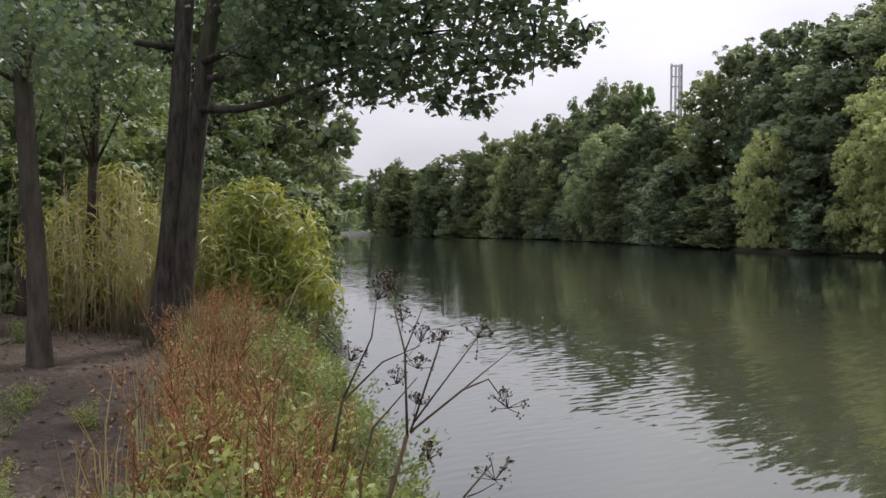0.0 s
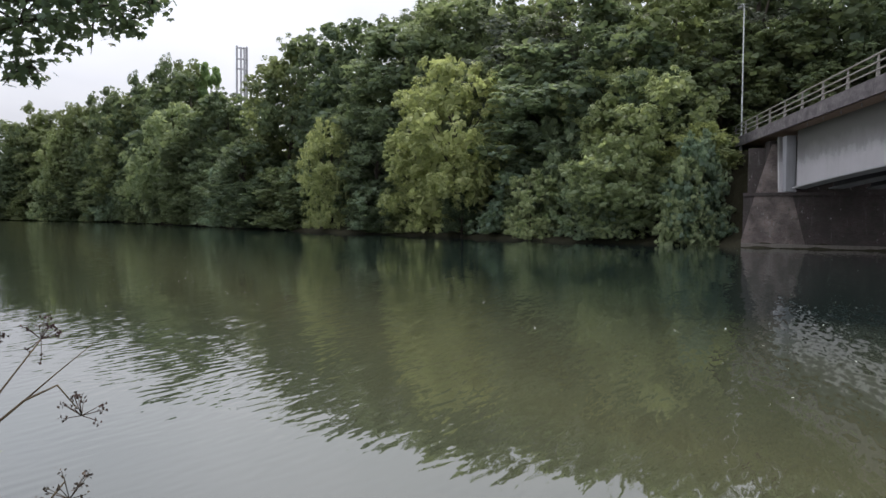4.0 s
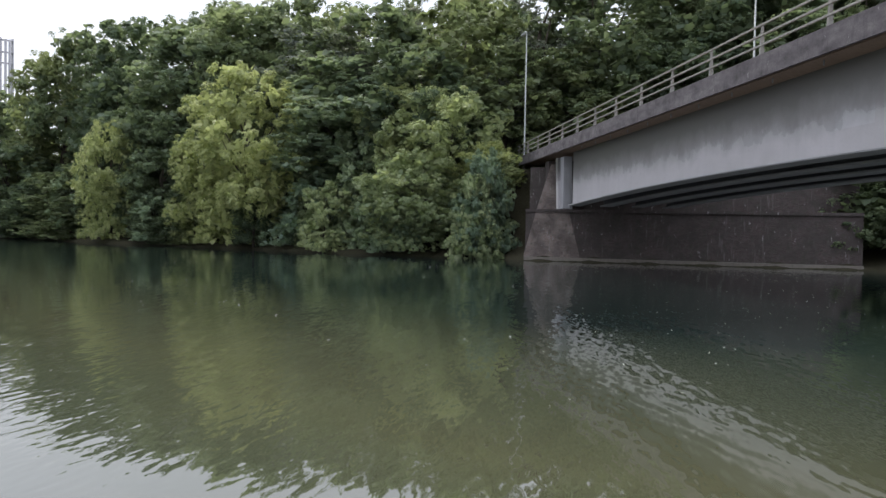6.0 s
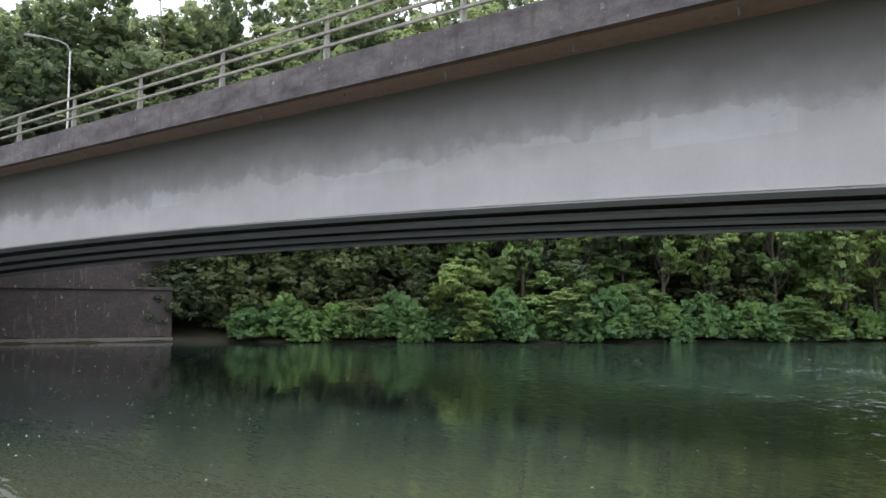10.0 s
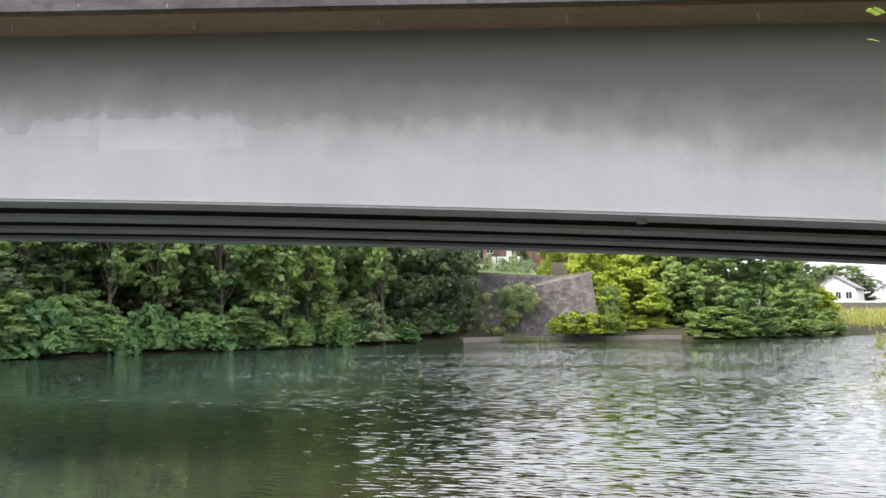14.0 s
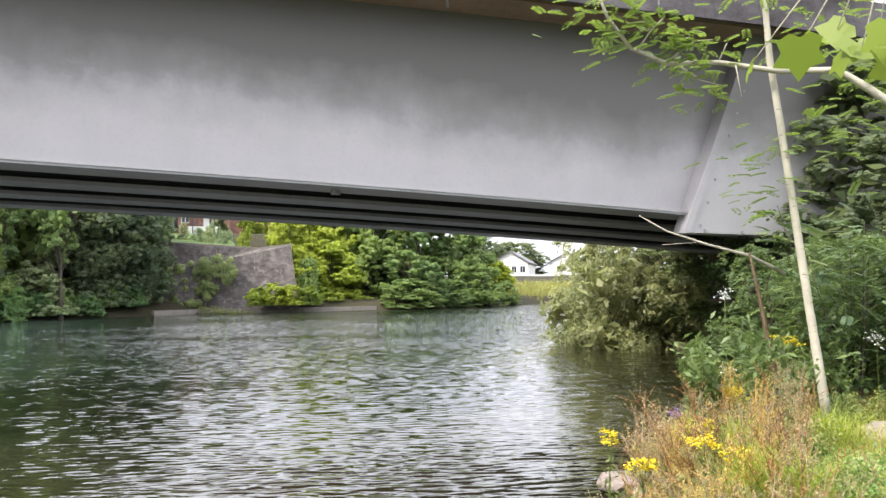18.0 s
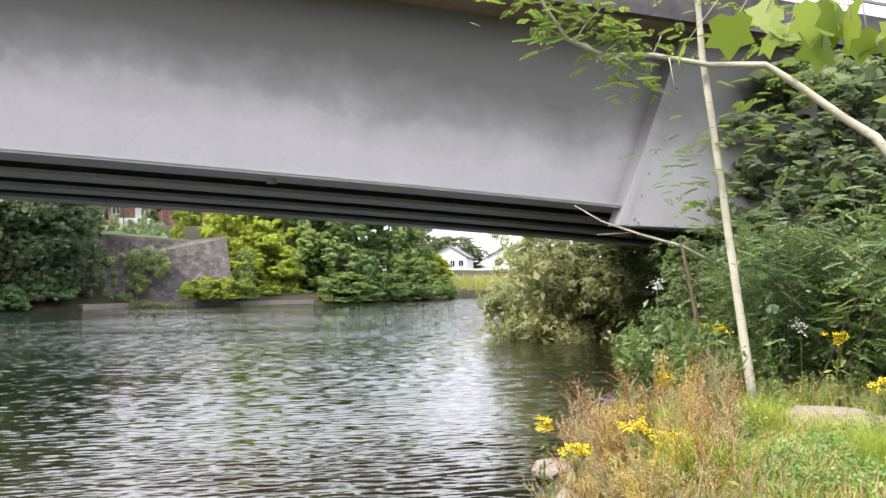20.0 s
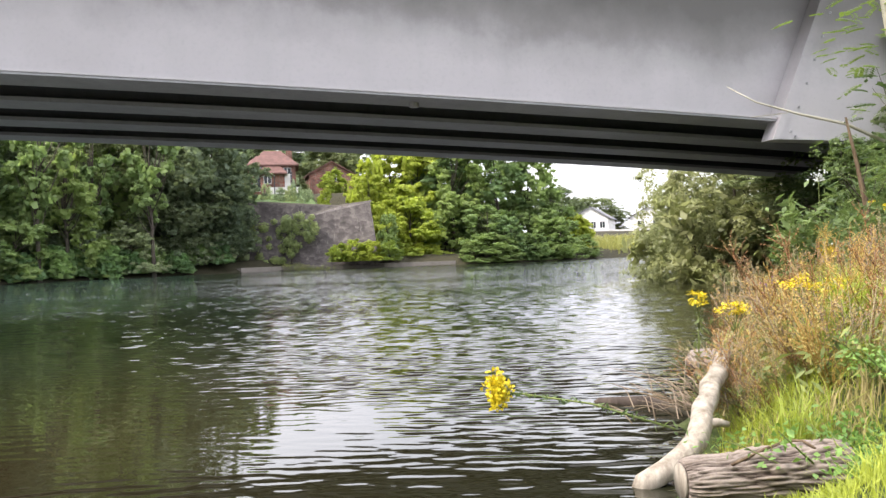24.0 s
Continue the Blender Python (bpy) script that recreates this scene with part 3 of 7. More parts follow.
def build_water():
    """One sheet, its round grid centred on the camera's standpoint and finer towards it, whose ripples are true waves
    of many lengths and directions.
    """
    r = [0.4]
    while r[-1] < 72:
        r.append(r[-1] + max(0.02, 0.0034 * r[-1]))
    while r[-1] < 1400:
        r.append(r[-1] * 1.3)
    r = np.array(r)
    ang = np.radians(np.concatenate([np.arange(-8, 172, 0.3), np.arange(172, 352, 4.0)]))
    rr, aa = np.meshgrid(r, ang, indexing="ij")
    x, y = (rr * np.sin(aa)).ravel(), (rr * np.cos(aa)).ravel()
    cell = np.maximum(0.02, 0.0034 * rr.ravel())
    rng = np.random.default_rng(88)
    z, total = np.zeros(x.shape), np.full(x.shape, 0.5)
    for k in range(60):
        length = 0.06 * (0.26 / 0.06) ** rng.random()
        way = radians(-55) + rng.normal() * 0.33
        wave = 2 * math.pi / length
        steep = rng.uniform(0.6, 1.0) * smooth01((length / cell - 2.0) / 2.5)
        total += steep ** 2 / 2
        ph = wave * (x * math.cos(way) + y * math.sin(way)) + rng.uniform(0, 6.28) + 0.8 * np.sin(0.5 * x * math.sin(way) - 0.5 * y * math.cos(way) + k)
        z += steep / wave * np.sin(ph)
    wind = wind_slope(x, y)
    z *= wind * (1.15 - 0.15 * smooth01((rr.ravel() - 8) / 14)) / np.sqrt(total) * smooth01((72 - rr.ravel()) / 20)
    paw, total = np.zeros(x.shape), np.full(x.shape, 0.5)
    for k in range(26):
        length = 0.11 * (0.5 / 0.11) ** rng.random()
        way = radians(-35) + rng.normal() * 0.16
        wave = 2 * math.pi / length
        steep = rng.uniform(0.6, 1.0) * smooth01((length / cell - 2.5) / 3.0)
        total += steep ** 2 / 2
        ph = wave * (x * math.cos(way) + y * math.sin(way)) + rng.uniform(0, 6.28) + 0.7 * np.sin(0.4 * x * math.sin(way) - 0.4 * y * math.cos(way) + k)
        paw += steep / wave * np.sin(ph)
    z += paw * 0.026 * cat_paw(x, y) / np.sqrt(total)
    nr, na = rr.shape
    idx = np.arange(nr * na, dtype=np.int32).reshape(nr, na)
    nxt = np.roll(idx, -1, 1)
    faces = np.stack([idx[:-1], idx[1:], nxt[1:], nxt[:-1]], -1).reshape(-1, 4)
    me = bpy.data.meshes.new("water")
    me.vertices.add(nr * na + 1)
    me.vertices.foreach_set("co", np.concatenate([np.stack([x, y, z], 1).ravel(), [0, 0, 0]]).astype(np.float32))
    k = len(faces)
    me.loops.add(k * 4)
    me.loops.foreach_set("vertex_index", faces[:, ::-1].ravel().astype(np.int32))
    me.polygons.add(k)
    me.polygons.foreach_set("loop_start", np.arange(0, k * 4, 4, dtype=np.int32))
    me.polygons.foreach_set("use_smooth", np.ones(k, bool))
    me.materials.append(M["water"])
    me.update(calc_edges=True)
    # fine slopes grow with distance from the camera to fit its view
    fine = 9.0 * (wind - 0.012) * (0.6 + 0.4 * smooth01((rr.ravel() - 4) / 10)) * (1 + 1.5 * smooth01((rr.ravel() - 16) / 30))
    s, o = x * U[0] + y * U[1], x * NRM[0] + y * NRM[1] - BRIDGE_D
    fine += 0.15 * np.exp(-((s - 15) / 11) ** 2 - ((o + 7) / 6.0) ** 2)
    me.attributes.new("wind", "FLOAT", "POINT").data.foreach_set("value", np.append(fine, 0.0).astype(np.float32))
    solo("water", me, "calm green river water with wind ripples", "river", kind="structure")


build_ground()
build_water()



# ---- where the trees stand: x, y, top, width, kind ----
FRONT_A = [(-16, 268, 22.7, 13, "oak"), (-3, 245, 21.9, 14, "oak"), (9, 225, 22.7, 11, "oak"), (15, 209, 13.4, 10, "bush"), (9, 225, 19.0, 14, "oak"), (4, 232, 9.3, 13, "bush"), (18, 205, 20.7, 13, "willow"), (25, 189, 11.9, 11, "bush"), (29, 179, 16.3, 10, "oak"), (31, 150, 20.5, 16, "willow"), (33, 125, 9.8, 9, "bush"), (36, 119, 13.8, 10, "oak")]
FRONT_B = [(37, 93, 13.2, 8, "willow"), (36, 102, 7.9, 7, "bush"), (39, 85, 5.1, 6, "bush"), (41, 88, 13.2, 8, "ash"), (43, 73, 17.4, 14, "willow"), (41, 78, 11.5, 9.5, "willow"), (44, 64, 6.6, 7, "bush"), (46, 71, 12.2, 7, "ash"), (48, 61, 12.2, 8, "bush"), (47, 52, 8.3, 9.5, "willow"), (46, 55, 6.2, 6, "bush"), (51, 52, 14.3, 12.5, "willow"), (51, 58, 14.9, 11, "willow"), (49, 46, 8.3, 6, "bush"), (49, 46, 8.7, 5, "bush")]
BACK_A = [(-15, 289, 23.3, 13, "oak"), (-8, 296, 24.2, 14, "oak"), (-6, 265, 23.8, 20, "oak"), (7, 242, 26.7, 18, "oak"), (17, 223, 27.3, 17, "oak"), (25, 206, 27.9, 16, "oak"), (31, 190, 29.4, 16, "oak"), (35, 162, 29.9, 17, "oak"), (37, 138, 24.2, 12, "oak"), (34, 140, 20.5, 13, "oak"), (41, 119, 28.0, 11, "oak"), (44, 116, 30.7, 11, "oak"), (46, 107, 30.7, 12, "oak"), (49, 97, 29.9, 13, "oak"), (44, 90, 20.3, 10, "oak")]
BACK_B = [(52, 89, 31.0, 12, "ash"), (55, 79, 30.0, 13, "oak"), (50, 76, 21.4, 10, "oak"), (57, 69, 27.6, 11, "birch"), (52, 69, 20.1, 10, "ash"), (48, 92, 27.5, 14, "ash"), (52, 85, 29.0, 12, "oak"), (53, 74, 25.8, 11, "birch"), (56, 67, 27.3, 13, "oak"), (50, 66, 20.2, 12, "ash"), (60, 59, 27.7, 12, "oak"), (53, 58, 20.4, 10, "oak"), (63, 52, 29.9, 9, "birch"), (59, 53, 21.9, 9, "oak")]
BACK_C = [(67, 48, 31.7, 13, "oak"), (62, 46, 21.0, 9, "oak"), (73, 43, 29.9, 13, "ash"), (77, 36, 32.0, 14, "oak"), (68, 39, 21.3, 10, "oak"), (82, 30, 33.6, 14, "oak"), (73, 30, 23.3, 11, "ash"), (83, 18, 32.7, 15, "ash"), (77, 20, 26.0, 12, "oak"), (82, 43, 34.8, 15, "oak"), (87, 29, 35.4, 15, "oak"), (88, 20, 35.0, 13, "ash"), (86, 10, 37.1, 14, "oak"), (87, -0, 39.9, 14, "ash"), (87, -13, 40.0, 16, "oak"), (88, -28, 40.4, 18, "oak")]
# under the bridge, oaks by the abutment: dark leaves in place of shade
UNDER = [(64.5, 16.0, 12.0, 8, "oak"), (66, 19, 15.0, 12, "oak"), (69, 14, 15.5, 12, "oak"), (66, 8.5, 14.0, 11, "oak"), (68, 4, 14.3, 10, "oak"), (68, -3, 13.2, 9, "sycamore"), (69, -9, 14.4, 11, "ash"), (69, -16, 13.4, 10, "sycamore"), (72, -22, 14.9, 11, "oak"), (71, -29, 13.7, 11, "lime"), (73, -40, 18.1, 11, "ash"), (72, -47, 18.4, 12, "oak"), (72, -52, 16.8, 12, "oak"), (68, -36, 6.5, 6, "bush"), (70, -46, 12.0, 10, "oak"), (69, -51, 10.4, 7, "oak"), (68, -41, 4.9, 7, "bush")]
BEYOND = [(64, -77, 15.5, 11, "maple"), (59, -78, 14.5, 10, "lime"), (56, -83, 15.0, 11, "lime"), (54, -87, 13.2, 8.5, "lime"), (52, -89, 9.0, 6, "lime"), (50, -91, 6.1, 5, "maple"), (60, -71, 7.6, 8, "maple"), (53.5, -77, 6.5, 7, "lime"), (84, -144, 13.6, 13, "oak"), (85, -163, 12.3, 15, "oak"), (57, -100, 9.7, 7, "oak"), (95, -93, 19.1, 14, "oak"), (107, -102, 22.1, 21, "oak"), (99, -75, 19.6, 17, "oak")]



# ---- bridge ----
def bp(s, o, z):
    """A point by metres along the bridge, metres behind its near parapet, and height."""
    q = NRM * (BRIDGE_D + o) + U * s
    return Vector((q[0], q[1], z))


def web_bottom(s):
    return 4.85 - (0.00082 if s < 27 else 0.00072) * (s - 27) ** 2


def dz(s):
    """The deck climbs gently to the far bank."""
    return 0.009 * (s - 15)


S_NEAR, S_FAR = -9.8, 57.0
DECK_TOP, DECK_LOW = 8.38, 7.64
GIRDERS = (0.95, 3.25, 5.55, 7.85)


def strip(name, sections, mat, smooth=False):
    """A solid along the bridge: sections is a list of closed rings with the same number of corners."""
    k = len(sections[0])
    verts = [p for ring in sections for p in ring]
    faces = [tuple(range(k))[::-1], tuple(range((len(sections) - 1) * k, len(sections) * k))]
    for i in range(len(sections) - 1):
        for j in range(k):
            j2 = (j + 1) % k
            faces.append((i * k + j, i * k + j2, (i + 1) * k + j2, (i + 1) * k + j))
    me = raw_mesh(name, verts, faces, mat, smooth)
    bm = bmesh.new()
    bm.from_mesh(me)
    bmesh.ops.recalc_face_normals(bm, faces=bm.faces)
    bm.to_mesh(me)
    bm.free()
    return me


def build_bridge():
    br = thing("road_bridge", tuple(bp(23, 4, 0)), "grey steel girder road bridge with concrete deck and metal parapet", "bridge")
    lo, hi = -40.0, 96.0
    # deck: concrete slab with deep edge beams that end in a drip edge
    for name, sign, o in (("edge_beam", 1, -0.15), ("edge_beam", -1, 9.75)):
        ring = lambda s: [bp(s, o, DECK_TOP + dz(s)), bp(s, o + sign * 0.42, DECK_TOP + dz(s)), bp(s, o + sign * 0.42, DECK_LOW + 0.10 + dz(s)), bp(s, o + sign * 0.16, DECK_LOW + dz(s)), bp(s, o, DECK_LOW - 0.03 + dz(s))]
        part(name, strip(name, [ring(s) for s in (lo, -12, 0, 12, 24, 36, 48, 60, hi)], M["fascia"]), br, "stained grey concrete edge beam")
    ring = lambda s: [bp(s, 0.27, 8.1 + dz(s)), bp(s, 9.33, 8.1 + dz(s)), bp(s, 9.33, DECK_LOW + 0.04 + dz(s)), bp(s, 9.0, 7.58 + dz(s)), bp(s, 0.9, 7.58 + dz(s)), bp(s, 0.27, DECK_LOW + 0.04 + dz(s))]
    part("deck_slab", strip("deck_slab", [ring(s) for s in (lo, 0, 30, 60, hi)], M["soffit"]), br, "rust-stained concrete deck soffit")
    # haunched girders: web, bottom flange
    steps = np.linspace(S_NEAR, S_FAR, 41)
    for gi, o in enumerate(GIRDERS):
        steps = np.linspace(S_NEAR - 2.5 if gi == 0 else S_NEAR - 7, S_FAR, 41)
        # the inner webs take the steel with the shade painted in
        ring = lambda s: [bp(s, o, 7.58 + dz(s)), bp(s, o + 0.05, 7.58 + dz(s)), bp(s, o + 0.05, web_bottom(s)), bp(s, o, web_bottom(s))]
        girder = part("girder", strip("girder", [ring(s) for s in steps], M["web"] if gi == 0 else M["inner_web"]), br, "pale grey painted steel girder web" if gi == 0 else "grey steel girder web, its shade in the dark colour")
        ring = lambda s: [bp(s, o - 0.30, web_bottom(s)), bp(s, o + 0.60, web_bottom(s)), bp(s, o + 0.60, web_bottom(s) - 0.075), bp(s, o - 0.30, web_bottom(s) - 0.075)]
        part("bottom_flange", strip("bottom_flange", [ring(s) for s in steps], M["dark_flange"]), girder, "dark grey steel flange")
        if gi == 0:
            ring = lambda s: [bp(s, o - 0.315, web_bottom(s) + 0.012), bp(s, o - 0.302, web_bottom(s) + 0.012), bp(s, o - 0.302, web_bottom(s) - 0.03), bp(s, o - 0.315, web_bottom(s) - 0.03)]
            part("flange_lip", strip("flange_lip", [ring(s) for s in steps], M["web"]), girder, "pale grey strip along the flange edge")
    # cross bracing between the girders
    for s in np.arange(-6, 56, 5.5):
        z = web_bottom(s) + 0.5
        for o0, o1 in zip(GIRDERS, GIRDERS[1:]):
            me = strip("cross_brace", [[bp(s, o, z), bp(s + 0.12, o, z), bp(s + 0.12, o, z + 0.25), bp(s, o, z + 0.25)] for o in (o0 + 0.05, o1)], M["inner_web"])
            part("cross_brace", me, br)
    # parapet: aluminium posts and three rails
    rail_z = (0.36, 0.70, 1.06)
    for o in (0.02, 9.58):
        for i in range(-5, 24):
            s = 60.82 - 4.204 * i
            if not lo < s < hi - 1:
                continue
            ring = lambda z, w: [bp(s - 0.035, o - w, z), bp(s + 0.035, o - w, z), bp(s + 0.035, o + w, z), bp(s - 0.035, o + w, z)]
            part("post", strip("post", [ring(DECK_TOP + dz(s), 0.09), ring(DECK_TOP + 0.55 + dz(s), 0.06), ring(DECK_TOP + 1.1 + dz(s), 0.035)], M["rail"]), br)
        for z in rail_z:
            ring = lambda s: [bp(s, o - 0.09, DECK_TOP + dz(s) + z - 0.03), bp(s, o - 0.04, DECK_TOP + dz(s) + z - 0.04), bp(s, o - 0.04, DECK_TOP + dz(s) + z + 0.04), bp(s, o - 0.09, DECK_TOP + dz(s) + z + 0.03)]
            part("rail", strip("rail", [ring(s) for s in (lo, 0, 30, 60, hi)], M["rail"]), br, "weathered aluminium rail")
    # end covers of the girders: near one raked and proud of the web, far one a narrow plate
    top, low = 7.42, 3.30
    ring = [bp(-9.7, 0.5, low), bp(-11.45, 0.5, top), bp(-17.5, 0.5, top), bp(-17.5, 0.5, low - 0.15)]
    cover = part("end_cover", prism_mesh("end_cover", ring, bp(0, 0.43, 0) - bp(0, 0, 0), M["web"]), br, "pale grey raked end plate with bolts")
    ring = [bp(-9.65, 0.48, low - 0.01), bp(-11.40, 0.48, top), bp(-11.57, 0.48, top), bp(-9.82, 0.48, low)]
    part("cover_edge", prism_mesh("cover_edge", ring, bp(0, 0.017, 0) - bp(0, 0, 0), M["web"]), cover, "bright riveted edge strip")
    for k in range(9):
        c = bp(-10.05 - 1.7 * k / 9, 0.485, low + 0.15 + (top - low) * k / 9)
        part("bolt", box_mesh("bolt", c - Vector((0.02, 0.02, 0.02)), c + Vector((0.02, 0.02, 0.02)), M["dark_flange"]), cover)
    for k in range(6):
        c = bp(-10.15 - 0.9 * k, 0.485, low + 0.05 - 0.02 * k)
        part("bolt", box_mesh("bolt", c - Vector((0.02, 0.02, 0.02)), c + Vector((0.02, 0.02, 0.02)), M["dark_flange"]), cover)
    ring = [bp(58.35, 0.2, 3.95), bp(58.75, 0.2, 7.7), bp(59.3, 0.2, 7.7), bp(58.75, 0.2, 3.95)]
    part("end_cover", prism_mesh("end_cover", ring, bp(0, 1.1, 0) - bp(0, 0, 0), M["web"]), br, "pale grey end plate")
    # a dark block stands in for the shade in the gap
    ring = [bp(57.6, 0.42, 3.98), bp(57.6, 0.42, 7.7), bp(58.9, 0.42, 7.7), bp(58.9, 0.42, 3.98)]
    part("end_recess", prism_mesh("end_recess", ring, bp(0, 0.6, 0) - bp(0, 0, 0), M["dark_flange"]), br, "dark fill in place of the shaded gap beside the end plate")
    # drain outlet under the flange
    c = bp(-2.9, 1.2, web_bottom(-2.9) - 0.15)
    part("drain_outlet", tubes_mesh("drain_outlet", [([c, c + Vector((0, 0, 0.12))], [0.09, 0.09])], M["dark_flange"], 8), br, "short black drain outlet")
    for s in np.arange(-8, 55, 3.2):
        c = bp(s, 0.45, 7.48 + dz(s))
        part("drip_pipe", tubes_mesh("drip_pipe", [([c, c + Vector((0, 0, 0.25))], [0.025, 0.03])], M["dark_flange"], 6), br)


def build_abutments():
    ab = thing("abutment", (54, 31, 0), "stained brick bridge abutment rising from the river", "abutment")
    a, b = Vector((48.5, 41.2, 0)), Vector((60.4, 20.4, 0))
    inward = Vector((0.867, 0.498, 0))
    for z0, z1, out, name, mat in ((-1.2, 3.80, 0.55, "brick_face", "brick"), (-1.2, 0.30, 0.0, "ledge", "kerb"), (3.80, 4.02, 0.40, "bearing_shelf", "brick")):
        p, q = a + inward * out, b + inward * out
        ring = [p + Vector((0, 0, z0)), q + Vector((0, 0, z0)), q + Vector((0, 0, z1)), p + Vector((0, 0, z1))]
        part(name, prism_mesh(name, ring, inward * 6.0, M[mat]), ab)
    g = (b - a).normalized()
    w0 = a + inward * 0.53
    ring = [w0 - g * 0.1 + Vector((0, 0, -1)), w0 - g * 0.1 + Vector((0, 0, 0.5)), w0 + g * 0.9 + Vector((0, 0, 4.2)), w0 + g * 1.9 + Vector((0, 0, 7.5)), w0 + g * 2.6 + Vector((0, 0, 7.5)), w0 + g * 3.4 + Vector((0, 0, 3.7)), w0 + g * 4.6 + Vector((0, 0, -1))]
    # the wing's lighter brick has the open sky's light in its colour
    part("wing_wall", prism_mesh("wing_wall", ring, inward * 0.5, M["lit_brick"]), ab, "brick wing wall with pale streaks")
    p, q = a + inward * 2.2, b + inward * 2.2
    ring = [p + Vector((0, 0, 3)), q + Vector((0, 0, 3)), q + Vector((0, 0, 7.4)), p + Vector((0, 0, 7.4))]
    part("bearing_wall", prism_mesh("bearing_wall", ring, inward * 1.0, M["brick"]), ab)
    ring = [bp(62.8, 0.5, -1), bp(62.8, 9.4, -1), bp(62.8, 9.4, 7.8), bp(62.8, 0.5, 7.8)]
    part("back_wall", prism_mesh("back_wall", ring, bp(1.5, 0, 0) - bp(0, 0, 0), M["brick"]), ab)
    nb = thing("abutment", tuple(bp(-18, 4, 0.5)), "red brick abutment half hidden by ivy and shrubs", "abutment")
    ring = [bp(-16.9, 1.6, -1), bp(-16.9, 9.4, -1), bp(-16.9, 9.4, 7.3), bp(-16.9, 1.6, 7.3)]
    part("brick_face", prism_mesh("brick_face", ring, bp(-2, 0, 0) - bp(0, 0, 0), M["wing_brick"]), nb)
    ring = [bp(-17.6, 0.2, 0), bp(-17.6, 0.2, 7.4), bp(-27.0, -2.4, 7.4), bp(-27.0, -2.4, 0)]
    part("wing_wall", prism_mesh("wing_wall", ring, bp(0, 0.6, 0) - bp(0, 0, 0), M["wing_brick"]), nb, "red brick wing wall")


def lamp_post(x, y, base, top, reach):
    lp = thing("street_lamp", (x, y, base), "tall grey street lamp with a curved arm", "street lamp")
    r = Vector((reach[0], reach[1], 0))
    c = Vector((x, y, 0))
    up = lambda z: Vector((0, 0, z))
    part("column", tubes_mesh("column", [([c + up(base), c + up(base + 1.2), c + up(base + 1.25), c + up(top - 0.5)], [0.10, 0.10, 0.07, 0.045])], M["lamp"], 8), lp)
    arm = [c + up(top - 0.5), c + up(top - 0.15) + r * 0.08, c + up(top) + r * 0.25, c + up(top + 0.08) + r * 0.7]
    part("arm", tubes_mesh("arm", [(arm, [0.045, 0.042, 0.04, 0.036])], M["lamp"], 8), lp)
    h = c + up(top + 0.08) + r * 0.7
    d = r.normalized() * 0.75
    side = Vector((-d.y, d.x, 0)).normalized() * 0.14
    ring = [h - side, h + side, h + side * 0.8 + d, h - side * 0.8 + d]
    part("lantern", prism_mesh("lantern", ring, (0, 0, -0.12), M["lamp"]), lp, "flat grey lantern head")


build_bridge()
build_abutments()
lamp_post(55.0, 46.9, 7.4, 19.9, (-U[0] * -2.2, -U[1] * -2.2))
lamp_post(47.0, 22.4, 8.1, 18.0, (-1.5, 1.9))



# ---- trees ----
def crown_points(rng, h, w, low, lobes, count, peak=0.38, tuft=(0.034, 0.55), per=55):
    """Leaf places and normals on a crown: limbs carry rounded clumps, and each clump many small tufts of leaves with dark gaps between."""
    bulge = rng.uniform(0.70, 1.14, 7)
    cen, rad = [], []
    for i in range(lobes):
        f = max(0.0, rng.beta(1.25, 1.25))
        env = math.sqrt(max(0.05, 1 - ((f - peak) / (1.04 - peak if f > peak else peak + 0.28)) ** 2))
        ang = rng.uniform(0, 2 * math.pi)
        env *= np.interp(ang, np.linspace(0, 2 * math.pi, 8), np.append(bulge, bulge[0])) * rng.uniform(0.85, 1.1)
        r = w * rng.uniform(0.085, 0.185) * (1.15 - 0.45 * f)
        k = rng.uniform(0.35, 1.0) ** 0.6
        x = max(env * w / 2 - r * 0.7, 0.02 * w) * k
        cen.append((math.cos(ang) * x, math.sin(ang) * x, h * (low + (1 - low) * f) - r * 0.5))
        rad.append(r)
    cen, rad = np.array(cen), np.array(rad)
    squash = np.array([1.0, 1.0, 0.78])
    many = int(count / per * 1.7)
    pick = rng.choice(lobes, many, p=rad ** 2 / (rad ** 2).sum())
    d = unit(rng.normal(size=(many, 3)) + np.array([0, 0, 0.35]))
    t = cen[pick] + d * squash * (rad[pick] * rng.uniform(0.74, 1.14, many))[:, None]
    # no tufts deep inside other clumps
    deep = np.zeros(many, bool)
    for c, r in zip(cen, rad):
        deep |= (((t - c) / squash) ** 2).sum(1) < (0.68 * r) ** 2
    good = np.flatnonzero(~deep & (t[:, 2] > 0.05))[: max(8, int(count / per))]
    t, d = t[good], d[good]
    rt = w * tuft[0] * rng.uniform(0.6, 1.35, len(t))
    j = np.repeat(np.arange(len(t)), per)
    e = unit(rng.normal(size=(len(j), 3)) + d[j] * 0.5 + np.array([0, 0, 0.35]))
    p = t[j] + e * (rt[j] * rng.random(len(j)) ** 0.45)[:, None] * np.array([1, 1, tuft[1]])
    n = e * 0.55 + d[j] * 0.35 + np.array([0, 0, 0.45]) + rng.normal(size=p.shape) * 0.32
    keep = p[:, 2] > 0.03
    return p[keep], n[keep], cen, rad


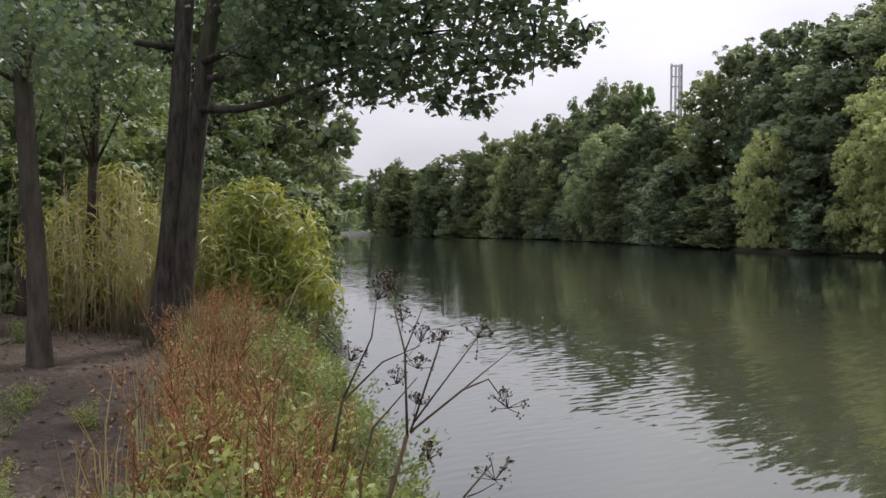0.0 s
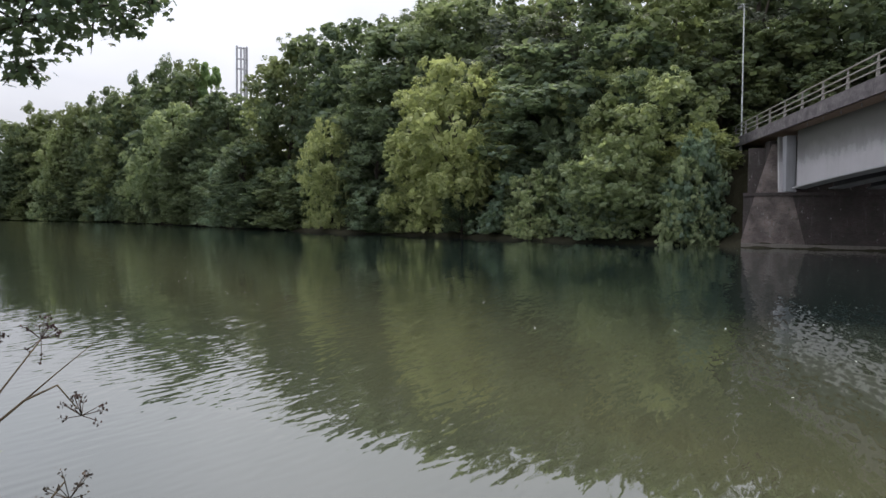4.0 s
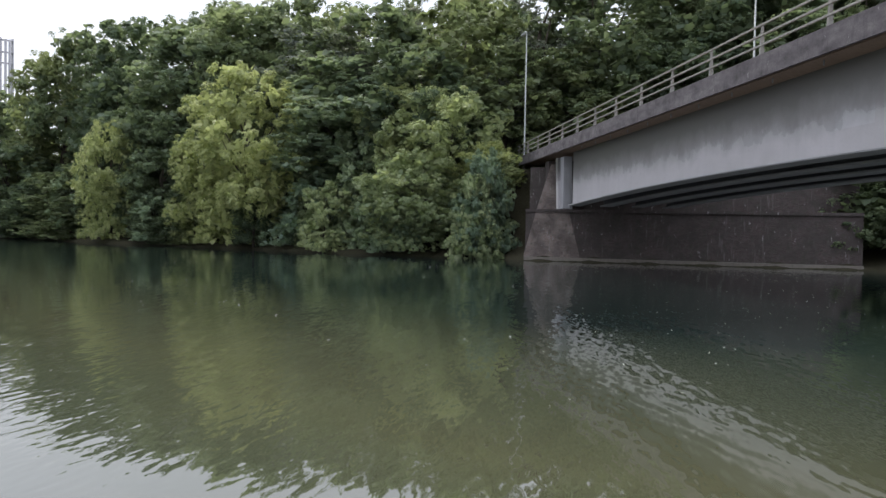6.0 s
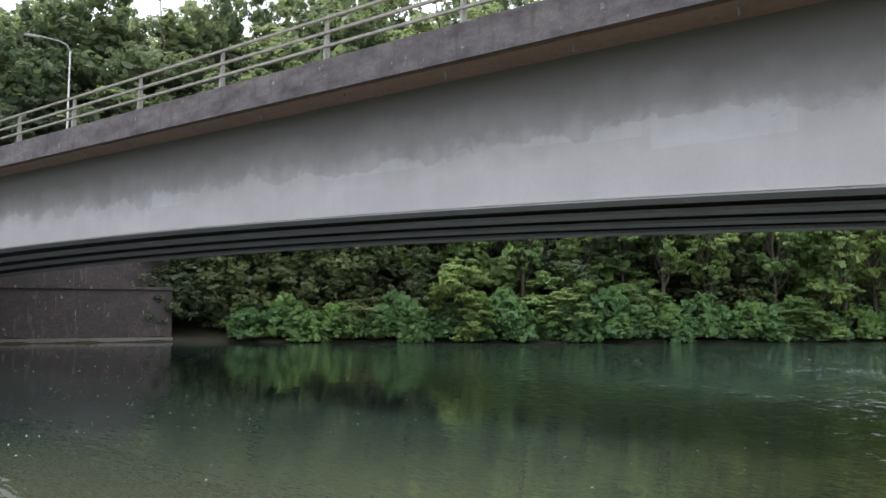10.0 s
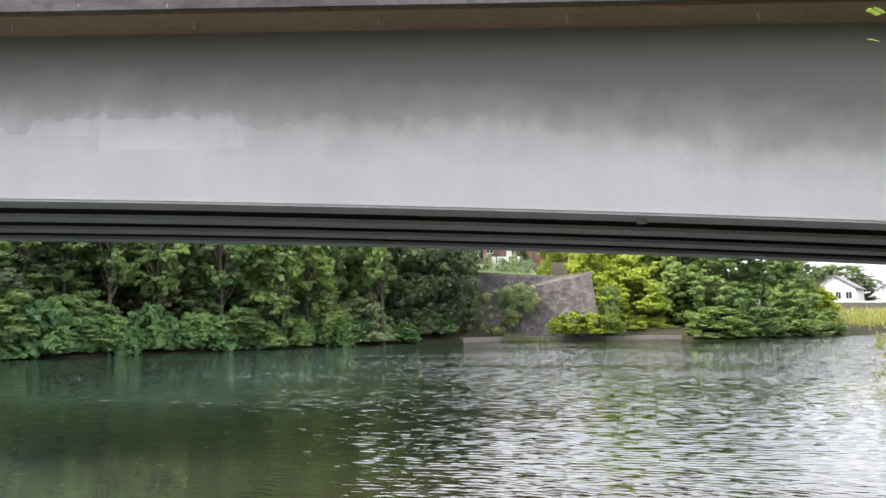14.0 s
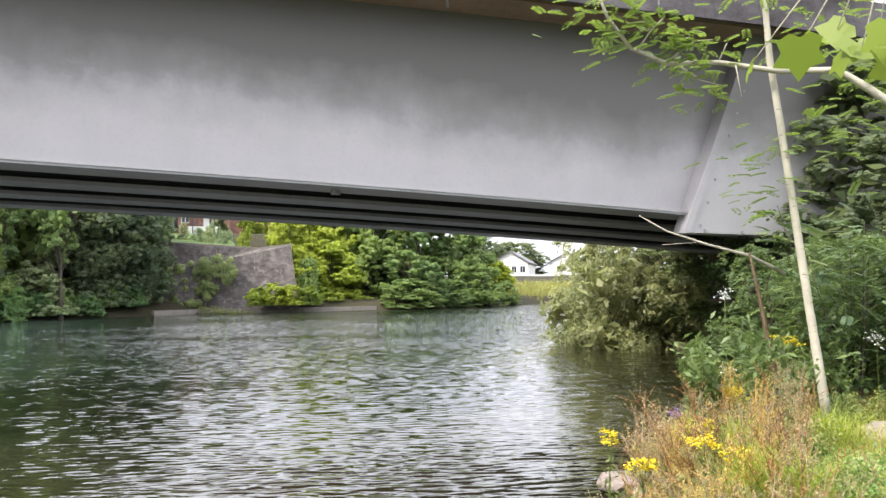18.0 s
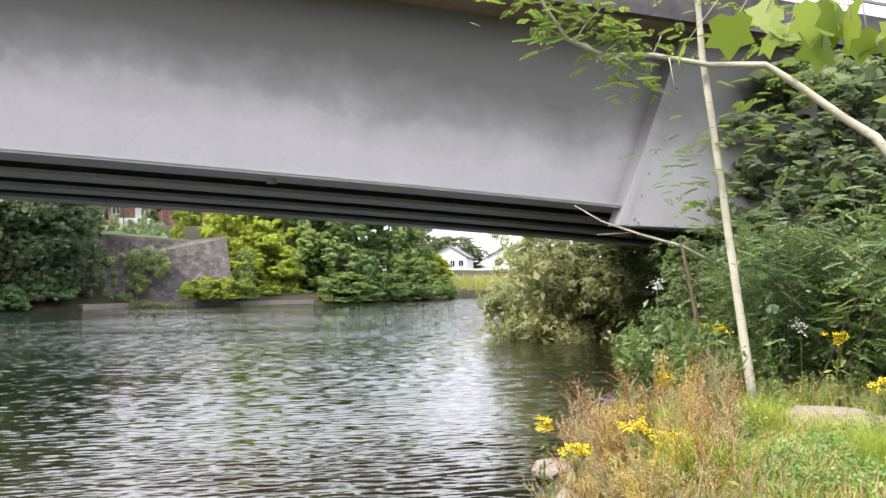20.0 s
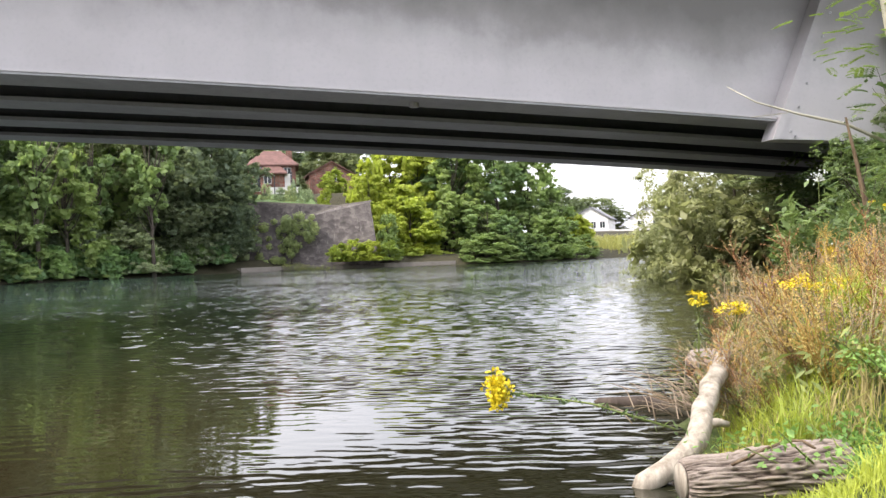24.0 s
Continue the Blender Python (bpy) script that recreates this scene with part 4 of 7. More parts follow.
def make_tree(kind, seed, h, w, low, lobes, count, leaf, width, mat, label, droop=0.0, trunk=0.014, category="tree", peak=0.38, lean=0.0, dense=1.0, tuft=(0.034, 0.55), per=55):
    """One tree at the origin: tapered trunk with limbs to its clumps, and a crown of single leaves."""
    rng = np.random.default_rng(seed)
    prng = random.Random(seed)
    t = thing(kind, (0, 0, 0), label, category)
    p, n, cen, rad = crown_points(rng, h, w, low, lobes, count, peak, tuft, per)
    cards = leaf_cards(rng, p, n, leaf, width, droop)
    # heavier foliage inside, which keeps daylight from shining straight through the clumps
    j = rng.choice(len(cen), count // 8)
    q = cen[j] + unit(rng.normal(size=(len(j), 3))) * (rad[j] * rng.uniform(0.15, 0.78, len(j)))[:, None]
    q = q[q[:, 2] > 0.1]
    cards = np.concatenate([cards, leaf_cards(rng, q, rng.normal(size=q.shape), leaf * 2.6 * dense, width * 3.2 * dense, 0)])
    part("crown", quads_mesh("crown", cards, M[mat]), t)
    r0 = h * trunk
    pts = [Vector((0, 0, -0.3))]
    for k in range(1, 6):
        pts.append(Vector((prng.uniform(-1, 1) * 0.03 * h * k / 5 + lean * k / 5, prng.uniform(-1, 1) * 0.03 * h * k / 5, h * 0.84 * k / 5)))
    tubes = [(pts, [r0 * 1.35, r0, r0 * 0.8, r0 * 0.6, r0 * 0.4, r0 * 0.12])]
    for c in cen[:: max(1, lobes // 14)]:
        c = Vector(c)
        k = min(max(c.z * 0.6 / (h * 0.84) * 5, 0.6), 4.2)
        i = int(k)
        a = pts[i].lerp(pts[i + 1], k - i)
        mid = a.lerp(c, 0.5) + Vector((0, 0, -0.03 * h))
        tubes.append(([a, mid, c], [r0 * 0.42, r0 * 0.26, r0 * 0.08]))
    part("trunk", tubes_mesh("trunk", tubes, M["bark"], 6), t, "grey-brown trunk and limbs")
    return t


TREE_KINDS = {
    "oak": dict(h=20, w=14, low=0.0, lobes=80, count=32000, leaf=0.25, width=0.19, tuft=(0.030, 0.8), per=45, mat="oak", label="dense dark green broadleaf tree on the river bank"),
    "ash": dict(h=24, w=13, low=0.0, lobes=84, count=32000, leaf=0.25, width=0.16, mat="ash", label="tall grey-green ash tree on the wooded slope", peak=0.5, tuft=(0.034, 0.75), per=45),
    "birch": dict(h=22, w=9, low=0.12, lobes=60, count=8000, leaf=0.26, width=0.16, mat="birch", label="thin open-crowned tree with pale twigs", droop=0.8, dense=0.5, peak=0.5, tuft=(0.05, 1.0), per=26),
    "willow": dict(h=10, w=10, low=0.08, lobes=62, count=24000, leaf=0.19, width=0.10, mat="willow", label="yellow-green willow leaning over the water", droop=0.3, trunk=0.014, peak=0.58, tuft=(0.032, 0.95)),
    "bush": dict(h=6, w=8, low=-0.2, lobes=50, count=15000, leaf=0.18, width=0.12, mat="bush", label="grey-green riverside shrub reaching the water", trunk=0.012, category="shrub"),
    "maple": dict(h=10, w=11, low=-0.05, lobes=44, count=15000, leaf=0.27, width=0.23, mat="maple", label="bright yellow-green maple beside the water", tuft=(0.050, 0.38), per=60),
    "lime": dict(h=13, w=11, low=-0.02, lobes=52, count=18000, leaf=0.25, width=0.21, mat="lime", label="dense green lime tree on the far bank", tuft=(0.042, 0.5), per=60),
    "sycamore": dict(h=12, w=11, low=0.02, lobes=40, count=14000, leaf=0.30, width=0.26, mat="lime", label="sycamore with tiers of broad green leaves", tuft=(0.062, 0.32), per=70, peak=0.5),
    "pole_tree": dict(h=14, w=6, low=0.42, lobes=22, count=4500, leaf=0.24, width=0.19, mat="lime", label="slender bare-stemmed tree in the shade of the wood", trunk=0.012, peak=0.6, tuft=(0.06, 0.45)),
    "osier": dict(h=7, w=9, low=-0.15, lobes=64, count=23000, leaf=0.17, width=0.06, mat="osier", label="pale green willow hanging over the water", droop=0.9, trunk=0.014, tuft=(0.036, 0.9)),
}
PROTOS = {}
for kind, spec in TREE_KINDS.items():
    PROTOS[kind] = [make_tree(kind + ("_tree" if kind not in ("bush", "pole_tree") else ""), 11 + 7 * i + len(kind) * 13, **spec) for i in range(3 if kind in ("oak", "ash") else 2)]


USED = set()


def plant(kind, x, y, top, w, turn, z=None, group=""):
    """Plants a tree of that kind whose crown is w wide and reaches the height top."""
    proto = PROTOS[kind][turn % len(PROTOS[kind])]
    spec = TREE_KINDS[kind]
    z = ground_z(x, y) - 0.1 if z is None else z
    sz, sw = max(top - z, 2.0) / spec["h"] * 1.04, w / spec["w"] * 1.08
    m = Matrix.LocRotScale((x, y, z), Euler((0, 0, turn * 2.399)), (sw, sw, sz))
    if proto not in USED:
        USED.add(proto)
        proto.matrix_basis = m
        ob = proto
    else:
        keep = proto.matrix_basis.copy()
        proto.matrix_basis = Matrix.Identity(4)
        ob = copy_thing(proto, m)
        proto.matrix_basis = keep
    if group:
        ob["group"] = group
    return ob


RIGHT = [(10.5, -31.5, 6.5, 9, "osier"), (8.0, -36, 7.5, 9, "osier"), (6.2, -29.0, 5.2, 7, "ash"), (4, -42, 9, 9, "oak"), (2.5, -24, 7, 7, "ash"), (0.5, -19.5, 7, 7, "oak"), (9.5, -33, 5.0, 7, "osier"), (11.5, -30.2, 3.6, 5, "osier")]
for li, (rows, grp) in enumerate(((FRONT_A, "riverside trees"), (FRONT_B, "riverside trees"), (BACK_A, "trees on the slope"), (BACK_B, "trees on the slope"), (BACK_C, "trees on the slope"), (UNDER, "trees under the bridge"), (BEYOND, "trees past the bridge"), (RIGHT, "willows on the near bank"))):
    for i, (x, y, top, w, kind) in enumerate(rows):
        plant(kind, x, y, top * (0.93 if 2 <= li <= 4 else 1.0), w * (1.55 if 2 <= li <= 4 else 1.1), i + 3 * li, group=grp)


# tops out of view; added so that the water reflects dark foliage
HILL = [(117.5, -42.8, 43, 20, "oak"), (120.6, -53.7, 44, 20, "lime"), (119.2, -63.4, 43, 19, "oak"), (117.0, -73.1, 41, 18, "oak"), (114.0, -81.3, 37, 16, "oak"), (111.1, -90.0, 31, 14, "lime"), (108.5, -97.7, 25, 12, "lime"), (100.7, -49.1, 36, 15, "oak"), (101.1, -60.8, 34, 13, "oak")]
for i, (x, y, top, w, kind) in enumerate(HILL):
    plant(kind, x, y, top, w, i + 2, group="trees on the hill")
BEND = [(-15.4, 262.6, 23.6, 13, "oak"), (-23.1, 285.5, 22.7, 12, "oak"), (-40.1, 400.6, 25.3, 16, "lime"), (-49.0, 410.6, 24.4, 16, "oak"), (-58.1, 420.7, 26.4, 17, "oak"), (-64.9, 410.6, 24.6, 17, "lime"), (-31.9, 330.3, 10.8, 9, "bush"), (-38.8, 345.3, 10.2, 10, "bush"), (-45.7, 350.3, 10.7, 10, "bush"), (-51.5, 350.3, 11.2, 11, "bush")]
for i, (x, y, top, w, kind) in enumerate(BEND):
    plant(kind, x, y, top, w, i + 1, group="trees at the far bend")
FILL = [(32.9, 172.7, 32.3, 10, "oak"), (37.1, 168.7, 32.0, 10, "oak"), (40.5, 165.7, 30.7, 9, "lime"), (29.2, 184.7, 30.5, 10, "oak"), (25.1, 194.7, 29.1, 10, "oak"), (19.8, 205.6, 26.3, 10, "oak"), (11.7, 225.6, 27.6, 10, "oak"), (58.0, 90.0, 31.4, 9, "oak"), (60.1, 80.2, 28.8, 8, "ash"), (73.5, 64.7, 31.0, 8, "oak"), (71.8, 70.6, 30.9, 8, "oak"), (57.2, 104.9, 32.7, 9, "oak"), (68.2, 75.6, 31.2, 8, "oak")]
for i, (x, y, top, w, kind) in enumerate(FILL):
    plant(kind, x, y, top, w * 1.3, i + 1, group="trees on the slope")


# low shrubs that hang over the water all along the far bank
prow = random.Random(33)
along = []
for (x0, y0), (x1, y1) in zip(FAR_BANK[2:], FAR_BANK[3:19]):
    ln = math.hypot(x1 - x0, y1 - y0)
    if (x0, y0) == (48.5, 41):
        continue
    gap = (5.0 if y0 > 20 else 6.5 if y0 > -58 else 3.0) if y0 < 100 else 9.5
    for k in range(max(1, int(ln / gap))):
        f = (k + prow.random()) * gap / ln
        along.append((x0 + (x1 - x0) * f, y0 + (y1 - y0) * f))
for i, (x, y) in enumerate(along):
    if (-48 > y > -72 and x > 52) or 7 < y < 21 or y < -86 or 40 < y < 49 or y > 250:
        continue
    big = 1.0 if y < 100 else 2.0
    # upstream, dark oak leaves put the waterline's shade into the shrubs' colour
    plant(prow.choice(("oak", "bush", "oak", "ash") if y > 20 else ("sycamore", "ash", "sycamore", "lime") if y > -58 else ("lime", "lime")), x + prow.uniform(0.2, 2.2), y, prow.uniform(2.6, 6.5) * big, prow.uniform(4.5, 7.5) * big, i, z=0.15, group="shrubs over the water")
for i, (x, y, top, w, kind) in enumerate(((47.6, 45.6, 6.8, 5.0, "bush"), (50.0, 46.2, 8.4, 4.8, "bush"), (51.2, 48.0, 9.5, 7.0, "willow"), (47.9, 44.4, 3.2, 2.8, "bush"), (51.6, 46.4, 8.6, 4.4, "bush"))):
    plant(kind, x, y, top, w, i, group="shrubs over the water")
# an unseen oak, added out of view to block some low sky
for i, (x, y, top, w, kind) in enumerate(((-16, 8, 14, 11, "oak"),)):
    plant(kind, x, y, top, w, i + 4, group="woodland on the near bank")
for i, (x, y) in enumerate(((50.6, -76.5), (49.4, -80.5), (48.6, -85), (48.3, -90), (52.6, -73))):
    plant("lime", x, y, 2.6 + 0.4 * (i % 2), 4.6, i, z=0.2, group="shrubs under the trees")
for i in range(11):
    plant(("oak", "lime")[i % 2], 75 + 3 * (i % 3), 24 - 7.5 * i, 21 + 2 * (i % 2), 13, i, group="trees under the bridge")
for i in range(15):
    plant("pole_tree", 65.0 + 1.3 * math.sin(i * 2.1) + 0.10 * i, 15 - 4.1 * i - 1.2 * math.sin(i * 1.3), 12.5 + 1.5 * (i % 3), 5.5, i, group="slender trees under the bridge")



# ---- plants on the near bank ----
M["sycamore"] = leaf_material("sycamore_leaves", (0.045, 0.074, 0.026), (0.190, 0.245, 0.072), 0.45, 0.34)
M["sapling_leaf"] = leaf_material("sapling_leaves", (0.075, 0.120, 0.016), (0.270, 0.350, 0.045), 0.45, 0.42)
M["ash_leaflet"] = leaf_material("ash_leaflets", (0.036, 0.064, 0.014), (0.165, 0.230, 0.046), 0.4, 0.34)
M["thicket"] = leaf_material("thicket_leaves", (0.055, 0.085, 0.024), (0.280, 0.335, 0.080), 0.5, 0.32)
# a darker thicket leaf: the shade on the scrub is in its colour
M["hawthorn"] = leaf_material("hawthorn_leaves", (0.034, 0.058, 0.014), (0.190, 0.255, 0.050), 0.5, 0.4)
M["withy"] = leaf_material("withy_leaves", (0.100, 0.135, 0.024), (0.470, 0.460, 0.095), 0.45, 0.4)
M["withy_dry"] = leaf_material("dry_withy_leaves", (0.140, 0.155, 0.036), (0.470, 0.430, 0.110), 0.5, 0.3)
M["weed"] = leaf_material("weed_leaves", (0.085, 0.125, 0.022), (0.320, 0.350, 0.066), 0.5, 0.3)
M["rust"] = leaf_material("rusty_dock_seeds", (0.180, 0.095, 0.034), (0.460, 0.275, 0.100), 0.8, 0.1)
M["gold"] = leaf_material("golden_dry_stems", (0.350, 0.245, 0.065), (0.600, 0.450, 0.130), 0.8, 0.2)
M["grass"] = leaf_material("grass_blades", (0.130, 0.165, 0.014), (0.420, 0.460, 0.040), 0.5, 0.4)
M["straw"] = leaf_material("straw_blades", (0.220, 0.165, 0.055), (0.430, 0.345, 0.135), 0.7, 0.2)
M["yellow"] = leaf_material("ragwort_petals", (0.550, 0.400, 0.010), (0.800, 0.640, 0.030), 0.6, 0.2)
M["purple"] = leaf_material("purple_petals", (0.300, 0.130, 0.280), (0.480, 0.260, 0.440), 0.6, 0.2)
M["white_flower"] = leaf_material("white_petals", (0.550, 0.530, 0.430), (0.760, 0.740, 0.600), 0.6, 0.2)
M["dead_stem"] = bark_material("dry_brown_stems", (0.070, 0.045, 0.028), (0.190, 0.140, 0.090), 30, 0.2)
M["seed"] = bark_material("dark_seed_heads", (0.040, 0.024, 0.022), (0.120, 0.078, 0.070), 30, 0.2)
M["pale_stem"] = bark_material("straw_coloured_stems", (0.260, 0.210, 0.120), (0.420, 0.360, 0.230), 25, 0.2)
M["red_stem"] = bark_material("reddish_dock_stems", (0.140, 0.060, 0.030), (0.300, 0.150, 0.070), 25, 0.2)
M["gold_stem"] = bark_material("golden_dry_stalks", (0.300, 0.170, 0.050), (0.520, 0.340, 0.110), 25, 0.2)
M["tangle"] = bark_material("weathered_twigs", (0.16, 0.115, 0.08), (0.34, 0.27, 0.20), 25, 0.2)
M["dry_tan"] = leaf_material("tan_dry_seeds", (0.290, 0.180, 0.055), (0.540, 0.370, 0.120), 0.8, 0.2)
# lit copy of the sycamore leaf, the glow put into a yellower colour
M["overhead"] = leaf_material("sunlit_sycamore_leaves", (0.060, 0.105, 0.010), (0.190, 0.260, 0.026), 0.45, 0.5)
M["herb"] = leaf_material("herb_leaves", (0.070, 0.150, 0.020), (0.240, 0.380, 0.055), 0.45, 0.35)
M["green_stem"] = bark_material("green_stems", (0.080, 0.110, 0.030), (0.170, 0.200, 0.070), 25, 0.2)
def sapling_bark():
    """Smooth pale bark with dark cross marks and grey-green stains."""
    n = Nodes("pale_sapling_bark")
    rings = n.noise(n.coords((2.0, 2.0, 9.0)), 5.0, 5, 0.7)
    stain = n.noise(n.coords(), 3.0, 4)
    fine = n.noise(n.coords(), 70, 4)
    col = n.mix(n.ramp(stain, (0.4, 0.0), (0.7, 0.8)), (0.46, 0.43, 0.35), (0.26, 0.25, 0.19))
    col = n.mix(n.ramp(rings, (0.60, 0.0), (0.68, 0.8)), col, (0.10, 0.085, 0.065))
    n.surface(col, 0.85, n.bump(fine, 0.3, 0.004), spec=0.2)
    return n.mat


M["sapling_bark"] = sapling_bark()
M["dark_bark"] = bark_material("dark_sycamore_bark", (0.018, 0.016, 0.013), (0.105, 0.090, 0.074), 16, 1.0)
M["bleached"] = bark_material("bleached_driftwood", (0.150, 0.120, 0.090), (0.430, 0.385, 0.320), 16, 0.8)
M["wet_wood"] = bark_material("dark_wet_wood", (0.022, 0.017, 0.014), (0.095, 0.074, 0.060), 9, 0.8)
M["stone"] = concrete("river_stone", (0.250, 0.205, 0.180), (0.120, 0.100, 0.085), 0.3)


def log_bark():
    """Furrowed bark: grey plates, dark brown in the grooves between them."""
    n = Nodes("furrowed_log_bark")
    deep = n.nt.nodes.new("ShaderNodeAttribute")
    deep.attribute_name = "plate"
    fine = n.noise(n.coords(), 60, 5, 0.7)
    big = n.noise(n.coords(), 5, 3)
    plate = n.mix(fine, (0.13, 0.105, 0.09), (0.34, 0.285, 0.245))
    plate = n.mix(n.ramp(big, (0.45, 0.0), (0.7, 0.5)), plate, (0.30, 0.24, 0.19))
    col = n.mix(n.ramp(deep.outputs["Fac"], (0.14, 0.0), (0.62, 1.0)), (0.040, 0.028, 0.022), plate)
    n.surface(col, 0.95, n.bump(fine, 0.7, 0.008), spec=0.15)
    return n.mat


M["log_bark"] = log_bark()


def maple_cards(rng, p, n, size):
    """Five-lobed leaves as single polygons: corners (count, 12, 3)."""
    k = len(p)
    n = unit(n)
    a = rng.normal(size=(k, 3))
    a[:, 2] -= 0.9
    a = unit(a - n * (a * n).sum(1, keepdims=True))
    b = np.cross(n, a)
    half = [(180, 0.24), (150, 0.38), (114, 0.47), (86, 0.35), (58, 0.58), (30, 0.40), (0, 0.64)]
    ring = [(r * math.cos(radians(q)), r * math.sin(radians(q))) for q, r in half] + [(r * math.cos(radians(q)), -r * math.sin(radians(q))) for q, r in half[-2:0:-1]]
    s = (size * rng.uniform(0.65, 1.25, k))[:, None]
    cols = [p + (a * u + b * v + n * (-0.35 * (u * u + v * v))) * s for u, v in ring]
    return np.stack(cols, 1)


def blades(rng, base, length, width, lean=0.5):
    """Grass blades bent over: two quads each as corners (2 * count, 4, 3)."""
    k = len(base)
    d = rng.uniform(0, 2 * np.pi, k)
    out = np.stack([np.cos(d), np.sin(d), np.zeros(k)], 1) * (lean * rng.uniform(0.2, 1.2, k))[:, None]
    side = np.stack([-np.sin(d), np.cos(d), np.zeros(k)], 1) * width * rng.uniform(0.7, 1.3, k)[:, None]
    ln = (length * rng.uniform(0.5, 1.2, k))[:, None]
    up = np.array([0, 0, 1.0])
    m = base + (up * 0.62 + out * 0.25) * ln
    t = base + (up * 0.95 + out) * ln
    return np.concatenate([np.stack([base - side, base + side, m + side * 0.8, m - side * 0.8], 1), np.stack([m - side * 0.8, m + side * 0.8, t + side * 0.08, t - side * 0.08], 1)])


def lobe_points(rng, lobes, count, flat=0.8):
    """Leaf places in a few round clumps given as (centre, radius)."""
    c = np.array([a for a, _ in lobes])
    r = np.array([b for _, b in lobes])
    j = rng.choice(len(r), count, p=r ** 2 / (r ** 2).sum())
    d = unit(rng.normal(size=(count, 3)))
    p = c[j] + d * (r[j] * rng.random(count) ** 0.45)[:, None] * np.array([1, 1, flat])
    return p, d, c, r


# -- the twin-stemmed sycamore on the bank and its canopy over the water
def build_sycamore():
    rng = np.random.default_rng(5)
    pr = random.Random(5)
    t = thing("sycamore_tree", (-4.03, 11.80, 0.71), "dark twin-stemmed sycamore with branches over the river", "tree")
    a = [(-4.13, 11.66, 0.53), (-4.04, 11.69, 1.38), (-3.97, 11.77, 2.36), (-3.90, 11.85, 3.59), (-3.84, 11.86, 4.74), (-3.81, 11.98, 6.16), (-3.75, 12.21, 7.89)]
    b = [(-3.86, 11.65, 0.57), (-3.76, 11.68, 1.71), (-3.67, 11.71, 2.85), (-3.56, 11.74, 3.99), (-3.43, 11.68, 4.86), (-3.16, 11.55, 6.02), (-2.77, 11.44, 7.55)]
    a, b = [(a[0][0], a[0][1], a[0][2] - 0.5)] + a, [(b[0][0], b[0][1], b[0][2] - 0.5)] + b
    part("stem", tubes_mesh("stem", [(a, [0.28, 0.24, 0.175, 0.155, 0.145, 0.135, 0.12, 0.07])], M["dark_bark"], 12, 0.05, pr), t)
    part("stem", tubes_mesh("stem", [(b, [0.23, 0.20, 0.155, 0.14, 0.13, 0.125, 0.105, 0.06])], M["dark_bark"], 12, 0.05, pr), t)
    limbs = [[(-3.50, 11.66, 4.01), (-2.80, 11.22, 3.97), (-2.16, 10.75, 4.02), (-1.64, 10.23, 4.12), (-0.95, 9.72, 4.30), (-0.08, 9.26, 4.39), (0.85, 8.91, 4.41)],
             [(-3.43, 11.57, 4.68), (-2.68, 11.05, 4.84), (-1.91, 10.59, 4.89), (-0.90, 9.92, 4.90), (0.18, 9.36, 4.92)],
             [(-3.92, 11.84, 4.93), (-4.40, 11.55, 4.95), (-4.90, 11.35, 5.05), (-5.50, 11.2, 5.35), (-6.0, 11.1, 5.5)],
             [(-3.37, 11.59, 4.44), (-2.77, 11.44, 4.54), (-2.24, 11.14, 4.45)],
             [(-3.19, 11.54, 5.86), (-2.02, 10.78, 5.78), (-0.63, 9.94, 5.46), (0.69, 9.23, 5.11)]]
    for limb in limbs:
        k = len(limb)
        part("limb", tubes_mesh("limb", [(limb, [0.062 * (1 - 0.8 * i / (k - 1)) for i in range(k)])], M["dark_bark"], 8, 0.08, pr), t)
    lobes = [((-2.0, 10.6, 4.95), 0.95), ((-1.33, 10.08, 4.56), 1.0), ((-0.34, 9.55, 4.62), 0.95), ((-0.60, 9.54, 4.09), 0.55), ((0.31, 9.15, 4.18), 0.62), ((0.97, 8.90, 4.38), 0.55), ((1.47, 8.73, 4.43), 0.26),
             ((0.34, 9.05, 3.72), 0.28), ((-0.07, 9.16, 3.77), 0.25), ((-1.67, 10.43, 5.25), 1.2), ((0.68, 9.13, 4.77), 0.62), ((-2.6, 11.9, 6.0), 1.4), ((-0.08, 9.56, 5.47), 1.1), ((-1.20, 10.09, 5.98), 1.5), ((-1.63, 10.23, 3.92), 0.30),
             ((-1.04, 9.91, 3.95), 0.30), ((1.25, 8.87, 4.22), 0.22), ((-4.9, 12.4, 5.9), 1.2), ((-4.50, 10.66, 4.63), 0.5), ((1.05, 9.09, 5.26), 0.7), ((-2.52, 10.67, 4.50), 0.5)]
    twigs = []
    for c, r in lobes:
        c = Vector(c)
        for i in range(int(4 + r * 9)):
            d = Vector((pr.gauss(0, 1), pr.gauss(0, 1), pr.gauss(0, 0.6))).normalized()
            e = c + d * r * pr.uniform(0.5, 1.0)
            twigs.append(([c, c.lerp(e, 0.5) + Vector((0, 0, 0.05)), e], [0.016, 0.01, 0.004]))
    part("twig", tubes_mesh("twig", twigs, M["dark_bark"], 5), t)
    p, d, _, _ = lobe_points(rng, lobes, 15500, 0.7)
    n = rng.normal(size=p.shape) * 0.6 + np.array([0, 0, 0.8])
    part("crown", quads_mesh("crown", maple_cards(rng, p, n, 0.092), M["sycamore"], 12), t)


build_sycamore()


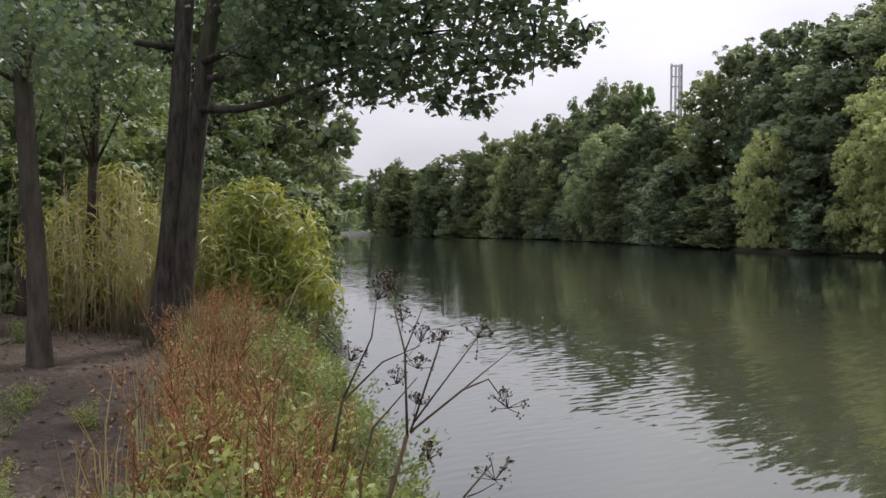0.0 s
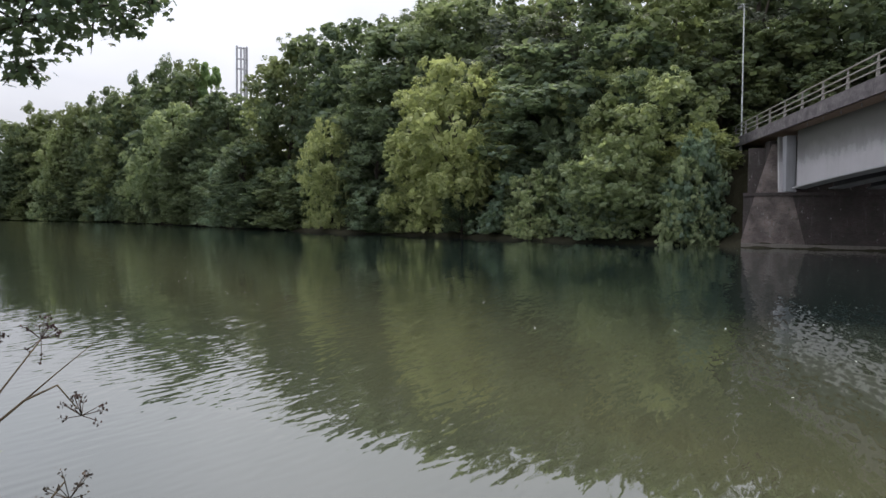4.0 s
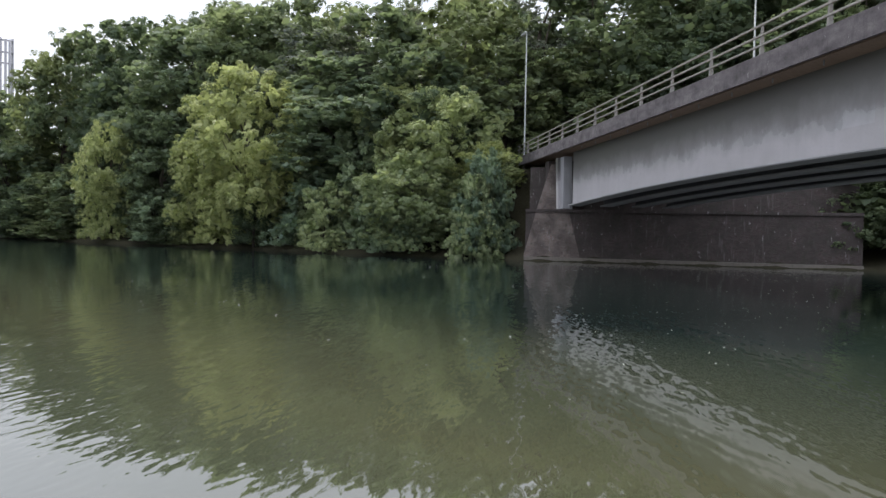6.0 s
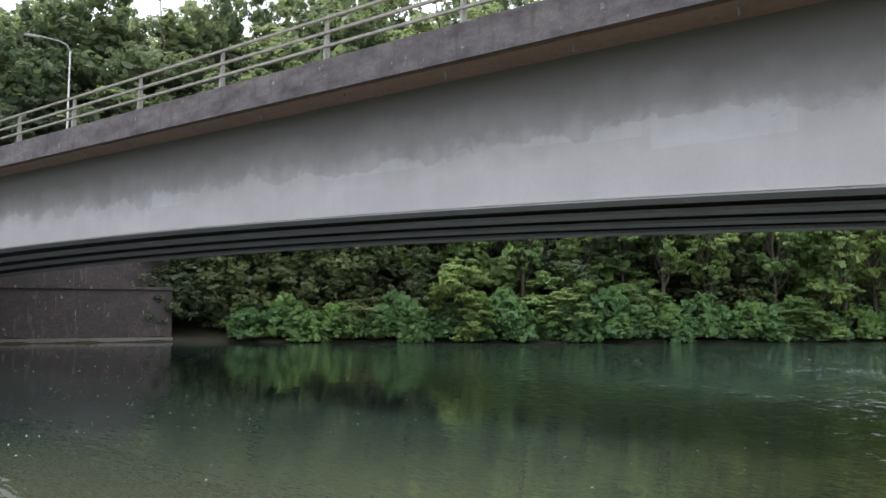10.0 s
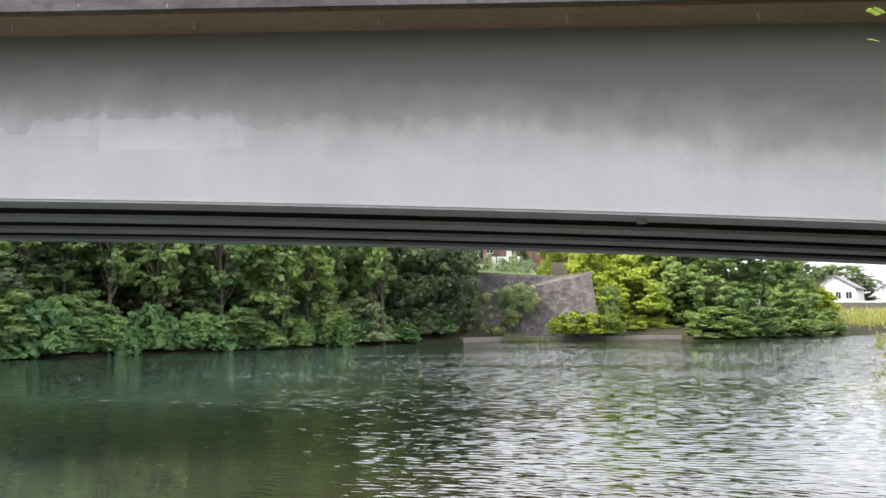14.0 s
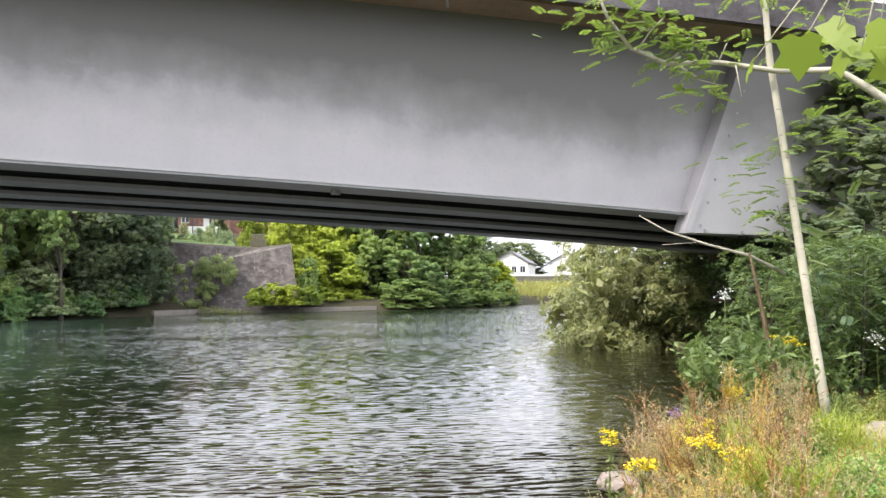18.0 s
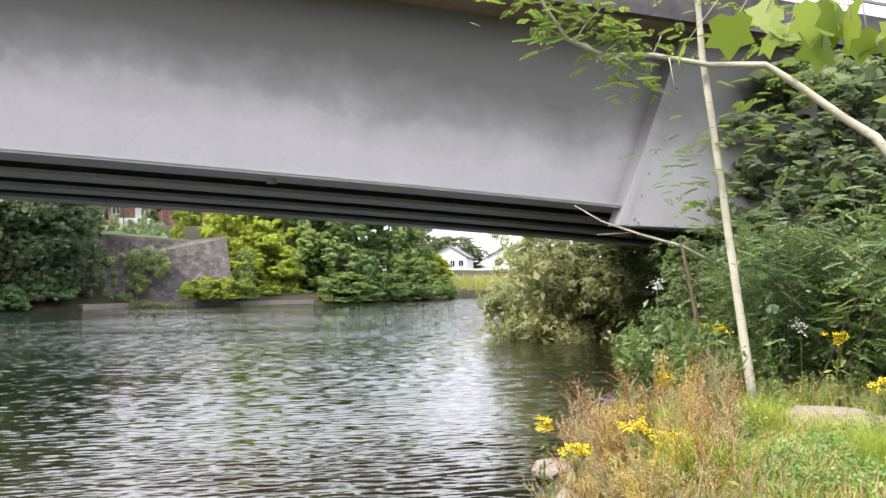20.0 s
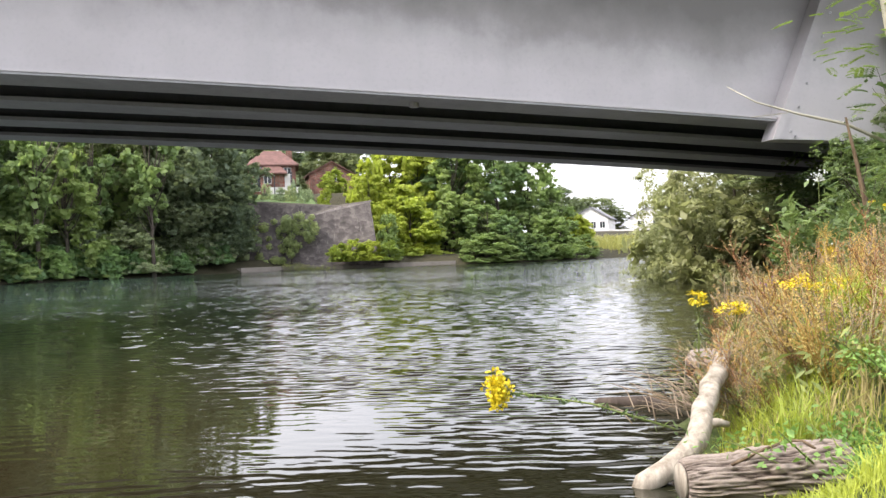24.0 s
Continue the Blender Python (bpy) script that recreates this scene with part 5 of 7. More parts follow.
def build_side_trunks():
    pr = random.Random(8)
    rows = [([(-4.88, 9.73, 0.71), (-4.89, 9.72, 1.26), (-4.91, 9.71, 2.07), (-4.97, 9.68, 3.01), (-5.02, 9.65, 4.01), (-5.12, 9.71, 5.29), (-5.25, 9.87, 6.82)], [0.16, 0.125, 0.115, 0.11, 0.105, 0.09, 0.06]),
            ([(-5.99, 13.73, 1.02), (-5.94, 13.75, 3.31), (-5.88, 13.77, 5.21), (-5.77, 13.82, 7.11)], [0.10, 0.085, 0.075, 0.05]),
            ([(-7.83, 15.07, 0.98), (-7.78, 15.09, 3.39), (-7.62, 15.17, 5.70), (-7.54, 15.21, 8.10)], [0.12, 0.1, 0.09, 0.06])]
    for i, (pts, radii) in enumerate(rows):
        pts, radii = [(pts[0][0], pts[0][1], pts[0][2] - 0.5)] + pts, [radii[0] * 1.15] + radii
        t = thing("young_tree", pts[0], "slender grey-barked young tree beside the path", "tree", "young trees by the path")
        part("trunk", tubes_mesh("trunk", [(pts, radii)], M["bark"], 10, 0.05, pr), t)
        rng = np.random.default_rng(40 + i)
        top = np.array(pts[-2])
        lobes = [(tuple(top + rng.normal(size=3) * np.array([1.0, 0.9, 0.7])), 0.9) for _ in range(5)]
        p, d, _, _ = lobe_points(rng, lobes, 2800, 0.8)
        part("crown", quads_mesh("crown", maple_cards(rng, p, rng.normal(size=p.shape) * 0.7 + np.array([0, 0, 0.7]), 0.08), M["sycamore"], 12), t)
        limbs = []
        for c, r in lobes:
            limbs.append(([Vector(pts[-3]), Vector(pts[-3]).lerp(Vector(c), 0.6), Vector(c)], [0.03, 0.02, 0.008]))
        part("limb", tubes_mesh("limb", limbs, M["bark"], 6), t)


build_side_trunks()

# -- thicket of small-leaved shrubs: a pattern for the woodland edge on this bank
TREE_KINDS["thicket"] = dict(h=5, w=5, low=-0.15, lobes=60, count=20000, leaf=0.115, width=0.075, mat="thicket", label="dense green thicket shrub on the near bank", trunk=0.012, category="shrub", tuft=(0.040, 0.7), per=45, dense=0.42)
PROTOS["thicket"] = [make_tree("thicket_shrub", 91 + i, **TREE_KINDS["thicket"]) for i in range(2)]
TREE_KINDS["hawthorn"] = dict(h=5, w=5, low=-0.1, lobes=44, count=9000, leaf=0.12, width=0.085, mat="hawthorn", label="green scrub below the abutment, shade in its dark leaf colour", trunk=0.014, category="shrub", tuft=(0.055, 0.7), per=36, dense=0.45)
PROTOS["hawthorn"] = [make_tree("hawthorn_shrub", 131 + i, **TREE_KINDS["hawthorn"]) for i in range(3)]
TREE_KINDS["knotweed"] = dict(h=3.2, w=4.5, low=-0.2, lobes=60, count=6000, leaf=0.24, width=0.20, mat="knotweed", label="broad-leaved bright green knotweed along the water", trunk=0.008, category="shrub")
PROTOS["knotweed"] = [make_tree("knotweed_shrub", 71 + i, **TREE_KINDS["knotweed"]) for i in range(2)]

LEFT_WOOD = [(-6.4, 27.5, 10.5, 6.5, "oak"), (-8.2, 17.5, 5.5, 5.5, "thicket"), (-6.2, 18.5, 4.5, 4.5, "thicket"), (-11.0, 17.0, 6.5, 6, "thicket"), (-9.0, 21.5, 7.5, 6, "thicket"), (-6.5, 24.0, 6.5, 6, "thicket"),
             (-13.5, 20.5, 8.0, 7, "thicket"), (-12.0, 14.5, 5.0, 5, "thicket"), (-7.5, 30.0, 8.5, 7.5, "thicket"), (-9.5, 42.0, 9.5, 10, "ash"), (-13.5, 56.0, 11, 12, "oak"), (-19.0, 82.0, 13, 14, "oak"),
             (-10.5, 27.0, 12, 8, "oak"), (-14.5, 26.0, 13, 9, "ash"), (-18.0, 24.0, 13, 9, "oak"), (-16.5, 17.0, 11, 8, "ash")]
LEFT_FAR = [(-46, 428, 25, 26, "oak"), (-60, 442, 24, 28, "oak"), (-31, 412, 26, 24, "oak"), (-52, 380, 9, 12, "bush"), (-26, 118, 14, 15, "oak"), (-33, 160, 15, 17, "oak"), (-42, 205, 15, 18, "oak"), (-52, 250, 16, 20, "oak"), (-66, 310, 17, 22, "oak"), (-11.5, 34, 13, 9, "oak"), (-80, 380, 18, 26, "oak"), (-70, 430, 20, 30, "oak"), (-50, 440, 20, 30, "ash"), (-95, 430, 18, 26, "oak")]
for li, rows in enumerate((LEFT_WOOD, LEFT_FAR)):
    for i, (x, y, top, w, kind) in enumerate(rows):
        plant(kind, x, y, top, w, i + 2 * li + 5, group="woodland on the near bank")


# -- long-leaved withy shrubs
def build_withy(name, lobes, count, mat, label, seed):
    rng = np.random.default_rng(seed)
    base = np.mean([c for c, _ in lobes], 0)
    z = ground_z(base[0], base[1])
    t = thing(name, (base[0], base[1], z), label, "shrub")
    p, d, c, r = lobe_points(rng, lobes, count, 0.9)
    n = d + np.array([0, 0, 0.6]) + rng.normal(size=p.shape) * 0.5
    part("foliage", quads_mesh("foliage", leaf_cards(rng, p, n, 0.27, 0.038, 0.9, 0.2), M[mat]), t)
    canes = []
    for _ in range(60):
        j = rng.integers(len(c))
        foot = Vector((base[0] + rng.normal() * 0.5, base[1] + rng.normal() * 0.5, z - 0.1))
        tip = Vector(c[j] + unit(rng.normal(size=(1, 3)))[0] * r[j] * 0.9)
        canes.append(([foot, foot.lerp(tip, 0.55) + Vector((0, 0, 0.35)), tip], [0.014, 0.01, 0.004]))
    part("cane", tubes_mesh("cane", canes, M["pale_stem"], 5), t)


build_withy("withy_shrub", [((-3.49, 14.04, 2.27), 0.95), ((-2.78, 13.89, 2.18), 0.8), ((-3.77, 13.45, 1.71), 0.8), ((-2.35, 13.36, 1.63), 0.5), ((-3.26, 14.10, 2.76), 0.55), ((-1.94, 12.82, 1.30), 0.35), ((-2.93, 13.25, 1.45), 0.6)], 5200, "withy", "bright yellow-green long-leaved withy shrub by the water", 31)
build_withy("withy_shrub", [((-6.27, 14.15, 1.96), 1.1), ((-5.68, 14.40, 2.16), 0.9), ((-5.19, 13.62, 1.41), 0.7), ((-6.15, 13.66, 1.21), 0.7), ((-5.88, 14.42, 2.86), 0.7)], 5200, "withy_dry", "yellowing long-leaved withy stand behind the path", 32)


def build_reeds():
    """Pale dry canes standing among the withies behind the path."""
    rng = np.random.default_rng(37)
    t = thing("dry_reeds", (-5.0, 12.9, ground_z(-5.0, 12.9)), "stand of pale dry reeds behind the soil path", "reeds")
    canes, tips = [], []
    for _ in range(170):
        x, y = -5.0 + rng.normal() * 0.75, 12.9 + rng.normal() * 0.45
        z, h = ground_z(x, y), rng.uniform(1.0, 2.7)
        e = Vector((x + rng.normal() * 0.16, y + rng.normal() * 0.12, z + h))
        canes.append(([Vector((x, y, z - 0.05)), Vector((x, y, z)).lerp(e, 0.5), e], [0.007, 0.006, 0.003]))
        tips += [np.array(e) - np.array([0, 0, q]) for q in rng.uniform(0, h * 0.6, 5)]
    part("cane", tubes_mesh("cane", canes, M["pale_stem"], 4), t)
    p = np.array(tips)
    part("foliage", quads_mesh("foliage", leaf_cards(rng, p, rng.normal(size=p.shape), 0.30, 0.022, 0.9, 0.15), M["withy_dry"]), t)


build_reeds()


# -- dock plants, rust-brown and dry
def dock_pattern(seed, seed_mat, stem_mat, label, name="dock_plant", sprays=6, seeds_each=16, seed_size=0.022):
    rng = np.random.default_rng(seed)
    t = thing(name, (0, 0, 0), label, "wild plant")
    tubes, seeds = [], []
    for _ in range(5):
        h = rng.uniform(0.65, 1.05)
        a = rng.normal(size=2) * 0.10
        top = Vector((a[0] * 2.2, a[1] * 2.2, h))
        foot = Vector((a[0] * 0.4, a[1] * 0.4, -0.05))
        mid = foot.lerp(top, 0.5) + Vector((rng.normal() * 0.02, rng.normal() * 0.02, 0))
        tubes.append(([foot, mid, top], [0.007, 0.005, 0.002]))
        for k in range(sprays):
            s = foot.lerp(top, rng.uniform(0.25 if sprays > 6 else 0.45, 0.95))
            e = s + Vector((rng.normal() * 0.09, rng.normal() * 0.09, rng.uniform(0.08, 0.2)))
            tubes.append(([s, e], [0.003, 0.0015]))
            kk = seeds_each
            f = rng.random(kk)[:, None]
            seeds.append(np.array(s) + (np.array(e) - np.array(s)) * f + rng.normal(size=(kk, 3)) * 0.012)
    seeds = np.concatenate(seeds)
    part("stalk", tubes_mesh("stalk", tubes, M[stem_mat], 4), t)
    part("seed_head", quads_mesh("seed_head", leaf_cards(rng, seeds, rng.normal(size=seeds.shape), seed_size, seed_size * 0.7), M[seed_mat]), t)
    p = np.stack([rng.normal(size=26) * 0.14, rng.normal(size=26) * 0.14, rng.uniform(0.02, 0.4, 26)], 1)
    part("foliage", quads_mesh("foliage", leaf_cards(rng, p, rng.normal(size=p.shape) + np.array([0, 0, 0.6]), 0.16, 0.045, 0.4), M["weed"]), t)
    return t


def weed_pattern(seed, leaf, width, height_, count, label, mat="weed", name="leafy_weed"):
    rng = np.random.default_rng(seed)
    t = thing(name, (0, 0, 0), label, "wild plant")
    tubes, pts = [], []
    for _ in range(9):
        a = rng.normal(size=2) * 0.16
        top = Vector((a[0] * 1.6, a[1] * 1.6, height_ * rng.uniform(0.6, 1.1)))
        foot = Vector((a[0] * 0.5, a[1] * 0.5, -0.05))
        tubes.append(([foot, foot.lerp(top, 0.5), top], [0.005, 0.004, 0.002]))
        f = rng.random(count // 9)[:, None] ** 0.7
        pts.append(np.array(foot) + (np.array(top) - np.array(foot)) * f + rng.normal(size=(count // 9, 3)) * np.array([0.06, 0.06, 0.03]))
    p = np.concatenate(pts)
    p[:, 2] = np.maximum(p[:, 2], 0.02)
    part("stalk", tubes_mesh("stalk", tubes, M["green_stem"], 4), t)
    part("foliage", quads_mesh("foliage", leaf_cards(rng, p, rng.normal(size=p.shape) * 0.6 + np.array([0, 0, 0.8]), leaf, width, 0.2), M[mat]), t)
    return t


def ragwort_pattern(seed, h, label, name="ragwort"):
    """Ragwort: green stem with ragged leaves and a flat head of small yellow flowers."""
    rng = np.random.default_rng(seed)
    t = thing(name, (0, 0, 0), label, "wild flower")
    tubes = [([Vector((0, 0, -0.05)), Vector((0.02, 0.01, h * 0.5)), Vector((0.0, 0.03, h * 0.8))], [0.007, 0.006, 0.004])]
    heads = []
    for _ in range(11):
        e = Vector((rng.normal() * 0.055, 0.03 + rng.normal() * 0.055, h * 0.8 + rng.uniform(0.10, 0.20)))
        tubes.append(([Vector((0, 0.03, h * 0.8 - rng.uniform(0, 0.15))), e], [0.003, 0.002]))
        heads.append(np.array(e) + rng.normal(size=(26, 3)) * np.array([0.022, 0.022, 0.012]))
    part("stem", tubes_mesh("stem", tubes[:1], M["green_stem"], 5), t)
    part("stalk", tubes_mesh("stalk", tubes[1:], M["green_stem"], 5), t)
    p = np.concatenate(heads)
    part("flower_head", quads_mesh("flower_head", leaf_cards(rng, p, rng.normal(size=p.shape) * 0.4 + np.array([0, 0, 1.0]), 0.024, 0.018), M["yellow"]), t)
    q = np.stack([rng.normal(size=40) * 0.06, rng.normal(size=40) * 0.06, rng.uniform(0.05, h * 0.75, 40)], 1)
    part("foliage", quads_mesh("foliage", leaf_cards(rng, q, rng.normal(size=q.shape) + np.array([0, 0, 0.5]), 0.10, 0.03, 0.3), M["weed"]), t)
    return t


def scatter(pattern_list, places, group, used, rng, lo=0.8, hi=1.2, tilt=0.12):
    """Sets plants at places (x, y), turned and scaled at random, the patterns themselves first."""
    for i, (x, y) in enumerate(places):
        pat = pattern_list[i % len(pattern_list)]
        m = Matrix.LocRotScale((x, y, ground_z(x, y) - 0.01), Euler((rng.uniform(-tilt, tilt), rng.uniform(-tilt, tilt), rng.uniform(0, 6.28))), [rng.uniform(lo, hi)] * 3)
        if pat not in used:
            used.add(pat)
            pat.matrix_basis = m
            ob = pat
        else:
            keep = pat.matrix_basis.copy()
            pat.matrix_basis = Matrix.Identity(4)
            ob = copy_thing(pat, m)
            pat.matrix_basis = keep
        ob["group"] = group


PLANTED = set()
BANK_Y = [p[1] for p in NEAR_BANK][::-1]
BANK_X = [p[0] for p in NEAR_BANK][::-1]


def bank_x(y):
    return float(np.interp(y, BANK_Y, BANK_X))


prng = random.Random(21)
docks = [dock_pattern(50 + i, "rust", "red_stem", "rust-brown dry dock plant on the bank", sprays=12, seeds_each=9, seed_size=0.017) for i in range(4)]
weeds = [weed_pattern(60 + i, 0.066, 0.030, 0.75, 680, "leafy yellow-green weed at the water's edge") for i in range(3)]
spots = []
for i in range(44):
    y = 3.3 + 8.4 * prng.random() ** 1.2
    spots.append((bank_x(y) - prng.uniform(0.45, 1.45) - 0.02 * y, y))
scatter(docks, spots, "dock plants on the bank", PLANTED, prng, 0.75, 1.15)
spots = []
for i in range(176):
    y = 2.4 + 11.0 * prng.random() ** 1.35
    spots.append((bank_x(y) - prng.uniform(-0.15, 0.95 + (0.35 if y < 5 else 0)), y))
scatter(weeds, spots, "weeds on the bank", PLANTED, prng, 0.6, 1.05)
spots = []
for i in range(34):
    y = prng.uniform(14, 60)
    spots.append((bank_x(y) - prng.uniform(0.0, 1.4), y))
scatter(weeds, spots, "weeds on the bank", PLANTED, prng, 1.3, 2.2)
spots = [(-2.9, 5.0), (-3.3, 5.6), (-3.6, 6.3), (-2.6, 4.6), (-3.9, 7.4), (-3.0, 6.8), (-5.6, 9.8), (-6.1, 11.6)]
scatter(weeds, spots, "weeds on the path", PLANTED, prng, 0.3, 0.6)


def build_bank_straw():
    """Dry upright stalks among the docks."""
    rng = np.random.default_rng(77)
    ys = 3.0 + 9.0 * rng.random(1500)
    xs = np.array([bank_x(y) for y in ys]) - rng.uniform(0.0, 1.8, 1500)
    base = np.stack([xs, ys, height(xs, ys) - 0.02], 1)
    me = quads_mesh("dry_grass", blades(rng, base, 0.85, 0.004, 0.3), M["straw"])
    solo("dry_grass", me, "pale dry grass stalks among the docks", "grass", kind="stuff")


build_bank_straw()


# -- dead hogweed hanging over the water
def umbel(rng, at, size, tubes, seeds, up=(0, 0, 1)):
    at, up = Vector(at), Vector(up)
    for _ in range(13):
        d = (Vector((rng.normal(), rng.normal(), rng.normal())) * 0.75 + up).normalized()
        e = at + d * size * rng.uniform(0.7, 1.1)
        tubes.append(([at, e], [0.0016, 0.001]))
        for _ in range(5):
            seeds.append(np.array(e) + rng.normal(size=3) * 0.006)


def build_hogweed():
    rng = np.random.default_rng(14)
    t = thing("dead_hogweed", (-0.21, 2.60, 1.42), "dead brown hogweed with dark seed heads over the water", "wild plant")
    stems = [([(-0.26, 2.60, 1.05), (-0.21, 2.60, 1.45), (-0.15, 2.61, 1.66)], [0.009, 0.0085, 0.007]), ([(-0.15, 2.61, 1.66), (-0.16, 2.63, 1.93), (-0.21, 2.65, 2.13)], [0.005, 0.0035, 0.002]),
             ([(-0.14, 2.61, 1.67), (-0.05, 2.56, 1.95), (-0.04, 2.56, 1.99)], [0.004, 0.003, 0.002]), ([(-0.14, 2.61, 1.67), (0.03, 2.56, 1.82), (0.11, 2.53, 1.86), (0.16, 2.52, 1.79)], [0.005, 0.004, 0.003, 0.002]),
             ([(0.03, 2.56, 1.82), (0.11, 2.55, 1.89), (0.21, 2.55, 1.97)], [0.003, 0.002, 0.001]), ([(-0.13, 2.61, 1.70), (-0.02, 2.66, 1.84), (0.08, 2.68, 1.97)], [0.004, 0.003, 0.002]),
             ([(-0.16, 2.63, 1.93), (-0.10, 2.66, 2.08)], [0.003, 0.0015]), ([(-0.41, 2.73, 1.57), (-0.38, 2.74, 1.74), (-0.24, 2.73, 1.88), (-0.11, 2.71, 1.94)], [0.006, 0.005, 0.003, 0.0015])]
    more = [([(-0.38, 2.74, 1.74), (-0.28, 2.75, 1.96), (-0.26, 2.75, 2.11)], [0.004, 0.003, 0.0015]), ([(-0.21, 2.60, 1.52), (-0.15, 2.56, 1.56), (-0.08, 2.54, 1.60)], [0.003, 0.002, 0.0015]),
            ([(-0.00, 2.36, 1.34), (0.03, 2.36, 1.54), (0.11, 2.35, 1.64)], [0.005, 0.004, 0.002]), ([(0.04, 2.36, 1.54), (0.08, 2.35, 1.56), (0.12, 2.33, 1.59)], [0.003, 0.002, 0.0015]),
            ([(-0.31, 2.69, 1.20), (-0.31, 2.69, 1.50), (-0.27, 2.70, 1.66), (-0.12, 2.66, 1.84)], [0.006, 0.005, 0.004, 0.0015])]
    tubes, seeds = [], []
    for at, size in (((-0.21, 2.65, 2.13), 0.075), ((-0.26, 2.75, 2.09), 0.06), ((-0.04, 2.56, 1.98), 0.035), ((0.08, 2.68, 1.97), 0.065), ((0.17, 2.52, 1.77), 0.06), ((-0.08, 2.54, 1.60), 0.05), ((0.12, 2.33, 1.60), 0.07),
                     ((-0.11, 2.71, 1.95), 0.06), ((-0.12, 2.66, 1.87), 0.05), ((-0.19, 2.65, 1.82), 0.05), ((-0.12, 2.62, 1.76), 0.04), ((-0.17, 2.65, 2.03), 0.05), ((-0.35, 2.74, 1.88), 0.06)):
        umbel(rng, at, size, tubes, seeds)
    for pts, radii in stems + more:
        part("stem", tubes_mesh("stem", [(pts, radii)], M["dead_stem"], 6), t)
    part("umbel", tubes_mesh("umbel", tubes, M["seed"], 4), t, "dark spoked seed heads")
    s = np.array(seeds)
    part("seed", quads_mesh("seed", leaf_cards(rng, s, rng.normal(size=s.shape), 0.012, 0.008), M["seed"]), t)


build_hogweed()


def build_litter():
    """Fallen leaves and bits on the trodden path."""
    rng = np.random.default_rng(19)
    y = 3.0 + 15 * rng.random(2600)
    x = np.array([bank_x(v) for v in y]) - 1.6 - rng.random(2600) * (1.5 + 0.35 * y)
    p = np.stack([x, y, height(x, y) + 0.012], 1)
    solo("leaf_litter", quads_mesh("leaf_litter", leaf_cards(rng, p, rng.normal(size=p.shape) * 0.3 + np.array([0, 0, 1]), 0.07, 0.045), M["litter"]), "dry brown leaves scattered on the soil path", "leaf litter", kind="stuff")


M["litter"] = leaf_material("dry_fallen_leaves", (0.050, 0.034, 0.024), (0.200, 0.140, 0.090), 0.8, 0.1)
build_litter()



# ---- near bank downstream: grass, logs, sapling, flowers ----
def build_grass():
    rng = np.random.default_rng(9)
    ys = -2.2 - 8.5 * rng.random(42000)
    inland = 3.6 * rng.random(42000) ** 1.2
    # the sward thins out towards the bare soil
    edge = np.minimum((3.6 - inland) / 1.3, (-2.2 - ys) / 1.4) + rng.normal(size=42000) * 0.3 > 0.45
    ys, inland = ys[edge], inland[edge]
    xs = np.array([bank_x(y) for y in ys]) - 0.12 - inland
    base = np.stack([xs, ys, height(xs, ys) - 0.02], 1)
    t = np.clip(((xs - 1.65) * -0.630 + (ys - -4.02) * -0.550) / 0.699, 0, 1)
    off_log = np.hypot(xs - (1.65 + -0.630 * t), ys - (-4.02 + -0.550 * t)) > 0.19
    before = (xs > 0.75) & (ys > -4.02 + -0.550 * t)
    short = base[off_log & before]
    bare = np.hypot((xs - 0.4) / 0.5, (ys + 8.9) / 0.5) + rng.normal(size=len(xs)) * 0.3 < 0.8
    free = off_log & ~before & ~bare
    wide_y = -0.3 - 13 * rng.random(9000)
    wide_x = np.array([bank_x(v) for v in wide_y]) - 0.3 - 8 * rng.random(9000)
    thin = rng.random(9000) < np.clip((-wide_y) / 3.0, 0.1, 1)
    wide = np.stack([wide_x, wide_y, height(wide_x, wide_y) - 0.02], 1)[thin & ((wide_x < 0.75) | (wide_y < -4.6))]
    tufts = [(1.23, -6.39), (0.95, -6.08), (1.40, -5.95), (0.93, -7.61), (0.33, -12.11), (0.00, -11.69), (0.01, -6.79), (1.62, -7.29), (1.34, -6.28), (1.32, -4.79)]
    tip = np.array([(x + rng.normal() * 0.10, y + rng.normal() * 0.10) for x, y in tufts for _ in range(230)])
    tip = np.stack([tip[:, 0], tip[:, 1], height(tip[:, 0], tip[:, 1]) - 0.02], 1)
    solo("grass_tussock", quads_mesh("grass_tussock", blades(rng, tip, 0.42, 0.0035, 0.9), M["grass"]), "long arching yellow-green grass tussocks", "grass", kind="stuff")
    lawn = np.concatenate([blades(rng, short, 0.085, 0.004, 0.8), blades(rng, wide, 0.15, 0.004, 0.7)])
    solo("short_grass", quads_mesh("short_grass", lawn, M["grass"]), "short green grass around the log", "grass", kind="stuff")
    xs, ys, base = xs[free], ys[free], base[free]
    pick = np.array([noise.noise(Vector((x * 0.9, y * 0.9, 3.1))) for x, y in zip(xs, ys)]) + rng.normal(size=len(xs)) * 0.12
    dry = pick > 0.22
    solo("grass", quads_mesh("grass", blades(rng, base[~dry], 0.17, 0.0026, 0.95), M["grass"]), "bright green tussocky grass on the bank", "grass", kind="stuff")
    solo("dry_grass", quads_mesh("dry_grass", blades(rng, base[dry], 0.22, 0.004, 0.6), M["straw"]), "straw-coloured dry grass on the bank", "grass", kind="stuff")


build_grass()


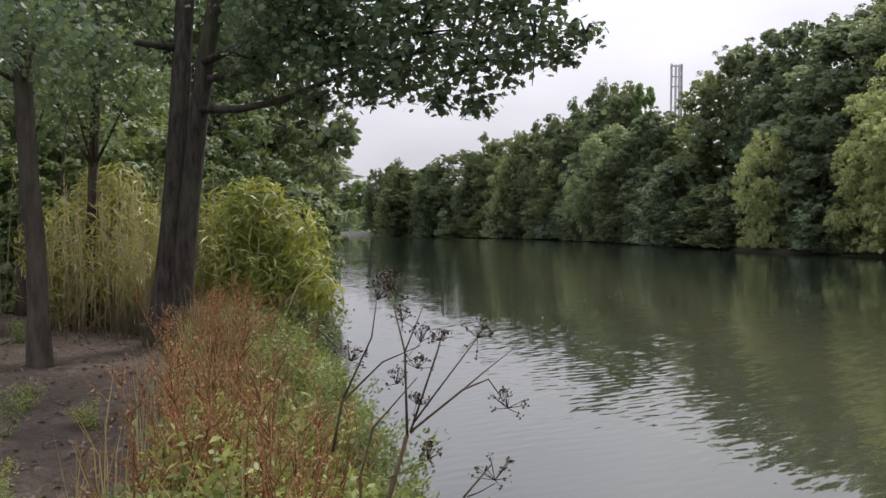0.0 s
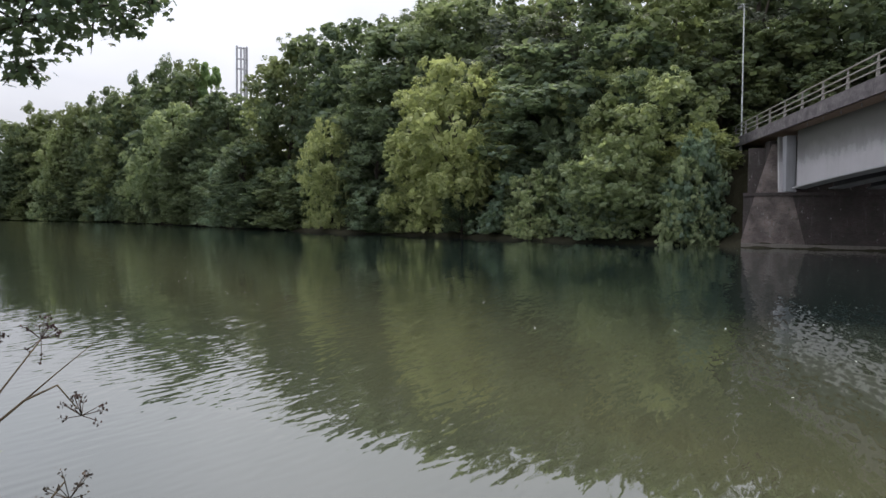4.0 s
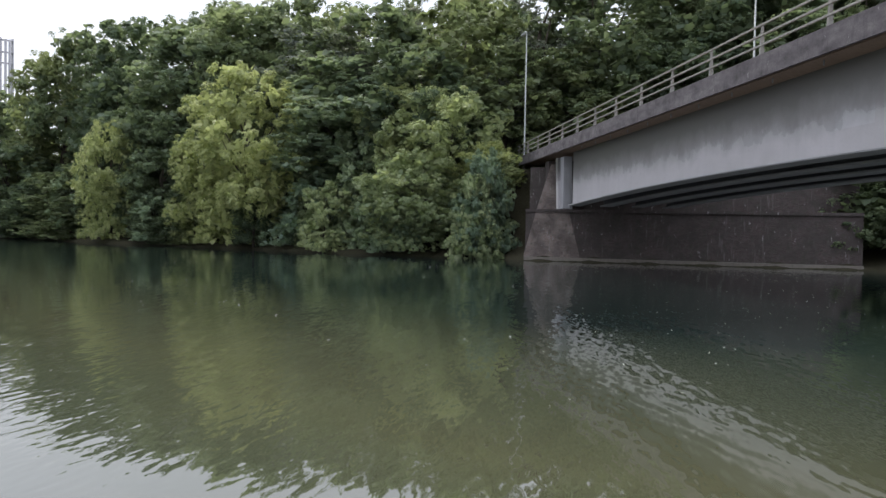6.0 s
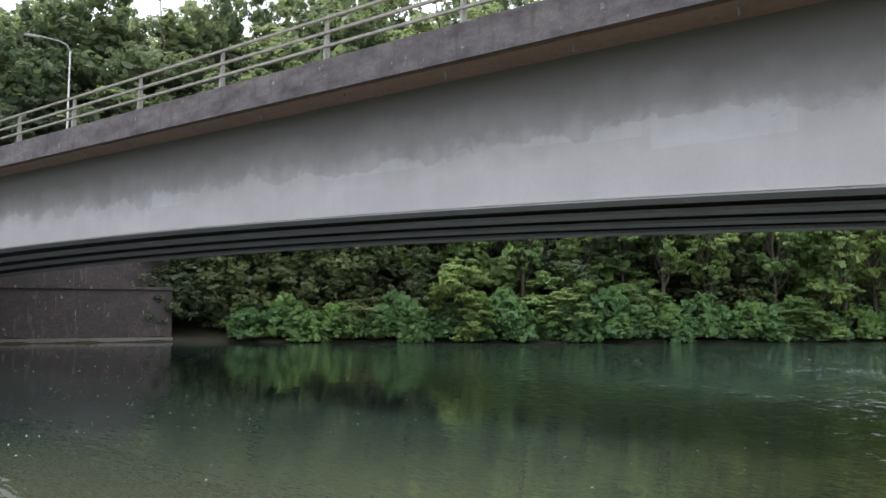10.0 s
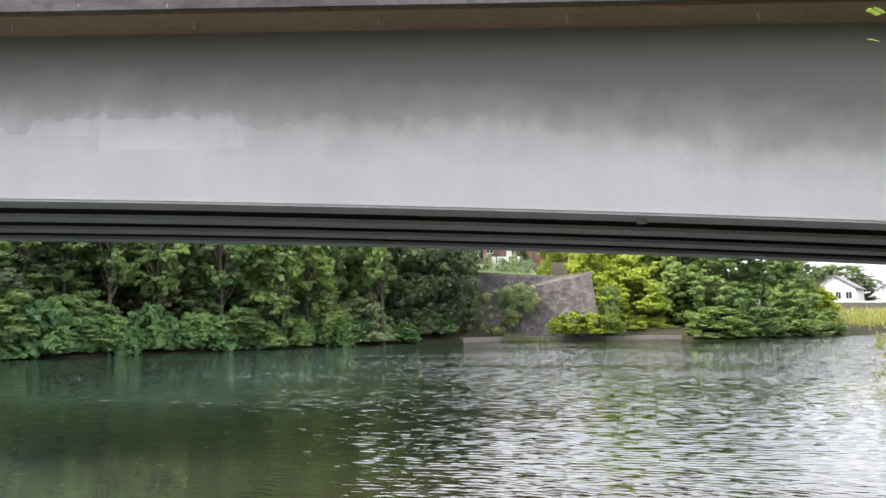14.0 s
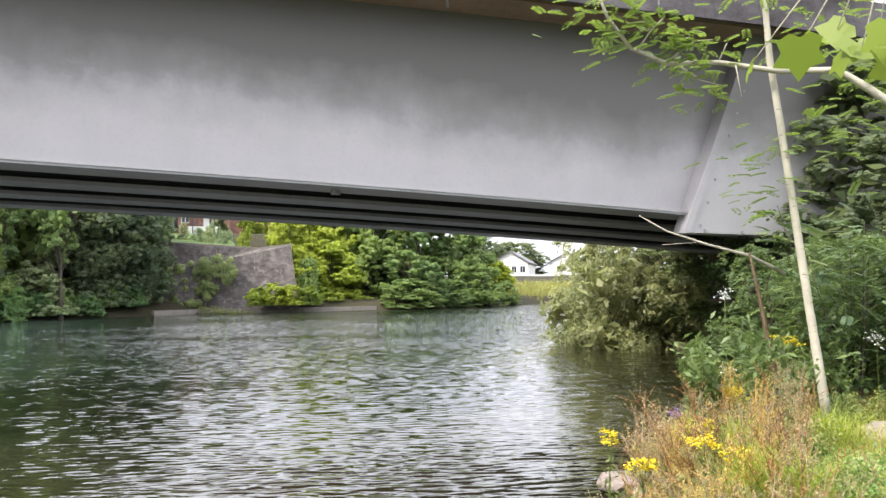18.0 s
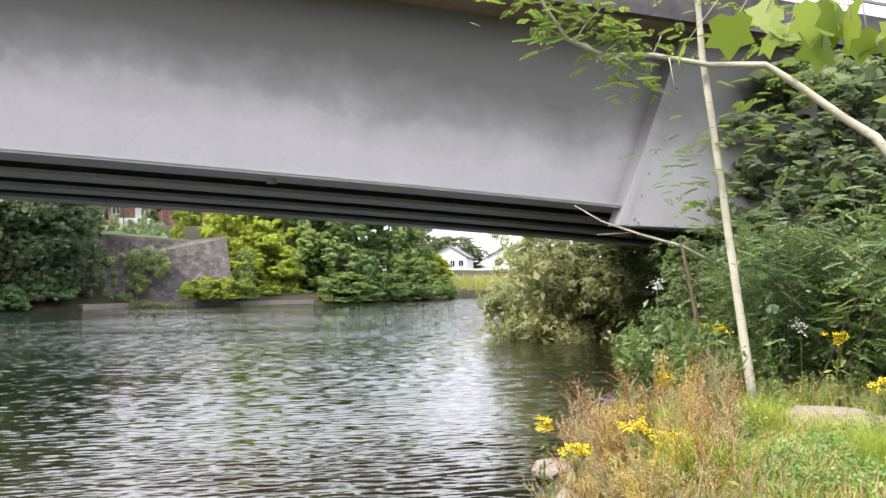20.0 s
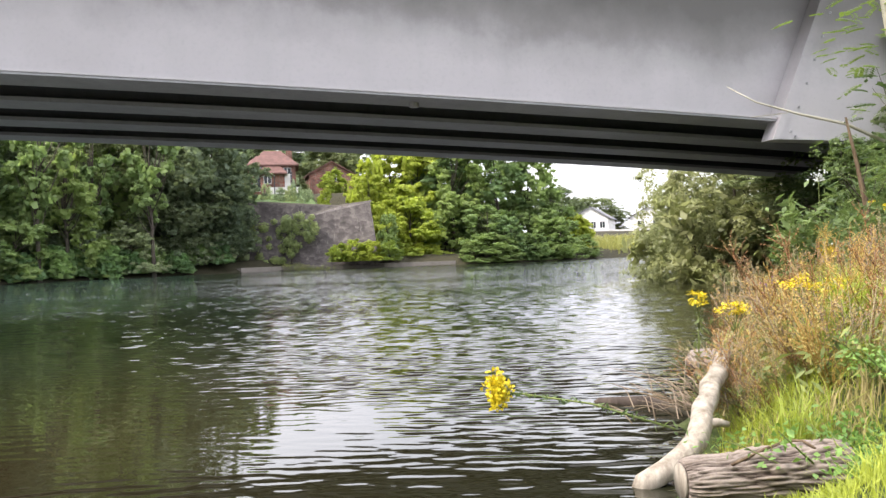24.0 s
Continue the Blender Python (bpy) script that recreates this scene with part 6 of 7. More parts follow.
def build_logs():
    pr = random.Random(4)
    a, b = Vector((1.65, -4.02, 0.16)), Vector((1.02, -4.57, 0.17))
    lg = thing("cut_log", tuple(a), "thick cut log with furrowed grey bark on the bank", "log")
    rows, around, axis = 110, 150, (b - a)
    side = axis.cross(Vector((0, 0, 1))).normalized()
    up = side.cross(axis).normalized()
    verts, faces, plate = [], [], []
    for i in range(rows):
        u = i / (rows - 1)
        for k in range(around):
            q = 2 * math.pi * k / around
            c, sn = math.cos(q), math.sin(q)
            warp = 0.35 * noise.noise(Vector((u * 5, c * 1.5, sn * 1.5 + 4)))
            ridge = abs(noise.noise(Vector((u * 3.4 + warp, c * 8.5 + warp, sn * 8.5)))) * 1.9 + 0.6 * abs(noise.noise(Vector((u * 9, c * 19, sn * 19 + 9))))
            ridge = min(1.0, ridge)
            r = 0.086 + 0.066 * u ** 0.7 + 0.006 * math.sin(u * 17) + 0.024 * ridge ** 0.8 + 0.010 * noise.noise(Vector((u * 3, c, sn)))
            verts.append(a + axis * u + side * (c * r) + up * (sn * r))
            plate.append(ridge)
    for i in range(rows - 1):
        for k in range(around):
            k2 = (k + 1) % around
            faces.append((i * around + k, i * around + k2, (i + 1) * around + k2, (i + 1) * around + k))
    faces += [tuple(range(around))[::-1], tuple(range((rows - 1) * around, rows * around))]
    me = raw_mesh("bark", verts, faces, M["log_bark"], True)
    me.attributes.new("plate", "FLOAT", "POINT").data.foreach_set("value", plate)
    part("bark", me, lg)
    d = (a - b).normalized()
    part("cut_end", tubes_mesh("cut_end", [([a + d * 0.002, a + d * 0.014], [0.092, 0.088])], M["bleached"], 20), lg, "pale sawn end")
    vine = [a.lerp(b, 0.38) + Vector((0.02, 0.12, 0.09)), a.lerp(b, 0.55) + Vector((0, 0.06, 0.155)), a.lerp(b, 0.66) + Vector((0, 0.0, 0.175)), a.lerp(b, 0.76) + Vector((0, 0.03, 0.175)), a.lerp(b, 0.86) + Vector((0, 0.10, 0.145))]
    part("vine", tubes_mesh("vine", [(vine, [0.008] * 5)], M["dead_stem"], 6), lg)
    w = thing("driftwood", (1.99, -4.40, 0.03), "bleached curved driftwood branch reaching into the water", "driftwood")
    pts = [(2.03, -4.33, -0.05), (2.01, -4.36, 0.01), (1.93, -4.46, 0.07), (1.87, -4.58, 0.13), (1.845, -4.72, 0.20), (1.86, -4.86, 0.275), (1.90, -4.98, 0.33), (1.905, -5.12, 0.38), (1.955, -5.28, 0.43), (1.965, -5.46, 0.475), (2.26, -6.35, 0.45), (2.42, -7.09, 0.42), (2.69, -7.83, 0.37), (2.84, -8.42, 0.34)]
    part("limb", tubes_mesh("limb", [(pts, [0.054, 0.068, 0.064, 0.070, 0.066, 0.072, 0.066, 0.060, 0.064, 0.060, 0.066, 0.060, 0.066, 0.050])], M["bleached"], 18, 0.07, pr), w)
    part("fork", tubes_mesh("fork", [([(1.84, -4.86, 0.27), (1.78, -4.92, 0.28), (1.74, -4.98, 0.26)], [0.034, 0.026, 0.018])], M["bleached"], 10, 0.08, pr), w)
    k = thing("driftwood", (2.95, -6.56, 0.1), "dark wet branch lying across the water's edge", "driftwood")
    pts = [(3.55, -6.48, -0.11), (3.39, -6.53, -0.01), (2.95, -6.56, 0.03), (2.62, -6.43, 0.01), (2.36, -6.26, 0.02)]
    part("limb", tubes_mesh("limb", [(pts, [0.028, 0.045, 0.054, 0.062, 0.062])], M["wet_wood"], 10, 0.12, pr), k)
    part("twig", tubes_mesh("twig", [([(3.39, -6.53, -0.01), (3.42, -6.45, -0.07), (3.49, -6.35, -0.11)], [0.015, 0.01, 0.006])], M["wet_wood"], 6), k)
    for i in range(7):
        e = Vector((2.74, -6.33, 0.10)) + Vector((pr.uniform(-0.25, 0.35), pr.uniform(-0.2, 0.2), pr.uniform(-0.05, 0.25)))
        part("twig", tubes_mesh("twig", [([Vector((2.37, -6.25, 0.05)), e], [0.008, 0.003])], M["dead_stem"], 5), k)


build_logs()

# -- low broad-leaved herbs in patches among the grass, and nettles behind
herbs = [weed_pattern(420 + i, 0.032, 0.021, 0.15, 380, "low bright green herb in the grass", "herb", "low_herb") for i in range(3)]
spots = []
for cx, cy, wide, many in ((0.52, -6.6, 0.20, 20), (0.35, -7.1, 0.16, 8), (0.95, -5.3, 0.12, 4)):
    spots += [(cx + prng.gauss(0, wide), cy + prng.gauss(0, wide * 0.8)) for _ in range(many)]
spots = [(x, y) for x, y in spots if x < bank_x(y) - 0.25 and not (0.7 < x < 2.0 and -4.62 < y < -3.2)]
scatter(herbs, spots, "herbs in the grass", PLANTED, prng, 0.7, 1.3)


scatter(herbs, [(0.92, -4.52), (0.86, -4.65), (1.00, -4.71)], "herbs in the grass", PLANTED, prng, 1.1, 1.5)


def build_tangle():
    """Dead twigs and straw caught on the driftwood."""
    rng = np.random.default_rng(91)
    t = thing("dead_twigs", (2.15, -5.6, 0.25), "tangle of dead grey-brown twigs on the driftwood", "branch")
    tubes = []
    for _ in range(120):
        c = Vector((2.05 + rng.normal() * 0.16, -5.65 + rng.normal() * 0.38, 0.22 + abs(rng.normal()) * 0.10))
        d = Vector((rng.uniform(0.1, 0.7), rng.normal() * 0.45, rng.uniform(-0.05, 0.42))) * rng.uniform(0.25, 0.65)
        tubes.append(([c, c + d * 0.5 + Vector((0, 0, 0.03)), c + d], [0.0045, 0.003, 0.0012]))
    part("twig", tubes_mesh("twig", tubes, M["tangle"], 4), t)


build_tangle()


def stone(at, size, seed, label):
    rng = random.Random(seed)
    bm = bmesh.new()
    bmesh.ops.create_icosphere(bm, subdivisions=3, radius=1)
    for v in bm.verts:
        n = noise.noise(v.co * 1.3 + Vector((seed, 0, 0))) * 0.35 + noise.noise(v.co * 3.1 + Vector((0, seed, 0))) * 0.10
        v.co = Vector((v.co.x * size[0], v.co.y * size[1], v.co.z * size[2])) * (1 + n)
        if v.co.z > size[2] * 0.75:
            v.co.z = size[2] * 0.75 + (v.co.z - size[2] * 0.75) * 0.25
        v.co += Vector(at)
    me = bpy.data.meshes.new("stone")
    bm.to_mesh(me)
    bm.free()
    me.materials.append(M["stone"])
    solo("stone", me, label, "stone", "stones at the water's edge")


stone((3.26, -8.84, 0.10), (0.28, 0.24, 0.13), 3, "flat reddish-grey stone at the water's edge")
stone((0.40, -8.6, 0.80), (0.45, 0.3, 0.24), 8, "brown earth-stained stone in the grass")
stone((0.05, -8.4, 0.80), (0.3, 0.25, 0.2), 9, "brown earth-stained stone in the grass")


def pinnate(rng, at, way, length, pairs=5):
    """One ash leaf: a rib and pairs of leaflets: corners of its leaflets and the rib's ends."""
    way = unit(np.array([way]))[0]
    up = np.array([0, 0, 1.0])
    side = unit(np.array([np.cross(way, up) + 1e-3]))[0]
    out = []
    for k in range(pairs):
        f = 0.25 + 0.75 * k / pairs
        c = at + way * length * f + up * (-0.25 * length * f * f)
        for s in (-1, 1):
            tip = c + (side * s * 0.8 + way * 0.5 - up * 0.25) * length * 0.32
            mid, wv = (c + tip) / 2, way * length * 0.10
            out.append([c, mid + wv + up * 0.004, tip, mid - wv + up * 0.004])
    c = at + way * length - up * 0.25 * length
    tip = c + way * length * 0.3 - up * 0.1 * length
    wv = side * length * 0.10
    out.append([c, (c + tip) / 2 + wv, tip, (c + tip) / 2 - wv])
    return out


def build_sapling():
    pr = random.Random(17)
    rng = np.random.default_rng(17)
    t = thing("ash_sapling", (1.16, -9.06, 0.96), "slender pale-barked ash sapling on the grassy bank", "tree")
    pts = [(1.15, -9.06, 0.78), (1.19, -9.05, 1.13), (1.29, -9.04, 2.00), (1.41, -9.02, 3.07), (1.51, -9.01, 3.97), (1.58, -8.99, 4.58), (1.61, -8.99, 5.19), (1.67, -8.98, 6.42)]
    part("trunk", tubes_mesh("trunk", [(pts, [0.058, 0.047, 0.042, 0.039, 0.036, 0.034, 0.031, 0.018])], M["sapling_bark"], 12, 0.06, pr), t)
    br = [(-0.28, -9.33, 3.16), (-0.02, -9.33, 3.60), (0.25, -9.28, 3.81), (0.73, -9.15, 4.23), (0.96, -9.03, 4.40), (1.49, -8.89, 4.44), (2.03, -8.69, 4.57), (2.48, -8.37, 4.56), (2.78, -8.16, 4.72), (2.96, -7.99, 5.03), (3.03, -7.86, 5.32)]
    part("branch", tubes_mesh("branch", [(br, [0.052, 0.047, 0.042, 0.038, 0.033, 0.030, 0.028, 0.025, 0.022, 0.018, 0.012])], M["sapling_bark"], 10, 0.08, pr), t)
    twigs = [([(2.03, -8.69, 4.57), (1.93, -8.67, 4.76)], [0.01, 0.004]), ([(2.73, -8.18, 4.67), (2.57, -8.18, 4.87), (2.42, -8.18, 4.99)], [0.012, 0.008, 0.004]), ([(2.48, -8.37, 4.56), (2.19, -8.40, 4.75), (2.01, -8.39, 4.73)], [0.012, 0.008, 0.004]),
             ([(2.39, -8.45, 4.56), (2.14, -8.41, 4.34), (1.91, -8.41, 4.25)], [0.012, 0.008, 0.004]), ([(1.87, -8.73, 4.54), (1.80, -8.65, 4.17)], [0.008, 0.003])]
    part("twig", tubes_mesh("twig", twigs, M["sapling_bark"], 6), t)
    leaves = []
    for at, count, spread in (((2.47, -8.32, 4.74), 22, 0.16), ((2.18, -8.35, 4.68), 18, 0.14), ((2.10, -8.37, 4.32), 22, 0.16), ((2.94, -8.00, 4.85), 16, 0.15), ((2.57, -8.18, 4.96), 16, 0.14), ((3.03, -7.86, 5.32), 26, 0.25),
                              ((1.79, -8.85, 3.55), 10, 0.15), ((1.72, -8.87, 3.25), 14, 0.2), ((1.26, -8.94, 5.17), 26, 0.4), ((0.81, -9.20, 4.75), 26, 0.35), ((0.50, -9.32, 4.27), 20, 0.3), ((1.06, -9.27, 3.85), 18, 0.25)):
        for _ in range(int(count * 1.9)):
            c = np.array(at) + rng.normal(size=3) * spread * 0.9
            w = rng.normal(size=3)
            w[2] = abs(w[2]) * 0.3 - 0.1
            leaves += pinnate(rng, c, w, rng.uniform(0.13, 0.22), 6)
    part("foliage", quads_mesh("foliage", np.array(leaves), M["sapling_leaf"]), t, "feathery light green ash leaves")


build_sapling()


def ash_shrub_pattern(seed):
    """A loose young ash shrub with feathery leaves on thin stems."""
    rng = np.random.default_rng(seed)
    t = thing("ash_shrub", (0, 0, 0), "loose young ash shrub with feathery green leaves", "shrub")
    tubes, leaves = [], []
    for _ in range(7):
        a = rng.normal(size=2) * 0.5
        h = rng.uniform(1.4, 2.6)
        foot, top = Vector((a[0] * 0.3, a[1] * 0.3, -0.1)), Vector((a[0] * 1.2, a[1] * 1.2, h))
        mid = foot.lerp(top, 0.5) + Vector((0, 0, 0.15))
        tubes.append(([foot, mid, top], [0.011, 0.007, 0.003]))
        for _ in range(34):
            f = rng.random() ** 0.6
            c = np.array(foot.lerp(top, f)) + rng.normal(size=3) * np.array([0.22, 0.22, 0.12])
            if c[2] < 0.1:
                continue
            w = rng.normal(size=3)
            w[2] *= 0.3
            leaves += pinnate(rng, c, w, rng.uniform(0.20, 0.32), 5)
    part("stalk", tubes_mesh("stalk", tubes, M["bark"], 6), t)
    part("foliage", quads_mesh("foliage", np.array(leaves), M["ash_leaflet"]), t)
    return t


ash_shrubs = [ash_shrub_pattern(200 + i) for i in range(2)]
scatter(ash_shrubs, [(0.3, -10.7), (1.2, -11.2), (1.9, -12.4), (0.0, -11.6), (-1.0, -11.2), (2.3, -14.2), (0.9, -9.8)], "ash shrubs on the bank", PLANTED, prng, 0.7, 1.2)
RIGHT_WOOD = [(1.9, -15.2, 2.6, 3.2, "hawthorn"), (0.2, -14.5, 2.4, 3.6, "hawthorn"), (-2.2, -13.5, 3.0, 4, "hawthorn"), (-3.2, -11.5, 3.4, 4, "hawthorn"), (3.0, -18.5, 3.5, 4, "hawthorn"), (1.0, -18.0, 3.4, 4.5, "hawthorn"),
              (-5.0, -16.0, 6.5, 5, "hawthorn"), (-2.2, -17.5, 4.2, 4.4, "hawthorn"), (4.6, -22.5, 4.0, 4.5, "hawthorn"), (2.6, -21.5, 4.0, 4.5, "hawthorn"), (-5.5, -12.0, 7.5, 6, "hawthorn"), (0.8, -13.2, 1.9, 2.4, "hawthorn"), (2.4, -13.0, 1.7, 2.0, "hawthorn"),
              (0.9, -12.4, 2.2, 2.2, "hawthorn"), (1.6, -13.2, 1.9, 2.0, "hawthorn"), (0.5, -11.2, 1.7, 1.8, "hawthorn"), (-0.9, -12.4, 2.6, 2.2, "hawthorn")]
for i, (x, y, top, w, kind) in enumerate(RIGHT_WOOD):
    plant(kind, x, y, top, w, i + 1, group="thicket on the near bank")

gold_docks = [dock_pattern(80 + i, ("gold", "straw", "rust", "dry_tan")[i], ("gold_stem", "pale_stem", "red_stem", "tangle")[i], "golden-brown dry dock plant on the grassy bank", sprays=15, seeds_each=7, seed_size=0.021) for i in range(4)]
spots = []
for i in range(84):
    y = -5.3 - 3.2 * prng.random()
    spots.append((bank_x(y) - 0.1 - 1.5 * prng.random() ** 1.4, y))
scatter(gold_docks, spots, "dry plants above the driftwood", PLANTED, prng, 0.3, 0.85, 0.5)
spots = []
for i in range(20):
    y = -3.6 - 6.0 * prng.random()
    spots.append((bank_x(y) - prng.uniform(0.3, 3.2), y))
scatter(weeds, spots, "weeds in the grass", PLANTED, prng, 0.3, 0.55)
tall_weeds = [weed_pattern(260 + i, 0.13, 0.045, 0.95, 360, "tall leafy willowherb by the water", "ash_leaflet", "willowherb") for i in range(2)]
scatter(tall_weeds, [(2.3, -8.9), (1.9, -9.4), (2.6, -9.7), (1.6, -8.6), (2.1, -8.3), (1.2, -9.3), (2.8, -10.6), (2.2, -11.2)], "willowherb by the water", PLANTED, prng, 0.7, 1.0)


def flower_at(head, seed, h=0.75):
    """A ragwort plant whose flower head stands at the given place."""
    x, y, z = head
    g = ground_z(x, y)
    rag = ragwort_pattern(seed, max(z - g, 0.25) * 1.02, "yellow flowering ragwort on the bank")
    rag.matrix_basis = Matrix.Translation((x, y, g - 0.02))
    rag["group"] = "ragwort on the bank"


for i, head in enumerate(((2.84, -7.50, 0.89), (1.91, -8.31, 1.15), (1.92, -7.49, 0.71), (1.56, -9.30, 1.69), (0.38, -9.33, 1.59), (-0.02, -8.53, 0.76), (2.19, -6.52, 0.84), (1.76, -6.75, 0.98), (1.38, -6.33, 0.81))):
    flower_at(head, 300 + i)


def small_flowers(name, at, mat, label, seed):
    rng = np.random.default_rng(seed)
    at = np.array(at)
    g = ground_z(at[0], at[1])
    t = thing(name, (at[0], at[1], g), label, "wild flower")
    p = at + rng.normal(size=(60, 3)) * np.array([0.05, 0.05, 0.045])
    part("flower_head", quads_mesh("flower_head", leaf_cards(rng, p, rng.normal(size=p.shape), 0.03, 0.022), M[mat]), t)
    part("stem", tubes_mesh("stem", [([Vector((at[0], at[1], g - 0.03)), Vector(at)], [0.006, 0.004])], M["green_stem"], 5), t)


small_flowers("purple_loosestrife", (2.59, -8.75, 0.93), "purple", "pale purple flower spike by the water", 1)
small_flowers("white_umbel", (2.55, -10.83, 2.13), "white_flower", "white flower head among the shrubs", 2)
small_flowers("white_umbel", (2.28, -9.66, 1.29), "white_flower", "white flower head among the shrubs", 3)
small_flowers("white_umbel", (0.77, -9.90, 1.68), "white_flower", "white flower head among the shrubs", 4)


def build_fallen_ragwort():
    rng = np.random.default_rng(6)
    head, foot = np.array((2.82, -4.12, 0.51)), np.array((1.91, -4.58, 0.29))
    t = thing("fallen_ragwort", tuple(head), "yellow ragwort bent down over the water", "wild flower")
    p = head + rng.normal(size=(620, 3)) * np.array([0.030, 0.030, 0.045])
    part("flower_head", quads_mesh("flower_head", leaf_cards(rng, p, rng.normal(size=p.shape), 0.030, 0.024), M["yellow"]), t)
    mid = np.array((2.33, -4.38, 0.43))
    part("stem", tubes_mesh("stem", [([Vector(head), Vector(mid), Vector(foot)], [0.005, 0.006, 0.007])], M["green_stem"], 6), t)
    f = rng.random((70, 1)) ** 1.4
    q = np.where(f < 0.5, head + (mid - head) * f * 2, mid + (foot - mid) * (f * 2 - 1)) + rng.normal(size=(70, 3)) * np.array([0.02, 0.02, 0.012])
    part("foliage", quads_mesh("foliage", leaf_cards(rng, q, rng.normal(size=q.shape) + np.array([0, 0, 1]), 0.055, 0.015), M["ash_leaflet"]), t)


build_fallen_ragwort()


def build_dead_branch():
    t = thing("dead_branch", (2.00, -9.73, 2.68), "bare dead branch leaning out of the shrubs", "branch")
    part("limb", tubes_mesh("limb", [([(1.64, -9.80, 2.38), (1.98, -9.63, 2.59), (2.38, -9.43, 2.72), (2.78, -9.22, 2.88), (3.03, -9.03, 3.06)], [0.022, 0.018, 0.014, 0.01, 0.005])], M["sapling_bark"], 6), t)
    part("twig", tubes_mesh("twig", [([(2.50, -9.40, 2.75), (2.85, -9.25, 2.73)], [0.006, 0.003])], M["sapling_bark"], 5), t)
    s = thing("dead_shrub", (1.68, -9.38, 1.07), "thin dead stem standing among the weeds", "branch")
    part("stem", tubes_mesh("stem", [([(1.68, -9.38, 0.89), (1.72, -9.37, 1.44), (1.84, -9.35, 2.19), (1.92, -9.34, 2.62)], [0.035, 0.03, 0.02, 0.012])], M["dead_stem"], 8, 0.1, random.Random(2)), s)


build_dead_branch()


def build_overhead_leaves():
    """A sycamore branch close above the bank, its large leaves hanging down."""
    rng = np.random.default_rng(23)
    t = thing("sycamore_branch", (0.08, -3.33, 3.42), "sycamore branch hanging overhead with large green leaves", "tree")
    ends = [(0.65, -3.37, 3.11), (0.44, -3.20, 3.11), (0.25, -3.22, 3.06), (0.14, -3.13, 2.98), (0.00, -3.13, 2.98), (0.33, -3.32, 3.19), (0.19, -3.23, 3.14), (0.05, -3.03, 3.03), (-0.08, -3.13, 3.00), (-0.11, -3.13, 2.91)]
    root = Vector((0.08, -3.33, 3.64))
    p = np.array(ends)
    p = np.concatenate([p, p[2:] + rng.normal(size=(8, 3)) * 0.10, p[3:] + rng.normal(size=(7, 3)) * 0.12 + np.array([0, 0, 0.05])])
    n = rng.normal(size=p.shape) * 0.6 + np.array([0.0, 0.8, 0.5])
    part("foliage", quads_mesh("foliage", maple_cards(rng, p, n, 0.15), M["overhead"], 12), t)
    part("twig", tubes_mesh("twig", [([root, root.lerp(Vector(e), 0.6) + Vector((0, 0, 0.05)), Vector(e)], [0.008, 0.004, 0.002]) for e in ends], M["sapling_bark"], 5), t)


build_overhead_leaves()

# -- knotweed along the far bank below the bridge, and shrubs at the foot of the wall
KNOT = [(61.6, 12, 3.4, 4.6), (61.4, 8, 3.0, 4.4), (61.9, 4, 3.6, 5.0), (61.9, 0, 3.0, 4.6), (62.2, -4, 3.8, 5.0), (62.6, -8, 3.4, 4.6), (63.0, -12, 3.9, 5.0), (63.8, -16, 3.2, 4.6), (64.5, -20, 3.6, 5.0), (65.2, -24, 3.2, 4.6), (66.0, -28, 3.4, 4.6), (66.4, -33, 3.0, 4.4), (67.2, -38, 3.2, 4.6), (62.2, 15.5, 3.0, 4.0)]
FB_Y, FB_X = [p[1] for p in FAR_BANK][::-1], [p[0] for p in FAR_BANK][::-1]
for i in range(27):
    y = 15.0 - 2.5 * i
    KNOT.append((float(np.interp(y, FB_Y, FB_X)) + 0.7 + 0.4 * math.sin(i * 2.3), y, 2.3 + 0.5 * math.sin(i * 1.7), 3.6))
for i, (x, y, top, w) in enumerate(KNOT):
    plant("knotweed", x, y, top, w, i, group="knotweed on the far bank")
# knotweed in the sun here: the brighter maple leaf carries that light
for i, ((x, y, z), top, w) in enumerate((((60.3, -60.2, 1.55), 2.7, 4.0), ((58.9, -61.1, 1.46), 3.0, 4.2), ((57.5, -62.0, 1.46), 2.9, 4.0), ((56.2, -63.2, 1.09), 2.7, 3.6))):
    plant("maple", x + 0.3, y - 0.2, top, w * 0.8, i + 1, z=0.75, group="bright shrubs below the wall")
ledge_spots = [(66.3 - 0.36 * i, -57.9 - 0.15 * i + 0.25 * math.sin(i * 2.2)) for i in range(17)]
scatter(weeds, ledge_spots, "weeds on the river ledge", PLANTED, prng, 0.9, 1.6)
for i, ((x, y, z), top, w, kind) in enumerate((((68.6, -52.4, 2.42), 6.5, 5.0, "bush"), ((58.34, -65.57, 1.5), 5.6, 3.4, "lime"), ((74.48, -66.85, 8.91), 10.6, 2.6, "bush"), ((71.33, -68.76, 8.29), 9.6, 3.0, "maple"), ((72.57, -67.45, 8.46), 9.2, 2.4, "bush"), ((76.85, -60.94, 8.53), 10.5, 4.0, "oak"),
                                               ((98.43, -77.17, 14.72), 22, 10, "oak"), ((92.00, -91.96, 15.06), 19, 12, "oak"), ((100.53, -90.23, 17.55), 21, 12, "ash"), ((66.33, -74.94, 9.68), 16.0, 10, "maple"), ((61.14, -70.19, 2.00), 8.0, 7, "maple"), ((61.74, -78.77, 1.88), 15.5, 11, "lime"), ((62.48, -88.19, 1.76), 15.0, 10, "lime"), ((64.6, -69.2, 4.68), 12.0, 6, "maple"))):
    plant(kind, x, y, top, w, i + 1, group="garden shrubs and trees")



